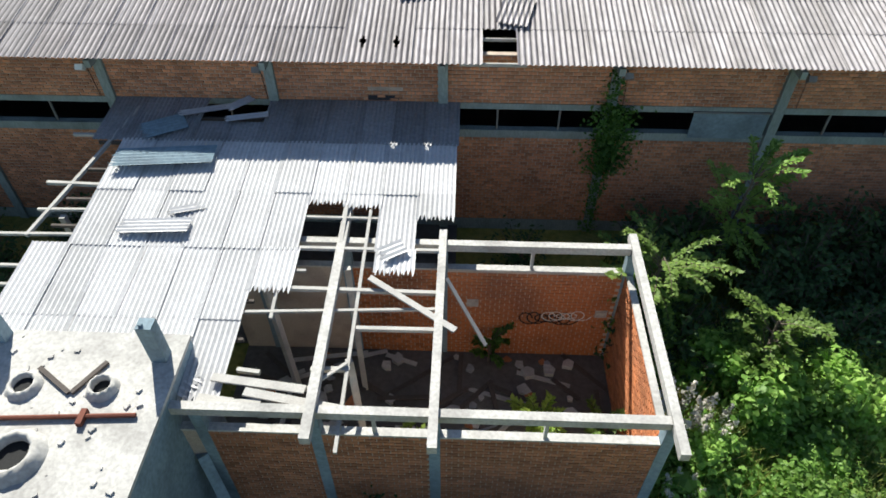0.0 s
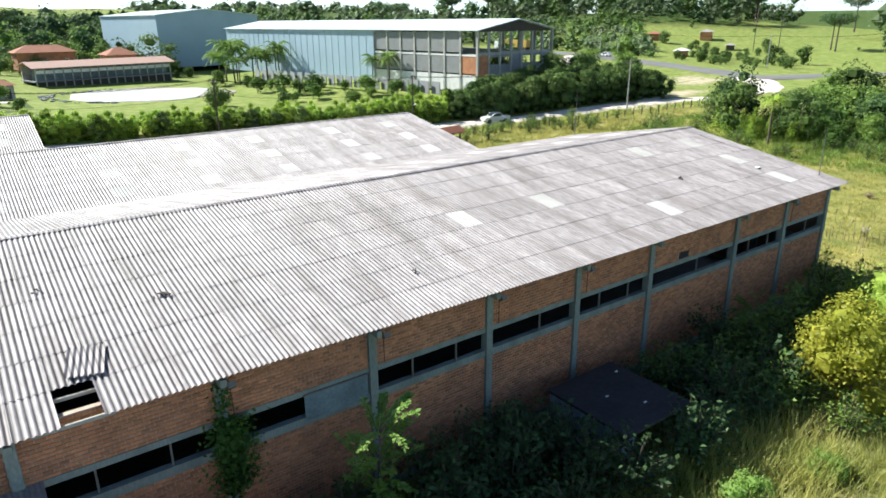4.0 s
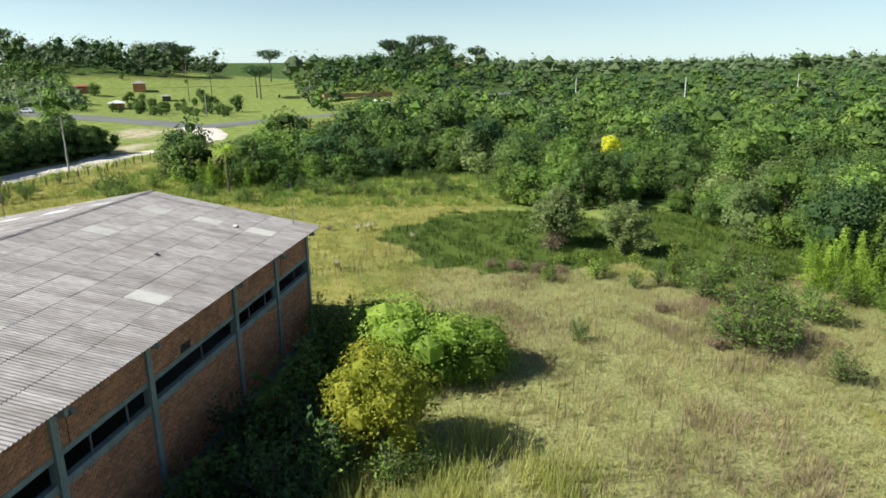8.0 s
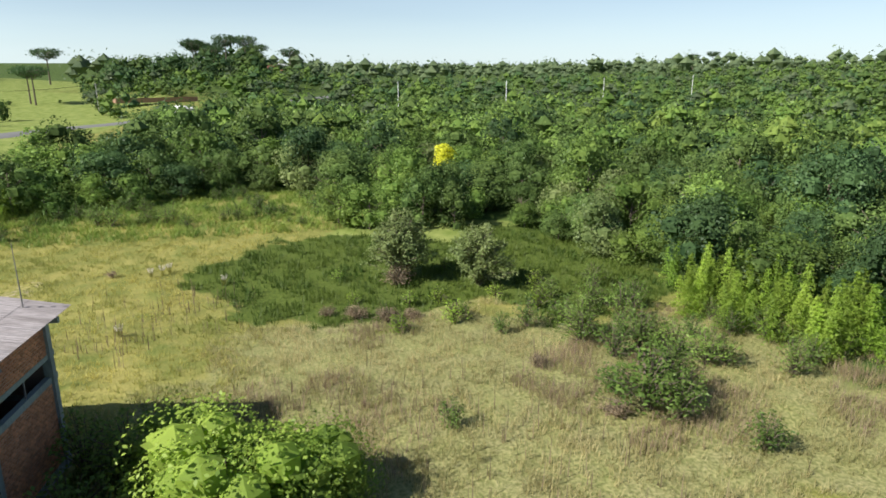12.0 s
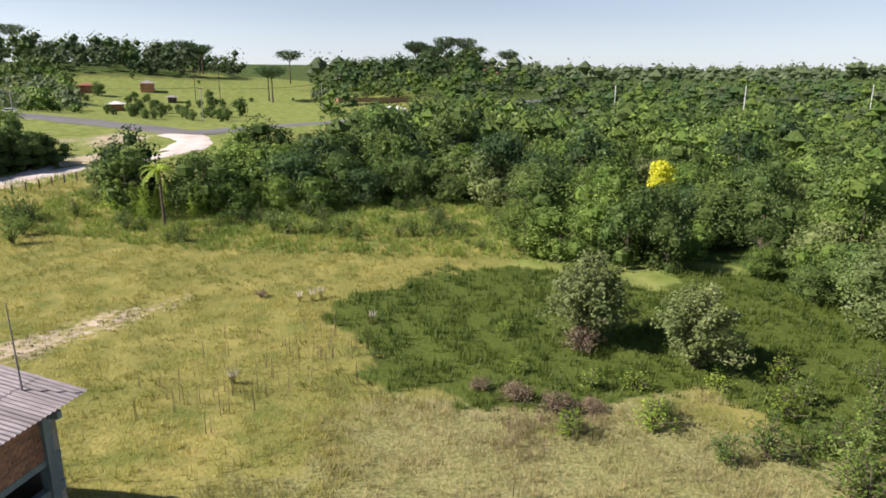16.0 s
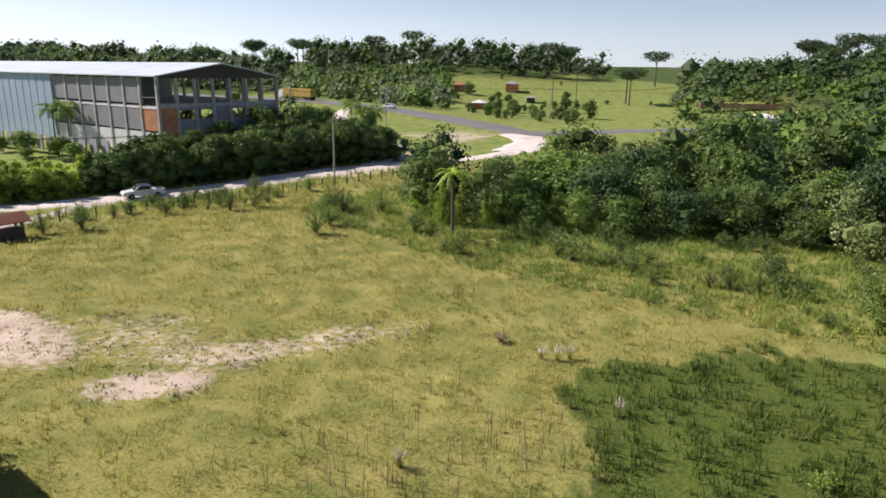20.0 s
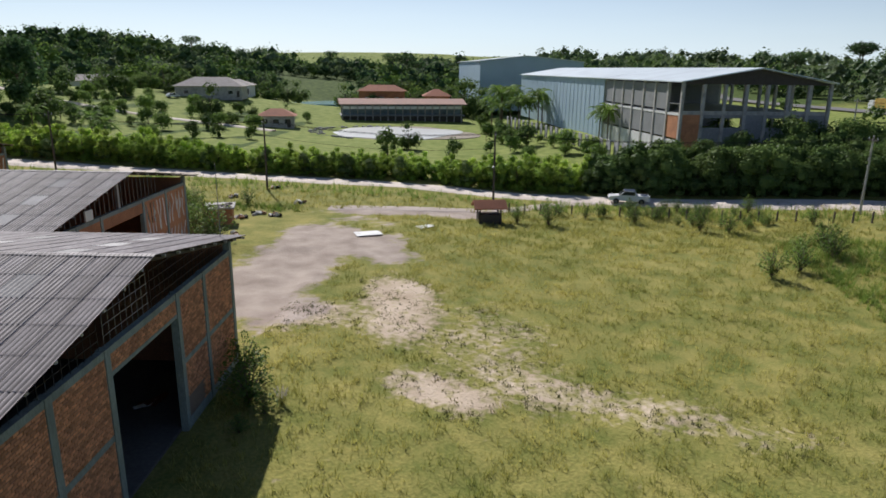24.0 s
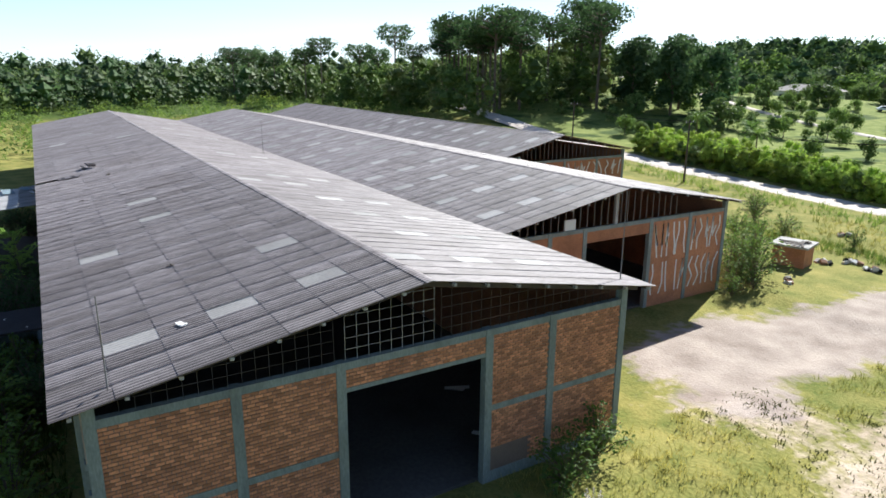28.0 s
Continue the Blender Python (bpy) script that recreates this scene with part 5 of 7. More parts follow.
def core_quads(balls, shrink=0.8, nu=8, nv=4):
    """The inner mass of each lump of a crown: a close inner ball and loose sprays round it, under the outer leaves."""
    c, r = balls
    u, v = np.linspace(0, 2 * math.pi, nu + 1), np.linspace(0, math.pi, nv + 1)
    def pt(i, j):
        return np.array([math.sin(v[j]) * math.cos(u[i]), math.sin(v[j]) * math.sin(u[i]), math.cos(v[j]) * 0.85])
    unit = np.array([[pt(i, j), pt(i, j + 1), pt(i + 1, j + 1), pt(i + 1, j)] for i in range(nu) for j in range(nv)])
    ball = (unit[None] * (r * shrink * 0.8)[:, None, None, None] + c[:, None, None, :]).reshape(-1, 4, 3)
    k = 16 if nu > 5 else 5
    rc = np.random.default_rng(len(c) * 31 + k)
    d = rc.normal(size=(len(c) * k, 3))
    d /= np.linalg.norm(d, axis=1, keepdims=True)
    rr_ = np.repeat(r, k)
    at = np.repeat(c, k, 0) + d * (rr_ * rc.uniform(0.6, 0.92, len(rr_)))[:, None] * np.array([1, 1, 0.85])
    return np.concatenate([ball, leaf_quads(at, rr_ * 0.17, rc, facing=d, aspect=0.7)])


def tree_model(name, rg, height=7.0, radius=2.6, leaves=1000, size=0.42, mat="leaf_forest", trunk=0.16, base=0.28, label="", category="tree", group="", lumps=14, core=0.6, fill=0.25):
    t = thing(name, label=label, category=category, group=group)
    tr = Shape().tube((0, 0, -0.4), (0.1, 0.05, height * 0.6), trunk, trunk * 0.5, 7)
    for i in range(5):
        a = i * 2.4 + rg.uniform(0, 1)
        z = height * rg.uniform(0.25, 0.5)
        tr.tube((0.05, 0.03, z), (math.cos(a) * radius * 0.6, math.sin(a) * radius * 0.6, z + height * 0.22), trunk * 0.45, trunk * 0.15, 5)
    part("trunk", tr, "bark", t)
    pts, face, balls = crown_points(leaves, radius, height * (1 - base), rg, lumps=lumps, base=height * base, fill=fill)
    part("crown", quads_mesh("crown", np.concatenate([leaf_quads(pts, size, rg, facing=face), core_quads(balls, core, 6, 3)]), mat), mat, t)
    return t


def bush_model(name, rg, height=2.6, radius=1.7, stems=40, per=34, size=0.14, mat="leaf_mid", label="", category="bush", group="", loose=0.24, aspect=0.5):
    """A bush of many arching stems from one foot, each bearing small leaves."""
    t = thing(name, label=label, category=category, group=group)
    st, pts = Shape(), []
    for i in range(stems):
        a = rg.uniform(0, 2 * math.pi)
        out = radius * math.sqrt(rg.uniform(0.02, 1.0)) * rg.uniform(0.75, 1.2)
        top = height * (1.0 - 0.5 * (out / radius) ** 2) * rg.uniform(0.62, 1.12)
        side = rg.uniform(-0.5, 0.5)
        def at(u):
            u = np.asarray(u, float)
            b = a + side * u
            return np.stack([np.cos(b) * out * u ** 1.25, np.sin(b) * out * u ** 1.25, np.maximum(top, 0.3) * (1 - (1 - u) ** 1.6)], -1)
        k = at(np.linspace(0, 0.95, 4))
        for p0, p1 in zip(k, k[1:]):
            st.tube(tuple(p0), tuple(p1), 0.022, 0.014, 3, False)
        u = 1.05 - 0.85 * rg.uniform(0, 1, per) ** 2.2
        pts.append(at(u) + rg.normal(0, 1, (per, 3)) * (loose * (0.45 + 0.75 * (1.05 - u)))[:, None])
    part("branchwork", st, "bark", t)
    c = np.concatenate(pts)
    c = c[c[:, 2] > 0.02]
    part("foliage", quads_mesh("foliage", leaf_quads(c, size, rg, 0.25, aspect, np.array([0, 0.05, 0.85]) + 0.3 * c / np.array([radius, radius, height * 2])), mat), mat, t)
    return t


def place(model, spots, rg, lo=0.75, hi=1.3, squash=(0.85, 1.15)):
    """Copies of a plant at the spots (x, y) or (x, y, size); the model itself takes the first spot."""
    for i, sp in enumerate(spots):
        x, y = sp[0], sp[1]
        s = sp[2] if len(sp) > 2 else rg.uniform(lo, hi)
        m = pose(x, y, ground_z(x, y) - 0.06, 0, 0, rg.uniform(0, 360))
        sc = (s, s, s * rg.uniform(*squash))
        o = model if i == 0 else copy_thing(model, m)
        o.matrix_basis = m @ Matrix.Diagonal((*sc, 1))


def blades(centres, height, width, n, rg, lean=0.5):
    """Grass tufts: n blades round each centre (x, y, z)."""
    k = len(centres)
    base = np.repeat(centres, n, 0) + np.concatenate([rg.normal(0, 0.11, (k * n, 2)), np.zeros((k * n, 1))], 1)
    a = rg.uniform(0, 2 * math.pi, k * n)
    h = height * rg.uniform(0.55, 1.3, k * n)
    side = np.stack([np.cos(a), np.sin(a), np.zeros_like(a)], 1) * (width / 2)
    out = np.stack([np.cos(a + 1.57), np.sin(a + 1.57), np.zeros_like(a)], 1) * (lean * h * rg.uniform(0.2, 1.2, k * n))[:, None]
    tip = base + out + np.stack([np.zeros_like(a), np.zeros_like(a), h], 1)
    return np.stack([base - side, base + side, tip + side * 0.25, tip - side * 0.25], 1)


def in_forest(x, y):
    """Whether the dense wood to the east covers a spot."""
    if x < 40 or y > max(70, 2 + 0.42 * (x - 31)) or math.hypot(x - 262, y - 74) < 17 or math.hypot(x - 236, y - 62) < 14:
        return False
    return x > np.interp(y, [-120, -60, -34, -27, -20, -12, -6, 2, 8, 13, 22, 28, 36, 48, 62, 70], [16, 30, 44, 58, 72, 88, 90, 91, 95, 112, 112, 108, 100, 96, 99, 112])


def road_clear(x, y, d=6.0):
    for path, w in ((DIRT_ROAD, d), (PAVED_ROAD, d + 3)):
        for (ax, ay), (bx, by) in zip(path, path[1:]):
            k = max(0, min(1, ((x - ax) * (bx - ax) + (y - ay) * (by - ay)) / ((bx - ax) ** 2 + (by - ay) ** 2)))
            if math.hypot(x - ax - k * (bx - ax), y - ay - k * (by - ay)) < w:
                return False
    return True


def scatter(n, x0, x1, y0, y1, ok, gap):
    pts, cell = [], set()
    for i in range(n):
        x, y = rg.uniform(x0, x1), rg.uniform(y0, y1)
        k = (int(x // gap), int(y // gap))
        if k not in cell and ok(x, y):
            cell.add(k)
            pts.append((x, y))
    return pts


rg = np.random.default_rng(11)
wood = scatter(9000, 30, 190, -110, 70, lambda x, y: in_forest(x, y) and road_clear(x, y, 9) and not (112 < x < 190 and y > 50 + 0.02 * x) and not (x > 106 and (math.atan2(x - 31, y - 3) < radians(58.5) or math.atan2(x - 6.5, y - 4) < radians(63.2))) and math.hypot(x - 110, y + 5.5) > 6, 4.6)
wood.sort(key=lambda p: math.hypot(p[0] - 62, p[1] - 8))
KINDS = (("leaf_forest", "dense green broadleaf tree in the wood", 6.2, 3.1), ("leaf_forest", "spreading green broadleaf tree in the wood", 7.4, 3.3), ("leaf_dark", "dark green broadleaf tree in the wood", 7.0, 2.9), ("leaf_light", "light green broadleaf tree in the wood", 5.2, 3.0), ("leaf_grey", "grey-green broadleaf tree in the wood", 5.4, 2.8), ("leaf_mid", "fresh green broadleaf tree in the wood", 6.0, 3.2))
fine_models = [tree_model("broadleaf_tree", rg, h, r, 3400, 0.22, m, 0.13, 0.02, lab, "tree", "wood east of the field", 13) for m, lab, h, r in KINDS]
models = [tree_model("broadleaf_tree", rg, h, r, 1300, 0.34, m, 0.13, 0.02, lab, "tree", "wood east of the field", 11) for m, lab, h, r in KINDS]
singles, rest = wood[:280], wood[280:]
pick = rg.choice(6, len(singles), p=[0.22, 0.2, 0.14, 0.13, 0.07, 0.24])
for k in range(6):
    place(fine_models[k], [s for s, q in zip(singles[:120], pick[:120]) if q == k], rg, 0.6, 1.5, (0.65, 1.15))
    place(models[k], [s for s, q in zip(singles[120:], pick[120:]) if q == k], rg, 0.6, 1.6, (0.7, 1.2))


def woods(name, spots, rg, mat, label, leaves=70, radius=3.4, h=8.0, size=1.5, core=False, lumps=6):
    out = []
    for x, y in spots:
        s = rg.choice([0.6, 0.85, 1.1, 1.45]) * rg.uniform(0.85, 1.15)
        p, face, balls = crown_points(leaves, radius * s, h * 0.95 * s, rg, lumps, 0)
        p += np.array([x, y, ground_z(x, y)])
        out.append(leaf_quads(p, size * s, rg, facing=face))
        if core:
            out.append(core_quads((balls[0] + np.array([x, y, ground_z(x, y)]), balls[1]), 0.68, 5, 2))
    tagged(new(name, quads_mesh(name, np.concatenate(out), mat)), label, "woodland", kind="stuff")


def split_woods(name, spots, label, leaves, radius, h, size, mats, core=True, lumps=6):
    n = len(mats)
    r3 = np.random.default_rng(len(spots))
    q = r3.integers(0, n, len(spots))
    for i, mt in enumerate(mats):
        woods(name, [s for s, k in zip(spots, q) if k == i], r3, mt, label, leaves, radius, h, size, core, lumps)


split_woods("wood_canopy", rest[:640], "green canopy of the wood beyond the field", 280, 3.9, 6.8, 0.5, ("leaf_forest", "leaf_mid", "leaf_forest", "leaf_dark", "leaf_light"), True, 8)
far_a = scatter(11000, 100, 460, -330, 150, lambda x, y: (x > 190 or y < -110) and road_clear(x, y, 10) and in_forest(x, y), 6.0)
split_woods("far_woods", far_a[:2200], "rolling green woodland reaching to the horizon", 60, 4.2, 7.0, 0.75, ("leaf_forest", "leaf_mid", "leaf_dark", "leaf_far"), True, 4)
far_b = scatter(7000, 440, 1700, -1100, 200, lambda x, y: True, 19)
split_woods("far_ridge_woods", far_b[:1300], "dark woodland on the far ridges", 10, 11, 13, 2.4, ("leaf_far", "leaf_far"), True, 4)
def bearing(x, y, ox=36, oy=3):
    return math.degrees(math.atan2(x - ox, y - oy)), math.hypot(x - ox, y - oy)


def on_crest(x, y):
    """The wood along the crest of the pasture hill and the lone stands to the north of it."""
    az, r = bearing(x, y)
    return (37 < az < 57 and 352 < r < 470) or (57 <= az < 61 and 385 < r < 450) or (22.5 < az < 28.5 and 300 < r < 420) or (29.5 < az < 35 and 300 < r < 380) or (20.4 < az < 21.8 and 290 < r < 320) or (61 <= az < 67 and 700 < r < 760)


far_cc = scatter(3000, 300, 520, 20, 180, lambda x, y: 69.5 <= math.degrees(math.atan2(x - 31, y - 2)) < 81 and 330 < math.hypot(x - 31, y - 2) < 470 and road_clear(x, y, 16), 7.5)
split_woods("far_hill_woods", far_cc[:420], "dark wood among umbrella pines on the low hill", 130, 4.8, 11.5, 0.8, ("leaf_dark", "leaf_forest"))
far_c = scatter(9000, 90, 560, 0, 560, lambda x, y: road_clear(x, y, 16) and on_crest(x, y), 7.5)
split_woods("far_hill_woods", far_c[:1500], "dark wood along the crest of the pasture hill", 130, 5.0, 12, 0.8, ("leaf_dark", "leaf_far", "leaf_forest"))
slope_s = scatter(5000, 150, 330, 120, 320, lambda x, y: 35 < bearing(x, y)[0] < 48.5 and 228 < bearing(x, y)[1] < 352 and road_clear(x, y, 12), 6.5)
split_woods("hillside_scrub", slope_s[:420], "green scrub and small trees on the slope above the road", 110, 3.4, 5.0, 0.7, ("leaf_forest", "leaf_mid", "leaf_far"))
far_h = scatter(6000, 60, 420, 500, 900, lambda x, y: 9 < bearing(x, y)[0] < 36, 16)
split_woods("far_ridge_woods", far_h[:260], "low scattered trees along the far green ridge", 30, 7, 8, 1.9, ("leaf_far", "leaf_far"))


def on_hill(x, y):
    """Under the umbrella pines to the north-west, open towards the meadow."""
    az, r = bearing(x, y, 61, 15)
    return -80 < az < -44.5 and r > (142 if az < -50 else 184) and road_clear(x, y, 6) and y > 110


hill = scatter(6000, -330, -28, 60, 330, on_hill, 5.6)
hill.sort(key=lambda p: math.hypot(p[0] - 61, p[1] - 15))
split_woods("hill_woods", hill[:420], "mixed woodland under the pines behind the road", 260, 4.0, 11.5, 0.62, ("leaf_forest", "leaf_mid", "leaf_grey", "leaf_forest"), True, 8)
split_woods("hill_woods", hill[420:1050], "mixed woodland on the hill behind the road", 90, 5.2, 14, 0.95, ("leaf_forest", "leaf_far", "leaf_dark"))
back = scatter(9000, -560, -85, -160, 150, lambda x, y: x < -190 - 0.4 * (y - 60) and road_clear(x, y, 14), 6)
back.sort(key=lambda p: -p[0])
split_woods("west_woods", back[:1100], "green woodland beyond the halls", 80, 4.6, 10.5, 0.9, ("leaf_forest", "leaf_dark", "leaf_far", "leaf_dark"))
scrub = scatter(6000, -215, -72, -110, 125, lambda x, y: road_clear(x, y, 7), 4)
split_woods("west_scrub", scrub[:950], "bright scrub on the open land behind the halls", 90, 2.3, 2.8, 0.42, ("leaf_bright", "leaf_mid", "leaf_forest"), False)


def on_north(x, y):
    """Woods round the lake and up the northern hills, with meadow left open between them."""
    az, r = bearing(x, y, 52, 4)
    lake_view = -14.5 < az < -7.5 and r < 400
    lots = -31 < az < -17 and r < 300
    hill_view = -13 < az < -4 and r > 470
    return road_clear(x, y, 12) and r > 285 and not lake_view and not lots and not hill_view and not (60 < x < 130 and y < 335) and bump(x, y, -100, 440, 45, 26) < 0.5


north = scatter(12000, -380, 210, 285, 620, on_north, 8)
north.sort(key=lambda p: p[1])
split_woods("north_woods", north[:520], "green woodland round the far lake", 150, 5.2, 9.5, 0.85, ("leaf_forest", "leaf_dark", "leaf_far", "leaf_mid"))
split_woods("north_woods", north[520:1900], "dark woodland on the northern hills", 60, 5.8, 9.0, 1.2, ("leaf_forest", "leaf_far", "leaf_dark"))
park = scatter(600, -75, 75, 128, 330, lambda x, y: not (8 < x < 64 and 140 < y < 235) and not (-48 < x < 12 and 150 < y < 215) and not (-36 < x < 20 and 215 < y < 330) and road_clear(x, y, 12), 13)
pk = tree_model("park_tree", rg, 7.0, 3.4, 420, 0.75, "leaf_forest", 0.2, 0.05, "dark rounded tree standing in the meadow", "tree", "trees of the far meadow")
place(pk, park[:64] + [(x, y, rg.uniform(0.3, 0.6)) for x, y in scatter(120, -75, 6, 132, 214, lambda x, y: road_clear(x, y, 11), 9)[:30]] + [(225, 110, 0.8), (240, 128, 0.7), (215, 150, 0.5), (262, 190, 0.8), (232, 180, 0.6), (275, 150, 0.6)] + [(x, y, rg.uniform(0.18, 0.4)) for x, y in scatter(90, 150, 330, 95, 240, lambda x, y: road_clear(x, y, 7), 14)[:14]] + [(x, y, rg.uniform(0.3, 0.6)) for x, y in scatter(300, 196, 262, 100, 190, lambda x, y: road_clear(x, y, 9) and 40 < math.degrees(math.atan2(x - 31, y - 2)) < 60 and y - 0.6 * x < 20, 6)[:42]], rg, 0.35, 1.1)


GARDEN = [(118, 133, 1.25), (112, 131, 0.9), (104, 127, 0.9), (126, 127, 0.9), (-24, 300, 1.5), (-13, 192, 1.15), (-46, 352, 1.6), (-21, 240, 0.7), (59, 248, 1.9), (64, 252, 1.7), (55, 258, 1.6), (61, 262, 1.8), (45.8, 143, 0.75), (-8, 262, 1.0), (-30, 262, 0.9), (14, 262, 1.3), (22, 272, 1.5), (38, 276, 1.6), (48, 270, 1.5), (-44, 240, 0.8), (-50, 222, 0.7), (-58, 215, 0.8), (-34, 200, 0.6), (4, 212, 0.6), (-5, 205, 0.6), (-66, 236, 0.9), (-72, 250, 1.2), (-60, 262, 1.2), (-50, 285, 1.3), (-20, 280, 1.1), (-10, 290, 1.2)]
garden = tree_model("garden_tree", rg, 7.5, 3.6, 1100, 0.5, "leaf_forest", 0.2, 0.05, "dark rounded garden tree near the lakeside houses", "tree", "garden trees beyond the road", 12)
place(garden, GARDEN, rg)
shrub = tree_model("garden_shrub", rg, 3.2, 1.9, 700, 0.34, "leaf_mid", 0.08, -0.03, "rounded green shrub in the meadow beyond the road", "shrub", "shrubs of the far meadow", 9)
place(shrub, scatter(900, -95, 14, 122, 222, lambda x, y: road_clear(x, y, 10) and math.hypot(x - 39, y - 184) > 30 and math.hypot(x - 7, y - 186) > 8, 6.5)[:75] + scatter(200, 62, 88, 120, 200, lambda x, y: road_clear(x, y, 10) and x < 84 - 0.47 * (y - 116) / 2, 6)[:16], rg, 0.5, 1.4)


def araucaria(rg, height=18.0, mat="leaf_dark", label="tall umbrella-crowned araucaria pine"):
    t = thing("araucaria_pine", label=label, category="tree", group="umbrella pines")
    tr = Shape().tube((0, 0, -0.5), (0, 0, height * 0.95), 0.38, 0.18, 8)
    pts = []
    for ring, (zf, rad, n) in enumerate(((0.77, 2.6, 8), (0.85, 4.6, 13), (0.92, 5.4, 15), (0.975, 3.8, 11))):
        for i in range(n):
            a = 2 * math.pi * i / n + ring + rg.uniform(-0.25, 0.25)
            r = rad * rg.uniform(0.7, 1.15)
            z = height * zf
            e = (math.cos(a) * r, math.sin(a) * r, z + 0.55)
            tr.tube((0, 0, z - 0.8), e, 0.10, 0.05, 4)
            pts.append(np.array(e) + np.array([0, 0, 0.25]) + rg.normal(size=(26, 3)) * np.array([0.85, 0.85, 0.42]))
    part("trunk", tr, "bark", t)
    part("crown", quads_mesh("crown", leaf_quads(np.concatenate(pts), 0.72, rg), mat), mat, t)
    return t


ar = araucaria(rg, 15.0)
place(ar, [(278, 124, 0.95), (283, 128, 0.9), (345, 205, 0.95), (352, 200, 0.9), (360, 203, 1.0), (371, 158, 1.15), (402, 96, 1.1), (395, 84, 1.05), (412, 70, 1.1), (400, 62, 1.0), (388, 76, 1.1), (425, 100, 1.15), (432, 92, 1.15), (436, 48, 1.0), (262, 312, 1.0), (270, 318, 1.0), (240, 318, 1.0), (246, 330, 1.0), (300, 292, 1.0), (318, 280, 1.1), (226, 350, 0.9), (700, -60, 1.0), (620, -300, 1.0), (640, -330, 1.0), (20, 400, 0.95), (28, 404, 1.0), (34, 398, 0.9), (-96, 400, 0.9), (-28, 470, 0.8)], rg, 0.6, 0.9)
ar2 = araucaria(rg, 21.0)
grove = [(radians(rg.uniform(-58.5, -44.8)), rg.uniform(178, 245)) for i in range(32)] + [(radians(a), r) for a, r in ((-75.2, 285), (-74, 292), (-69.5, 270), (-68.2, 276), (-65, 255), (-63.5, 262), (-62, 240), (-60.5, 236), (-57, 215), (-72, 288))]
place(ar2, [(61 + r * math.sin(a), 15 + r * math.cos(a), rg.uniform(0.86, 1.14)) for a, r in grove], rg)
big = tree_model("dark_cypress", rg, 19, 6.5, 2200, 1.0, "leaf_dark", 0.4, 0.03, "broad dark evergreen rising beside the meadow", "tree", "dark evergreens")
place(big, [(-60, 148, 1.0), (-50, 151, 0.95), (-67, 157, 0.95), (-55, 160, 1.05), (-44, 158, 0.85)], rg)


def palm(rg, height=6.0, fronds=16, length=2.2, mat="leaf_mid", label="slender palm with drooping fronds", group="palms"):
    t = thing("palm_tree", label=label, category="palm", group=group)
    part("trunk", Shape().tube((0, 0, -0.3), (0.12, 0.05, height), 0.17, 0.11, 8), "bark", t)
    for i in range(fronds):
        a, up = i * 2.4, rg.uniform(0.15, 1.3)
        q = []
        prev = np.array([0.12, 0.05, height])
        d = np.array([math.cos(a), math.sin(a), up])
        for j in range(7):
            nxt = prev + d * length / 7
            side = np.cross(d, [0, 0, 1.0])
            side /= np.linalg.norm(side)
            w = 0.15 * length * math.sin(math.pi * (j + 0.8) / 8)
            for sg in (-1, 1):
                for m in range(2):
                    b0, b1 = prev + (nxt - prev) * m / 2, prev + (nxt - prev) * (m + 0.7) / 2
                    q.append([b0, b1, b1 + sg * side * w + np.array([0, 0, -0.35 * w]), b0 + sg * side * w * 0.9 + np.array([0, 0, -0.4 * w])])
            prev = nxt
            d = d + np.array([0, 0, -0.3])
        part("frond", quads_mesh("frond", np.array(q), mat), mat, t)
    return t


pl = palm(rg, 5.8, 20, 1.9, "leaf_bamboo", "slender palm with yellow-green drooping fronds in the field")
place(pl, [(92, 48.1, 1.1)], rg, squash=(1, 1))
pl2 = palm(rg, 6.0, 28, 3.3, "leaf_mid", "dark green coconut-type palm", "palms beyond the road")
place(pl2, [(128, 104), (136, 110), (146, 129, 1.0), (66.5, 203, 1.45), (69, 198, 1.5), (72, 204, 1.4), (70, 208, 1.55), (74, 196, 1.35), (76, 190, 1.3), (78, 186, 1.25), (73, 189, 1.3), (80, 193, 1.2), (68, 191, 1.2), (86, 147, 1.0), (88, 143, 0.95), (91, 139, 1.0), (90, 145, 0.9), (94, 134, 0.9), (86, 139, 0.95), (-20, 123, 0.9), (-6, 121, 0.9), (-12, 128, 0.9), (-50, 250, 1.3), (104, 128, 0.8), (112, 130, 0.85)], rg, 0.7, 1.15)

# hedge along the road: dense from the verge up
rows_h = [(x, float(np.interp(x, [p[0] for p in DIRT_ROAD], [p[1] for p in DIRT_ROAD]))) for x in np.arange(-24, 122, 1.7)]
hs = [(x + rg.uniform(-0.6, 0.6), y + 4.6 + 2.1 * row + rg.uniform(-0.5, 0.5), row) for x, y in rows_h for row in range(3)]
hedge = tree_model("hedge_shrub", rg, 5.6, 1.9, 1000, 0.3, "leaf_bamboo", 0.07, -0.04, "dense tall green hedge shrub beside the road", "shrub", "hedge along the road", 14, 0.9)
hedge2 = tree_model("hedge_shrub", rg, 5.6, 2.2, 1000, 0.32, "leaf_forest", 0.07, -0.02, "dark rounded hedge shrub beside the road", "shrub", "hedge along the road", 14, 0.9)
place(hedge, [(p[0], p[1], rg.uniform(0.78, 1.02) * (0.8 if 14 < p[0] < 60 else 1.0)) for p in hs if p[0] < 76 and (p[2] or rg.random() < 0.8)], rg)
place(hedge2, [p[:2] for p in hs if p[0] >= 76] + [(p[0] + 1, p[1] + 5) for p in hs if p[0] > 84] + [(p[0], p[1], 0.7) for p in hs if p[0] < 76 and not p[2] and rg.random() < 0.3], rg, 0.85, 1.25)

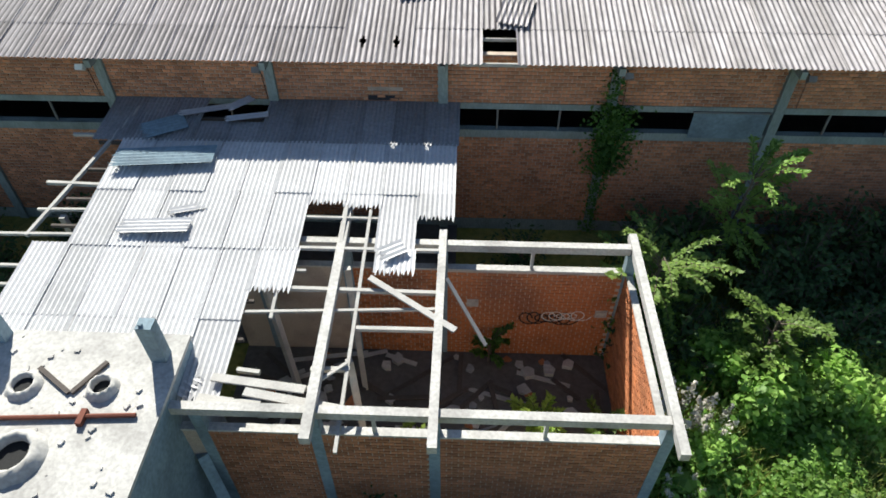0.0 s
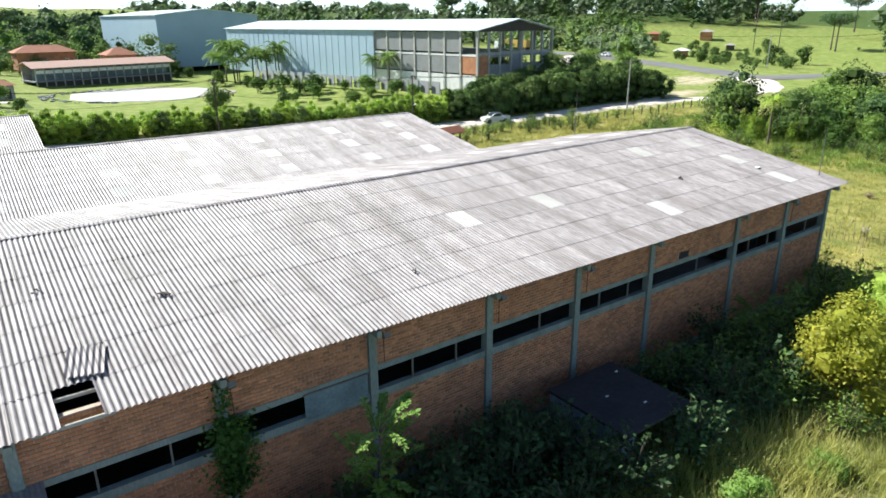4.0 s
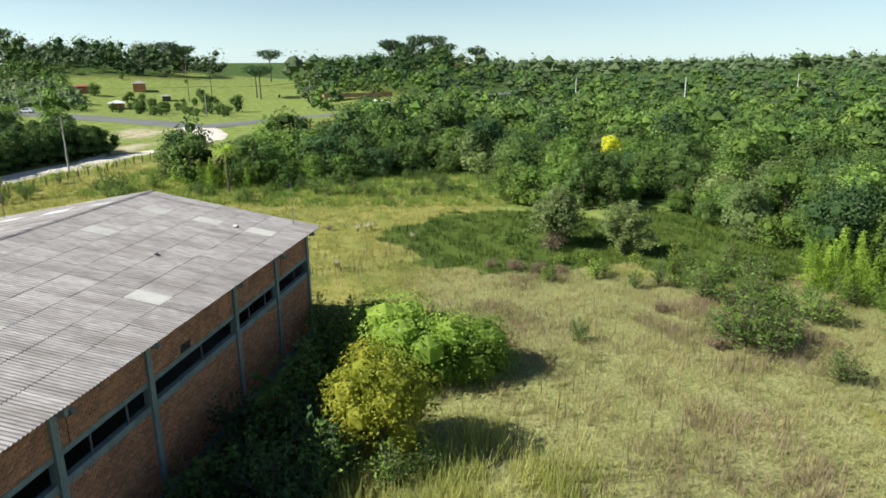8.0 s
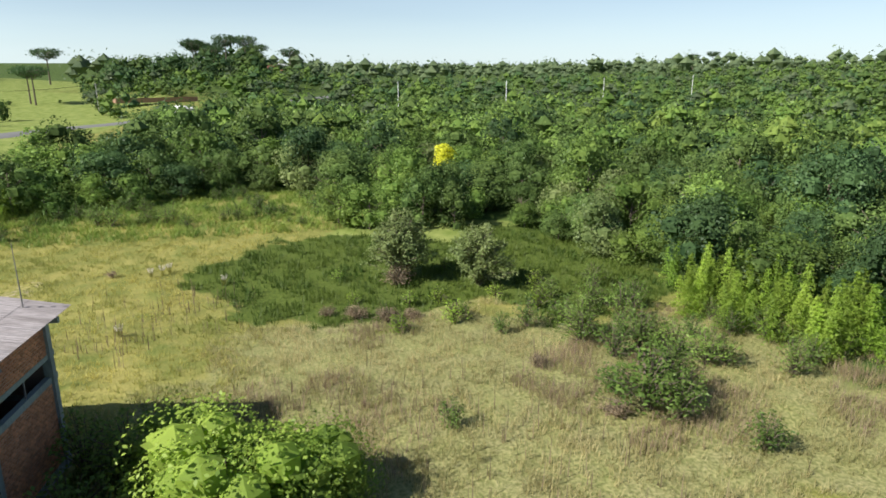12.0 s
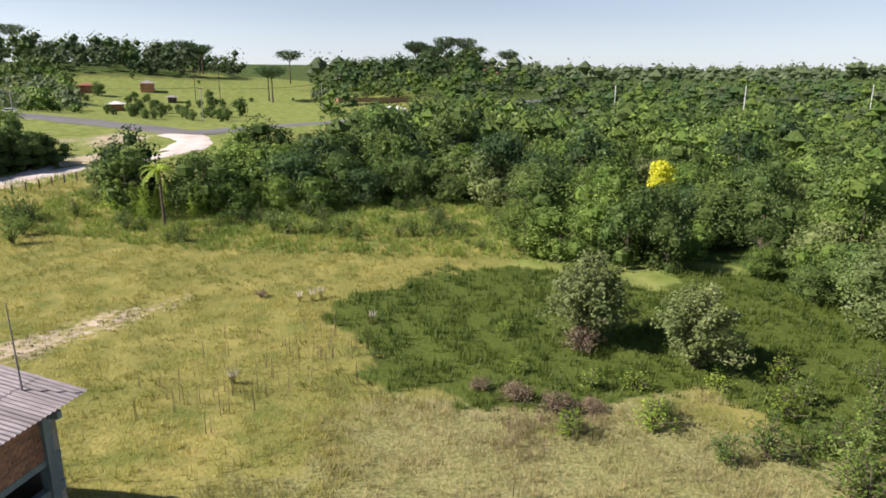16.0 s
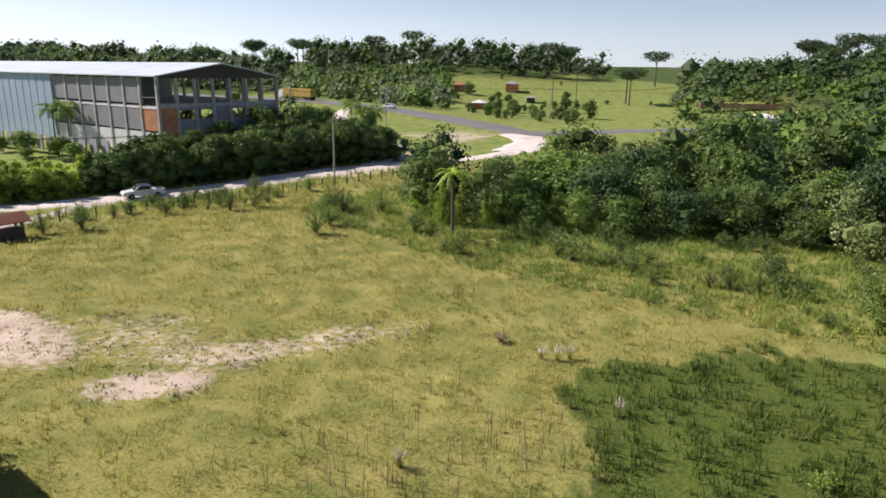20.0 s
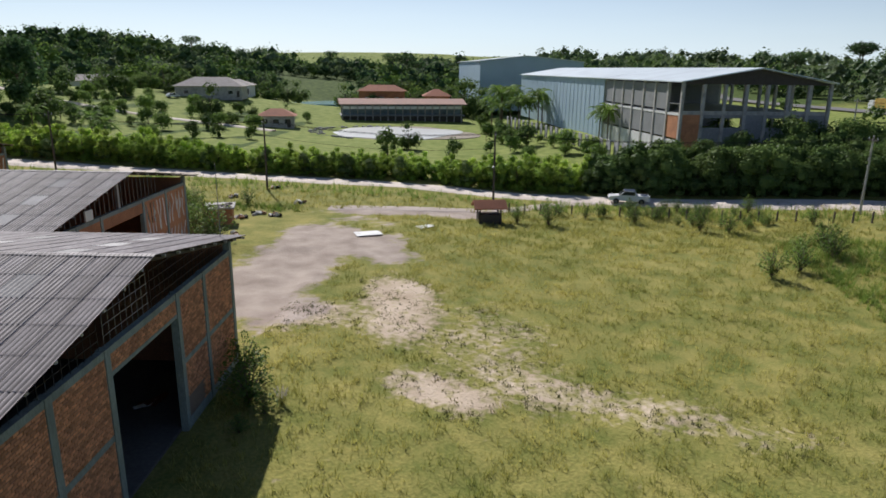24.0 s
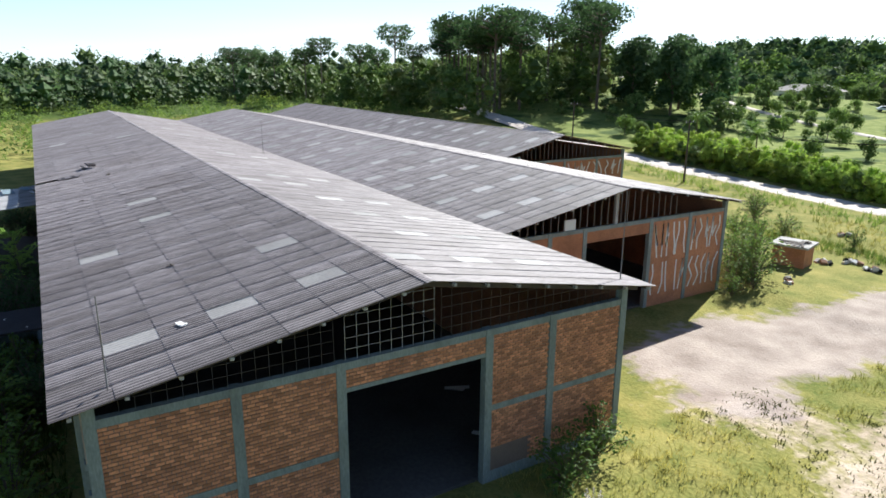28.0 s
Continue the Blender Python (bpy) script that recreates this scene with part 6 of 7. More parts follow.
# bushes near the hall
bright = tree_model("bright_bush", rg, 4.2, 3.3, 7500, 0.17, "leaf_bright", 0.06, -0.04, "large feathery bright green bush beside the hall", "bush", "bright bushes beside the hall", 26, 0.7)
place(bright, [(37.6, 10.2, 1.2), (40.4, 12.2, 0.9), (38.4, 7.2, 0.8), (35.6, 12.0, 0.75)], rg, squash=(0.9, 1))
yellow = tree_model("yellow_bush", rg, 5.4, 2.2, 7500, 0.16, "leaf_yellow", 0.08, -0.02, "yellow-leaved round bush in the grass", "bush", "", 24, 0.7)
place(yellow, [(29.4, 10.3, 1.1)], rg, squash=(1, 1))
shade = bush_model("green_bush", rg, 3.0, 1.9, 44, 20, 0.24, "leaf_mid", "green leafy bush in the tall grass", "bush", "green bushes")
place(shade, [(44, -9, 1.3), (46, -8.2, 0.7), (43.5, 1, 0.5), (40, -13, 0.7), (49, -16, 0.7), (33.5, 15.4, 1.1), (37, 15.8, 1.0), (29, 15, 1.0), (25.5, 14.5, 0.9), (41, 15, 1.1), (41.5, 17, 0.9), (27.4, 11.5, 0.8), (27.2, 9.4, 0.6), (28.4, 8.2, 0.5), (27, 12.4, 0.9), (24, 16, 0.9), (60, -2, 0.4), (57, -6, 0.7), (55, -9, 0.8), (52, -12, 0.9), (30.5, 64.5, 1.2), (32.5, 62.5, 0.8), (33.5, 60.5, 0.6), (29, 67, 1.0), (31.6, 66.0, 1.3), (33.3, 63.4, 0.9), (28.4, 70.4, 1.0), (27.5, 70, 1.1), (26, 74.5, 1.0), (22, 77, 0.9), (24, 82, 1.0), (30, 84, 0.7), (18, 86, 1.1), (12, 84, 1.0), (14, 92, 0.8), (44.0, 36.8, 0.8), (45.0, 34.2, 0.9), (46, 33.2, 0.4), (45.3, 31.5, 0.35), (66, 78.5, 0.9), (62.5, 79.5, 0.7), (64, 15, 0.25)] +
      [(x, y, rg.uniform(0.4, 1.0)) for x, y in scatter(70, 82, 97, 38, 80, lambda x, y: True, 3.2)[:22]] + [(x, y, rg.uniform(0.2, 0.9)) for x, y in scatter(400, 90, 112, 10, 44, lambda x, y: not in_forest(x - 2, y), 1.9)[:46]] + [(x, y, rg.uniform(0.2, 0.75)) for x, y in scatter(260, 62, 92, 72, 88, lambda x, y: road_clear(x, y, 4.5) and not road_clear(x, y, 13), 1.7)[:34]] + [(45.4, -10.6, 1.0), (42.8, -10.2, 0.8), (44.6, -11.6, 0.7), (56, -4, 0.5), (58, -9, 0.7), (61, -12, 0.8), (63.5, -9.5, 0.6), (57.5, -13, 0.9), (54.5, -12, 0.6), (66, -14, 0.7), (60, -15, 0.8)] + [(x, y, rg.uniform(0.5, 1.0)) for x, y in scatter(90, 46, 60, -22, -8, lambda x, y: x - y > 60, 2.6)[:14]], rg)
dense = tree_model("undergrowth_bush", rg, 2.3, 1.55, 2300, 0.18, "leaf_lush", 0.04, -0.05, "dense bright green undergrowth beside the ruined room", "bush", "undergrowth beside the ruined room", 22, 0.6, 0.4)
place(dense, [(x, y, rg.uniform(0.4, 1.0) * (0.85 if y > 8.8 else 1.0)) for x, y in scatter(500, 5.6, 17.5, 4.5, 12.2, lambda x, y: x > 5.4 and y < 13 - 0.1 * x, 1.15)[:72]] + [(x, y, rg.uniform(0.5, 0.8)) for x, y in scatter(200, 17, 27, 5.5, 10.5, lambda x, y: True, 2.6)[:5]], rg, squash=(0.6, 1.0))
big_leaf = tree_model("leafy_shrub", rg, 2.6, 1.3, 1500, 0.24, "leaf_lush", 0.04, 0.0, "tall leafy green shrub beside the ruined room", "bush", "undergrowth beside the ruined room", 18, 0.5, 0.7)
place(big_leaf, [(8.2, 10.4, 1.0), (9.6, 9.8, 0.85), (7.2, 11.4, 0.9), (10.6, 10.6, 0.9), (6.6, 8.4, 0.75), (8.6, 7.6, 0.7), (11.8, 9.6, 0.8), (6.2, 12.4, 0.8)], rg)
# the darker leaf colour here deepens the shadow of the hall
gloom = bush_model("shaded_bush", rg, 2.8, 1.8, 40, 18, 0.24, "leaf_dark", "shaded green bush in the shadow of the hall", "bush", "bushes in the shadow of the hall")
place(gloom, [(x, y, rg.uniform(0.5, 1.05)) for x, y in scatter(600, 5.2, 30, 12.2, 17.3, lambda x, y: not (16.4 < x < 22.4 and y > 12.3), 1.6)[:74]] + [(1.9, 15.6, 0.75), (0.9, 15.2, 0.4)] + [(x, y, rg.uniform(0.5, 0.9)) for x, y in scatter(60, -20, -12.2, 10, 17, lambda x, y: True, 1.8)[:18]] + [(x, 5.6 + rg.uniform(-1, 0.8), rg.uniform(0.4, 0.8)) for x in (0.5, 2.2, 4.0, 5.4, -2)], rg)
greyb = bush_model("grey_bush", rg, 4.4, 2.5, 130, 90, 0.2, "leaf_grey", "grey-green rounded bush on the wet grass", "bush", "grey bushes")
place(greyb, [(69.5, 2.0, 1.25), (67.0, -4.3, 1.15)], rg, squash=(0.95, 1.05))
brownb = bush_model("withered_bush", rg, 1.7, 1.6, 60, 22, 0.17, "leaf_brown", "withered brown bush in the grass", "bush", "withered bushes")
place(brownb, [(68.0, 2.4, 0.95), (60.2, 5.8, 0.7), (59.3, 3.6, 0.75), (61.0, 7.8, 0.5), (59.8, 1.8, 0.5), (50, -5, 0.5), (43.6, -7.4, 0.6), (73, 27, 0.4)], rg)
palebush = bush_model("pale_bush", rg, 1.4, 0.9, 30, 16, 0.17, "leaf_bamboo", "small pale green bush on the wet grass", "bush", "small pale bushes")
place(palebush, [(63, -0.6, 1.0), (62.6, 1.8, 0.8), (64, -5.2, 0.9), (58.5, -1.2, 1.2), (57, 2.8, 1.1), (66, -9, 1.0), (70, 7.5, 0.7), (64, 6, 0.7), (61, -8, 1.2), (72, -2, 0.8)], rg)
clump = tree_model("clump_tree", rg, 6.0, 3.4, 2600, 0.26, "leaf_light", 0.12, -0.02, "light green clump of trees at the edge of the wood", "tree", "clump at the wood's edge")
place(clump, [(88, 4.5, 1.0), (90, 8, 0.85), (92, 0, 1.0)], rg)
clump2 = tree_model("clump_tree", rg, 6.6, 3.0, 1900, 0.28, "leaf_forest", 0.12, -0.02, "dark clump of trees at the edge of the wood", "tree", "clump at the wood's edge")
place(clump2, [(88, -1.5, 1.0), (87, -5, 0.8), (91, -4, 1.1), (104, 104, 1.3), (109, 106, 1.2), (114, 105, 1.35), (119, 108, 1.15), (98, 106, 0.9), (124, 110, 1.1)], rg)
ytree = tree_model("yellow_tree", rg, 7.5, 2.0, 1500, 0.33, "leaf_yellow_bright", 0.12, 0.25, "yellow-flowering tree standing out of the wood", "tree", "", 20)
place(ytree, [(113.0, -6.8, 0.95)], rg)


def bamboo(rg):
    """A pointed clump: one tall culm with tiers of drooping leafy sprays round it, and two lesser ones beside it."""
    t = thing("bamboo_clump", label="tall feathery yellow-green bamboo clump", category="bamboo", group="bamboo clumps")
    for cx, cy, h in ((0, 0, 5.4), (0.8, 0.4, 4.3), (-0.5, 0.8, 4.0)):
        top = np.array([cx * 1.5, cy * 1.5, h])
        part("culm", Shape().tube((cx, cy, -0.1), tuple(top), 0.035, 0.012, 5), "leaf_bamboo", t)
        pts, face = [], []
        for z in np.arange(0.5, h, 0.34):
            for i in range(7):
                a, ln = rg.uniform(0, 6.28), (0.25 + 1.15 * (1 - z / h)) * rg.uniform(0.7, 1.15)
                u = rg.uniform(0.1, 1, 9)[:, None]
                d = np.array([math.cos(a), math.sin(a), 0])
                pts.append(np.array([cx, cy, 0]) * (1 + 0.5 * z / h) + np.array([0, 0, z]) + d * ln * u + np.array([0, 0, 0.3]) * np.sin(u * 2.6) - np.array([0, 0, 0.4]) * u * u + rg.normal(0, 0.05, (9, 3)))
                face.append(np.repeat((0.5 * d + np.array([0, 0.1, 0.7]))[None], 9, 0))
        part("foliage", quads_mesh("foliage", leaf_quads(np.concatenate(pts), 0.26, rg, aspect=0.26, facing=np.concatenate(face)), "leaf_bamboo"), "leaf_bamboo", t)
    return t


bam = bamboo(rg)
place(bam, [(x, y, rg.uniform(0.65, 0.95)) for x, y in scatter(900, 40, 67, -38, -15, lambda x, y: 0 < ((x - 58) * 8 - (y + 17) * 13.5) / 15.7 < 8.5 and y < -16.4 - (x - 55) * 0.34, 2.1)[:40]] + [(94.5, 52, 0.9), (95.5, 50, 0.8), (95, 54, 0.9), (97, 47, 0.8), (96.5, 57, 0.8), (98, 60, 0.9)], rg)


def leafy_sapling(name, rg, height, spread, fronds, mat, label, lean=(0, 0)):
    """A thin tree with bent branches that bear paired leaflets."""
    t = thing(name, label=label, category="tree")
    tr, q = Shape(), []
    tr.tube((0, 0, -0.2), (lean[0], lean[1], height * 0.75), 0.07, 0.03, 7)
    for i in range(fronds):
        f = rg.uniform(0.3, 1.0)
        a = i * 2.4 + rg.uniform(-0.4, 0.4)
        p = np.array([lean[0] * f, lean[1] * f, height * 0.75 * f])
        d = np.array([math.cos(a), math.sin(a), rg.uniform(0.3, 1.7)])
        L = spread * rg.uniform(0.6, 1.1)
        pts = [p + d * L * u + np.array([0, 0, -0.55 * L * u * u]) for u in np.linspace(0, 1, 5)]
        for u, v in zip(pts, pts[1:]):
            tr.tube(tuple(u), tuple(v), 0.02, 0.012, 4, False)
        for u in np.linspace(0.2, 1.05, 24):
            c = p + d * L * u + np.array([0, 0, -0.55 * L * u * u])
            for sg in (-1, 1, 0.3):
                s = np.array([-d[1], d[0], 0]) * sg * 0.14 + d * 0.08 + rg.normal(0, 0.04, 3)
                w = np.cross(s, [0, 0, 1.0]) * 0.24 + rg.normal(0, 0.014, 3)
                q.append([c, c + s * 0.5 + w, c + s + np.array([0, 0, -0.06]), c + s * 0.5 - w])
    part("trunk", tr, "bark", t)
    part("leaves", quads_mesh("leaves", np.array(q), mat), mat, t)
    return t


place(leafy_sapling("sapling_tree", rg, 5.6, 1.7, 46, "leaf_lush", "leggy tree with paired light green leaves beside the room", (-0.4, -0.4)), [(5.6, 13.6, 1.0)], rg)
place(leafy_sapling("sapling_tree", rg, 6.0, 1.3, 40, "leaf_lush", "leggy tree with light green leaves in front of the brick wall", (0.2, -0.5)), [(8.6, 16.2, 1.0)], rg)
place(leafy_sapling("sapling_tree", rg, 4.6, 1.2, 34, "leaf_mid", "leafy young tree growing beside the hall wall", (0.1, -0.3)), [(30.2, 15.6, 1.0)], rg)
place(leafy_sapling("sapling_tree", rg, 4.4, 1.2, 34, "leaf_mid", "leafy young tree growing out of the undergrowth", (0.3, 0.1)), [(8.6, 11.2, 1.0)], rg)
place(leafy_sapling("room_sapling", rg, 1.6, 0.7, 12, "leaf_bright", "young plant growing on the room floor"), [(2.2, 9.6, 1.0)], rg)
place(leafy_sapling("room_sapling", rg, 1.2, 0.6, 10, "leaf_bright", "young plant growing on the room floor"), [(-1.4, 8.6, 1.0)], rg)
place(leafy_sapling("room_sapling", rg, 1.3, 0.6, 10, "leaf_mid", "young plant growing in the room corner"), [(4.0, 9.4, 1.0)], rg)
place(leafy_sapling("room_sapling", rg, 1.5, 0.7, 12, "leaf_shade", "creeper growing at the foot of the brick wall"), [(0.9, 12.0, 0.8)], rg)
ivy = thing("ivy", label="dark climbing plant hanging on a concrete column", category="climber")
p = np.concatenate([np.stack([rg.normal(4.75, 0.34, 1500), rg.uniform(17.6, 18.1, 1500), rg.uniform(2.2, 4.7, 1500)], 1), np.stack([rg.normal(4.6, 0.16, 700), rg.uniform(17.75, 18.1, 700), rg.uniform(-0.6, 5.9, 700)], 1)])
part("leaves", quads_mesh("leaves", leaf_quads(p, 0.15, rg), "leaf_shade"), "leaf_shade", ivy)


def plume_grass(rg):
    t = thing("pampas_grass", label="tuft of pampas grass with creamy plumes", category="grass", group="pampas grass")
    part("blades", quads_mesh("blades", blades(np.zeros((1, 3)), 1.5, 0.05, 90, rg, 0.7), "grass_green"), "grass_green", t)
    for i in range(7):
        a = i * 0.9
        b = np.array([math.cos(a) * 0.35, math.sin(a) * 0.35, 1.2])
        d = np.array([math.cos(a) * 0.35, math.sin(a) * 0.35, 1.0])
        f = rg.uniform(0, 1, 90)[:, None]
        pts = b + d * f * 0.95 + rg.normal(0, 0.07, (90, 3)) * np.sin(np.pi * (0.12 + 0.85 * f))
        part("plume", quads_mesh("plume", leaf_quads(pts, 0.11, rg), "plume"), "plume", t)
    return t


pg = plume_grass(rg)
place(pg, [(5.9, 9.6, 1.0), (6.6, 9.3, 0.8), (5.6, 7.6, 0.7), (73.2, 22.8, 0.45), (72.6, 23.6, 0.4), (73.9, 22.4, 0.4), (46.6, 34.2, 0.5), (58.6, 21.5, 0.42), (69.6, 16.8, 0.4)], rg)

# grass in tufts, dense where the path goes by
def cover_at(arr, x, y):
    x, y = np.atleast_1d(x), np.atleast_1d(y)
    i = np.clip(np.searchsorted(gx, x), 0, len(gx) - 1)
    j = np.clip(np.searchsorted(gy, y), 0, len(gy) - 1)
    return arr[j, i], GZ[j, i]


def grass(name, n, box, mask, mat, label, h, w, k, lean=0.5):
    x, y = rg.uniform(box[0], box[1], n), rg.uniform(box[2], box[3], n)
    lump = np.sin(x * 1.1 + 2 * np.sin(y * 0.7)) + np.sin(y * 1.3 + 1.7 * np.sin(x * 0.6))
    z = cover_at(GZ, x, y)[1]
    keep = mask(x, y) & (lump > rg.uniform(-2.4, 1.2, n)) & ~((x > -68) & (x < 43.2) & (y > 17.4) & (y < 80)) & ~((x > -13) & (x < 5) & (y > 7) & (y < 18))
    c = np.stack([x, y, z - 0.03], 1)[keep]
    hh = h * rg.uniform(0.6, 1.25, len(c)).repeat(k)
    tagged(new(name, quads_mesh(name, blades(c, hh, w, k, rg, lean), mat)), label, "grass", kind="stuff")


is_ = lambda arr, lo, hi=9: (lambda x, y: (cover_at(arr, x, y)[0] >= lo) & (cover_at(arr, x, y)[0] <= hi))
bare = np.maximum(soil, yard)
grass("seeding_grass", 15000, (26, 66, -26, 14), lambda x, y: (cover_at(dry, x, y)[0] > 0.35) & (cover_at(wet, x, y)[0] < 0.4) & (np.sin(x * 0.31 + 1.1 * np.sin(y * 0.27)) + np.sin(y * 0.37 + x * 0.11) > 0.15), "grass_seed", "reddish seed heads standing over the dry grass", 0.62, 0.024, 6, 0.5)
grass("dry_grass", 30000, (20, 68, -28, 20), lambda x, y: (cover_at(dry, x, y)[0] > 0.35) & (cover_at(wet, x, y)[0] < 0.4), "grass_dry", "pale dry tall grass of the field", 0.42, 0.026, 6, 0.7)
grass("field_grass", 32000, (40, 96, 12, 84), lambda x, y: (cover_at(bare, x, y)[0] < 0.25) & (cover_at(wet, x, y)[0] < 0.4), "grass_green", "yellow-green tufted grass of the field", 0.3, 0.04, 6, 0.8)
grass("wet_grass", 11000, (54, 92, -26, 22), lambda x, y: cover_at(wet, x, y)[0] > 0.5, "grass_wet", "dark green rank grass in the damp hollow", 0.5, 0.06, 6, 0.6)
grass("tall_grass", 15000, (5, 36, 0, 13), lambda x, y: (y < 13) & (rg.uniform(0, 1, len(x)) < smoothstep(36, 18, x) * smoothstep(-2, 6, y)), "grass_sun", "tall seeding grass below the hall", 0.9, 0.035, 8, 0.7)
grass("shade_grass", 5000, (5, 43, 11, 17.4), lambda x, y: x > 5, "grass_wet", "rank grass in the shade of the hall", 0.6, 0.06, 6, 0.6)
grass("bare_soil_tufts", 17000, (40, 76, 30, 84), lambda x, y: (cover_at(soil, x, y)[0] > 0.22), "grass_tuft", "small dark tufts dotted over bare soil", 0.13, 0.065, 4, 1.2)
grass("edge_grass", 13000, (84, 114, 6, 70), lambda x, y: (x > 84 + 0.12 * np.abs(y - 40)), "grass_rank", "rank green grass along the edge of the wood", 0.55, 0.07, 6, 0.9)
grass("verge_grass", 9000, (-20, 110, 66, 98), lambda x, y: (cover_at(bare, x, y)[0] < 0.25) & (x > 20) & (y < 97 - 0.1 * x), "grass_green", "rank grass along the road verge", 0.5, 0.07, 5, 0.7)
road_y = lambda x: np.interp(x, [p[0] for p in DIRT_ROAD], [p[1] for p in DIRT_ROAD])
grass("roadside_growth", 16000, (-30, 122, 64, 122), lambda x, y: (road_y(x) - y > 3.6) & (road_y(x) - y < 9.5), "grass_rank", "rank weeds along the unpaved road", 0.75, 0.07, 6, 0.7)
grass("hall_weeds", 5000, (5, 41, 62, 84), lambda x, y: (cover_at(bare, x, y)[0] < 0.25) & (x < 37), "grass_rank", "rank weeds behind the middle hall", 0.5, 0.06, 6, 0.8)
st = thing("dry_stalks", label="brown dead stalks standing in the grass", category="stalks", kind="stuff")
c = np.array([(x, y, ground_z(x, y)) for x, y in [(64 + rg.normal(0, 2.5), 19 + rg.normal(0, 2.5)) for i in range(60)] + [(57 + rg.normal(0, 2), 22 + rg.normal(0, 2)) for i in range(40)] + [(40 + rg.normal(0, 7), -1 + rg.normal(0, 5)) for i in range(160)]])
part("stalks", quads_mesh("stalks", blades(c, 1.1, 0.05, 2, rg, 0.12), "leaf_brown"), "leaf_brown", st)

# ---- beyond the road ----
def oriented(name, x, y, z, rz, label, category, group=""):
    return thing(name, (x, y, z), rz, label, category, group)


G = 4.2
fb = oriented("open_frame_building", 91, 112, G, 7, "unfinished concrete-frame shed under a pale metal roof", "building")
W, L, EH, RH = 25.0, 35.0, 9.6, 11.8
part("roof", Shape().prism([(-0.7, EH), (W / 2, RH), (W + 0.7, EH), (W + 0.7, EH + 0.18), (W / 2, RH + 0.2), (-0.7, EH + 0.18)], "y", -0.8, L), "pale_metal", fb, "pale metal roof")
part("gable_truss", Shape().prism([(0, EH - 0.25), (W, EH - 0.25), (W, EH - 0.02), (W / 2, RH - 0.03), (0, EH - 0.02)], "y", 0.0, 0.15), "dark_timber", fb, "dark shaded roof truss")
for i in range(8):
    part("column", Shape().box(-0.2, L * i / 7 - 0.25, -3, 0.25, L * i / 7 + 0.25, EH), "concrete", fb)
    part("column", Shape().box(W - 0.25, L * i / 7 - 0.25, -3, W + 0.2, L * i / 7 + 0.25, EH), "concrete", fb)
for i in range(1, 7):
    part("column", Shape().box(W * i / 7 - 0.25, -0.1, -3, W * i / 7 + 0.25, 0.35, EH - 0.26), "concrete", fb)
for i in range(7):
    y0, y1 = L * i / 7 + 0.25, L * (i + 1) / 7 - 0.25
    part("wall_panel", Shape().box(-0.05, y0, 5.2 if i else 6.2, 0.1, y1, EH - 0.3 if i else 6.3), "concrete_grey", fb, "grey block panel")
    part("wall_panel", Shape().box(-0.05, y0, 0.8, 0.1, y1, 4.4), "concrete_grey" if i else "brick", fb, "grey block panel" if i else "orange brick panel")
    part("sill_band", Shape().box(-0.12, y0, 4.4, 0.14, y1, 4.75), "white", fb)
    part("wall_panel", Shape().box(-0.05, y0, -3, 0.1, y1, 0.5), "white", fb, "whitewashed base panel")
part("beam", Shape().box(0, 0.02, 4.6, W, 0.4, 5.2), "concrete", fb)
for i in range(7):
    x0, x1 = W * i / 7 + 0.25, W * (i + 1) / 7 - 0.25
    pn = part("wall_panel", Shape().box(x0, 0.1, -3, x1, 0.22, 4.6 if i % 3 == 0 else 2.6), "concrete_grey" if i else "brick", fb)
    if i % 3:
        part("wall_panel", Shape().box(x0, 0.1, 4.1, x1, 0.22, 4.6), "concrete_grey", fb)
part("back_wall", Shape().box(0, L - 0.2, -3, W, L, EH), "concrete_grey", fb)
part("floor_slab", Shape().box(0.2, 0.4, 4.65, W - 0.2, L - 0.3, 4.85), "concrete", fb)
bw = oriented("blue_warehouse", 91 - 35 * math.sin(radians(7)), 112 + 35 * math.cos(radians(7)), G, 7, "long pale blue metal-clad warehouse", "building")
L2 = 78
part("wall", Shape().box(-0.3, 0.05, -3, 0, L2, EH), "blue_metal", bw, "pale blue metal cladding")
part("wall", Shape().box(0.01, 0.05, -3, W, 0.35, EH).box(W, 0.05, -3, W + 0.3, L2, EH), "blue_metal", bw)
part("roof", Shape().prism([(-0.8, EH), (W / 2, RH), (W + 0.8, EH), (W + 0.8, EH + 0.2), (W / 2, RH + 0.2), (-0.8, EH + 0.2)], "y", 0.02, L2 + 0.5), "pale_metal", bw, "pale metal roof")
for i in range(26):
    part("rib", Shape().box(-0.36, L2 * i / 26, -3, -0.3, L2 * i / 26 + 0.2, EH - 0.05), "blue_metal", bw)
b2 = oriented("blue_warehouse", 65, 262, G, 7, "tall pale blue metal-clad warehouse with a shallow gable", "building")
part("wall", Shape().prism([(0, -4), (40, -4), (40, 14.3), (18, 16.2), (0, 14.2)], "y", 0, 60), "blue_metal", b2, "pale blue metal cladding")
part("roof", Shape().prism([(-0.5, 14.2), (18, 16.25), (40.5, 14.3), (40.5, 14.5), (18, 16.5), (-0.5, 14.4)], "y", -0.5, 60.5), "pale_metal", b2)
part("door", Shape().box(26, -0.12, -2, 32, -0.02, 4), "concrete_blue", b2)
wf = thing("site_wall", label="low grey block wall along the warehouse lot", category="wall")
for i in range(22):
    part("panel", Shape().box(84 - 1.4 * i / 2, 116 + 3.0 * i, 1, 84.2 - 1.4 * i / 2, 118.99 + 3.0 * i, 3.6), "concrete_grey", wf)

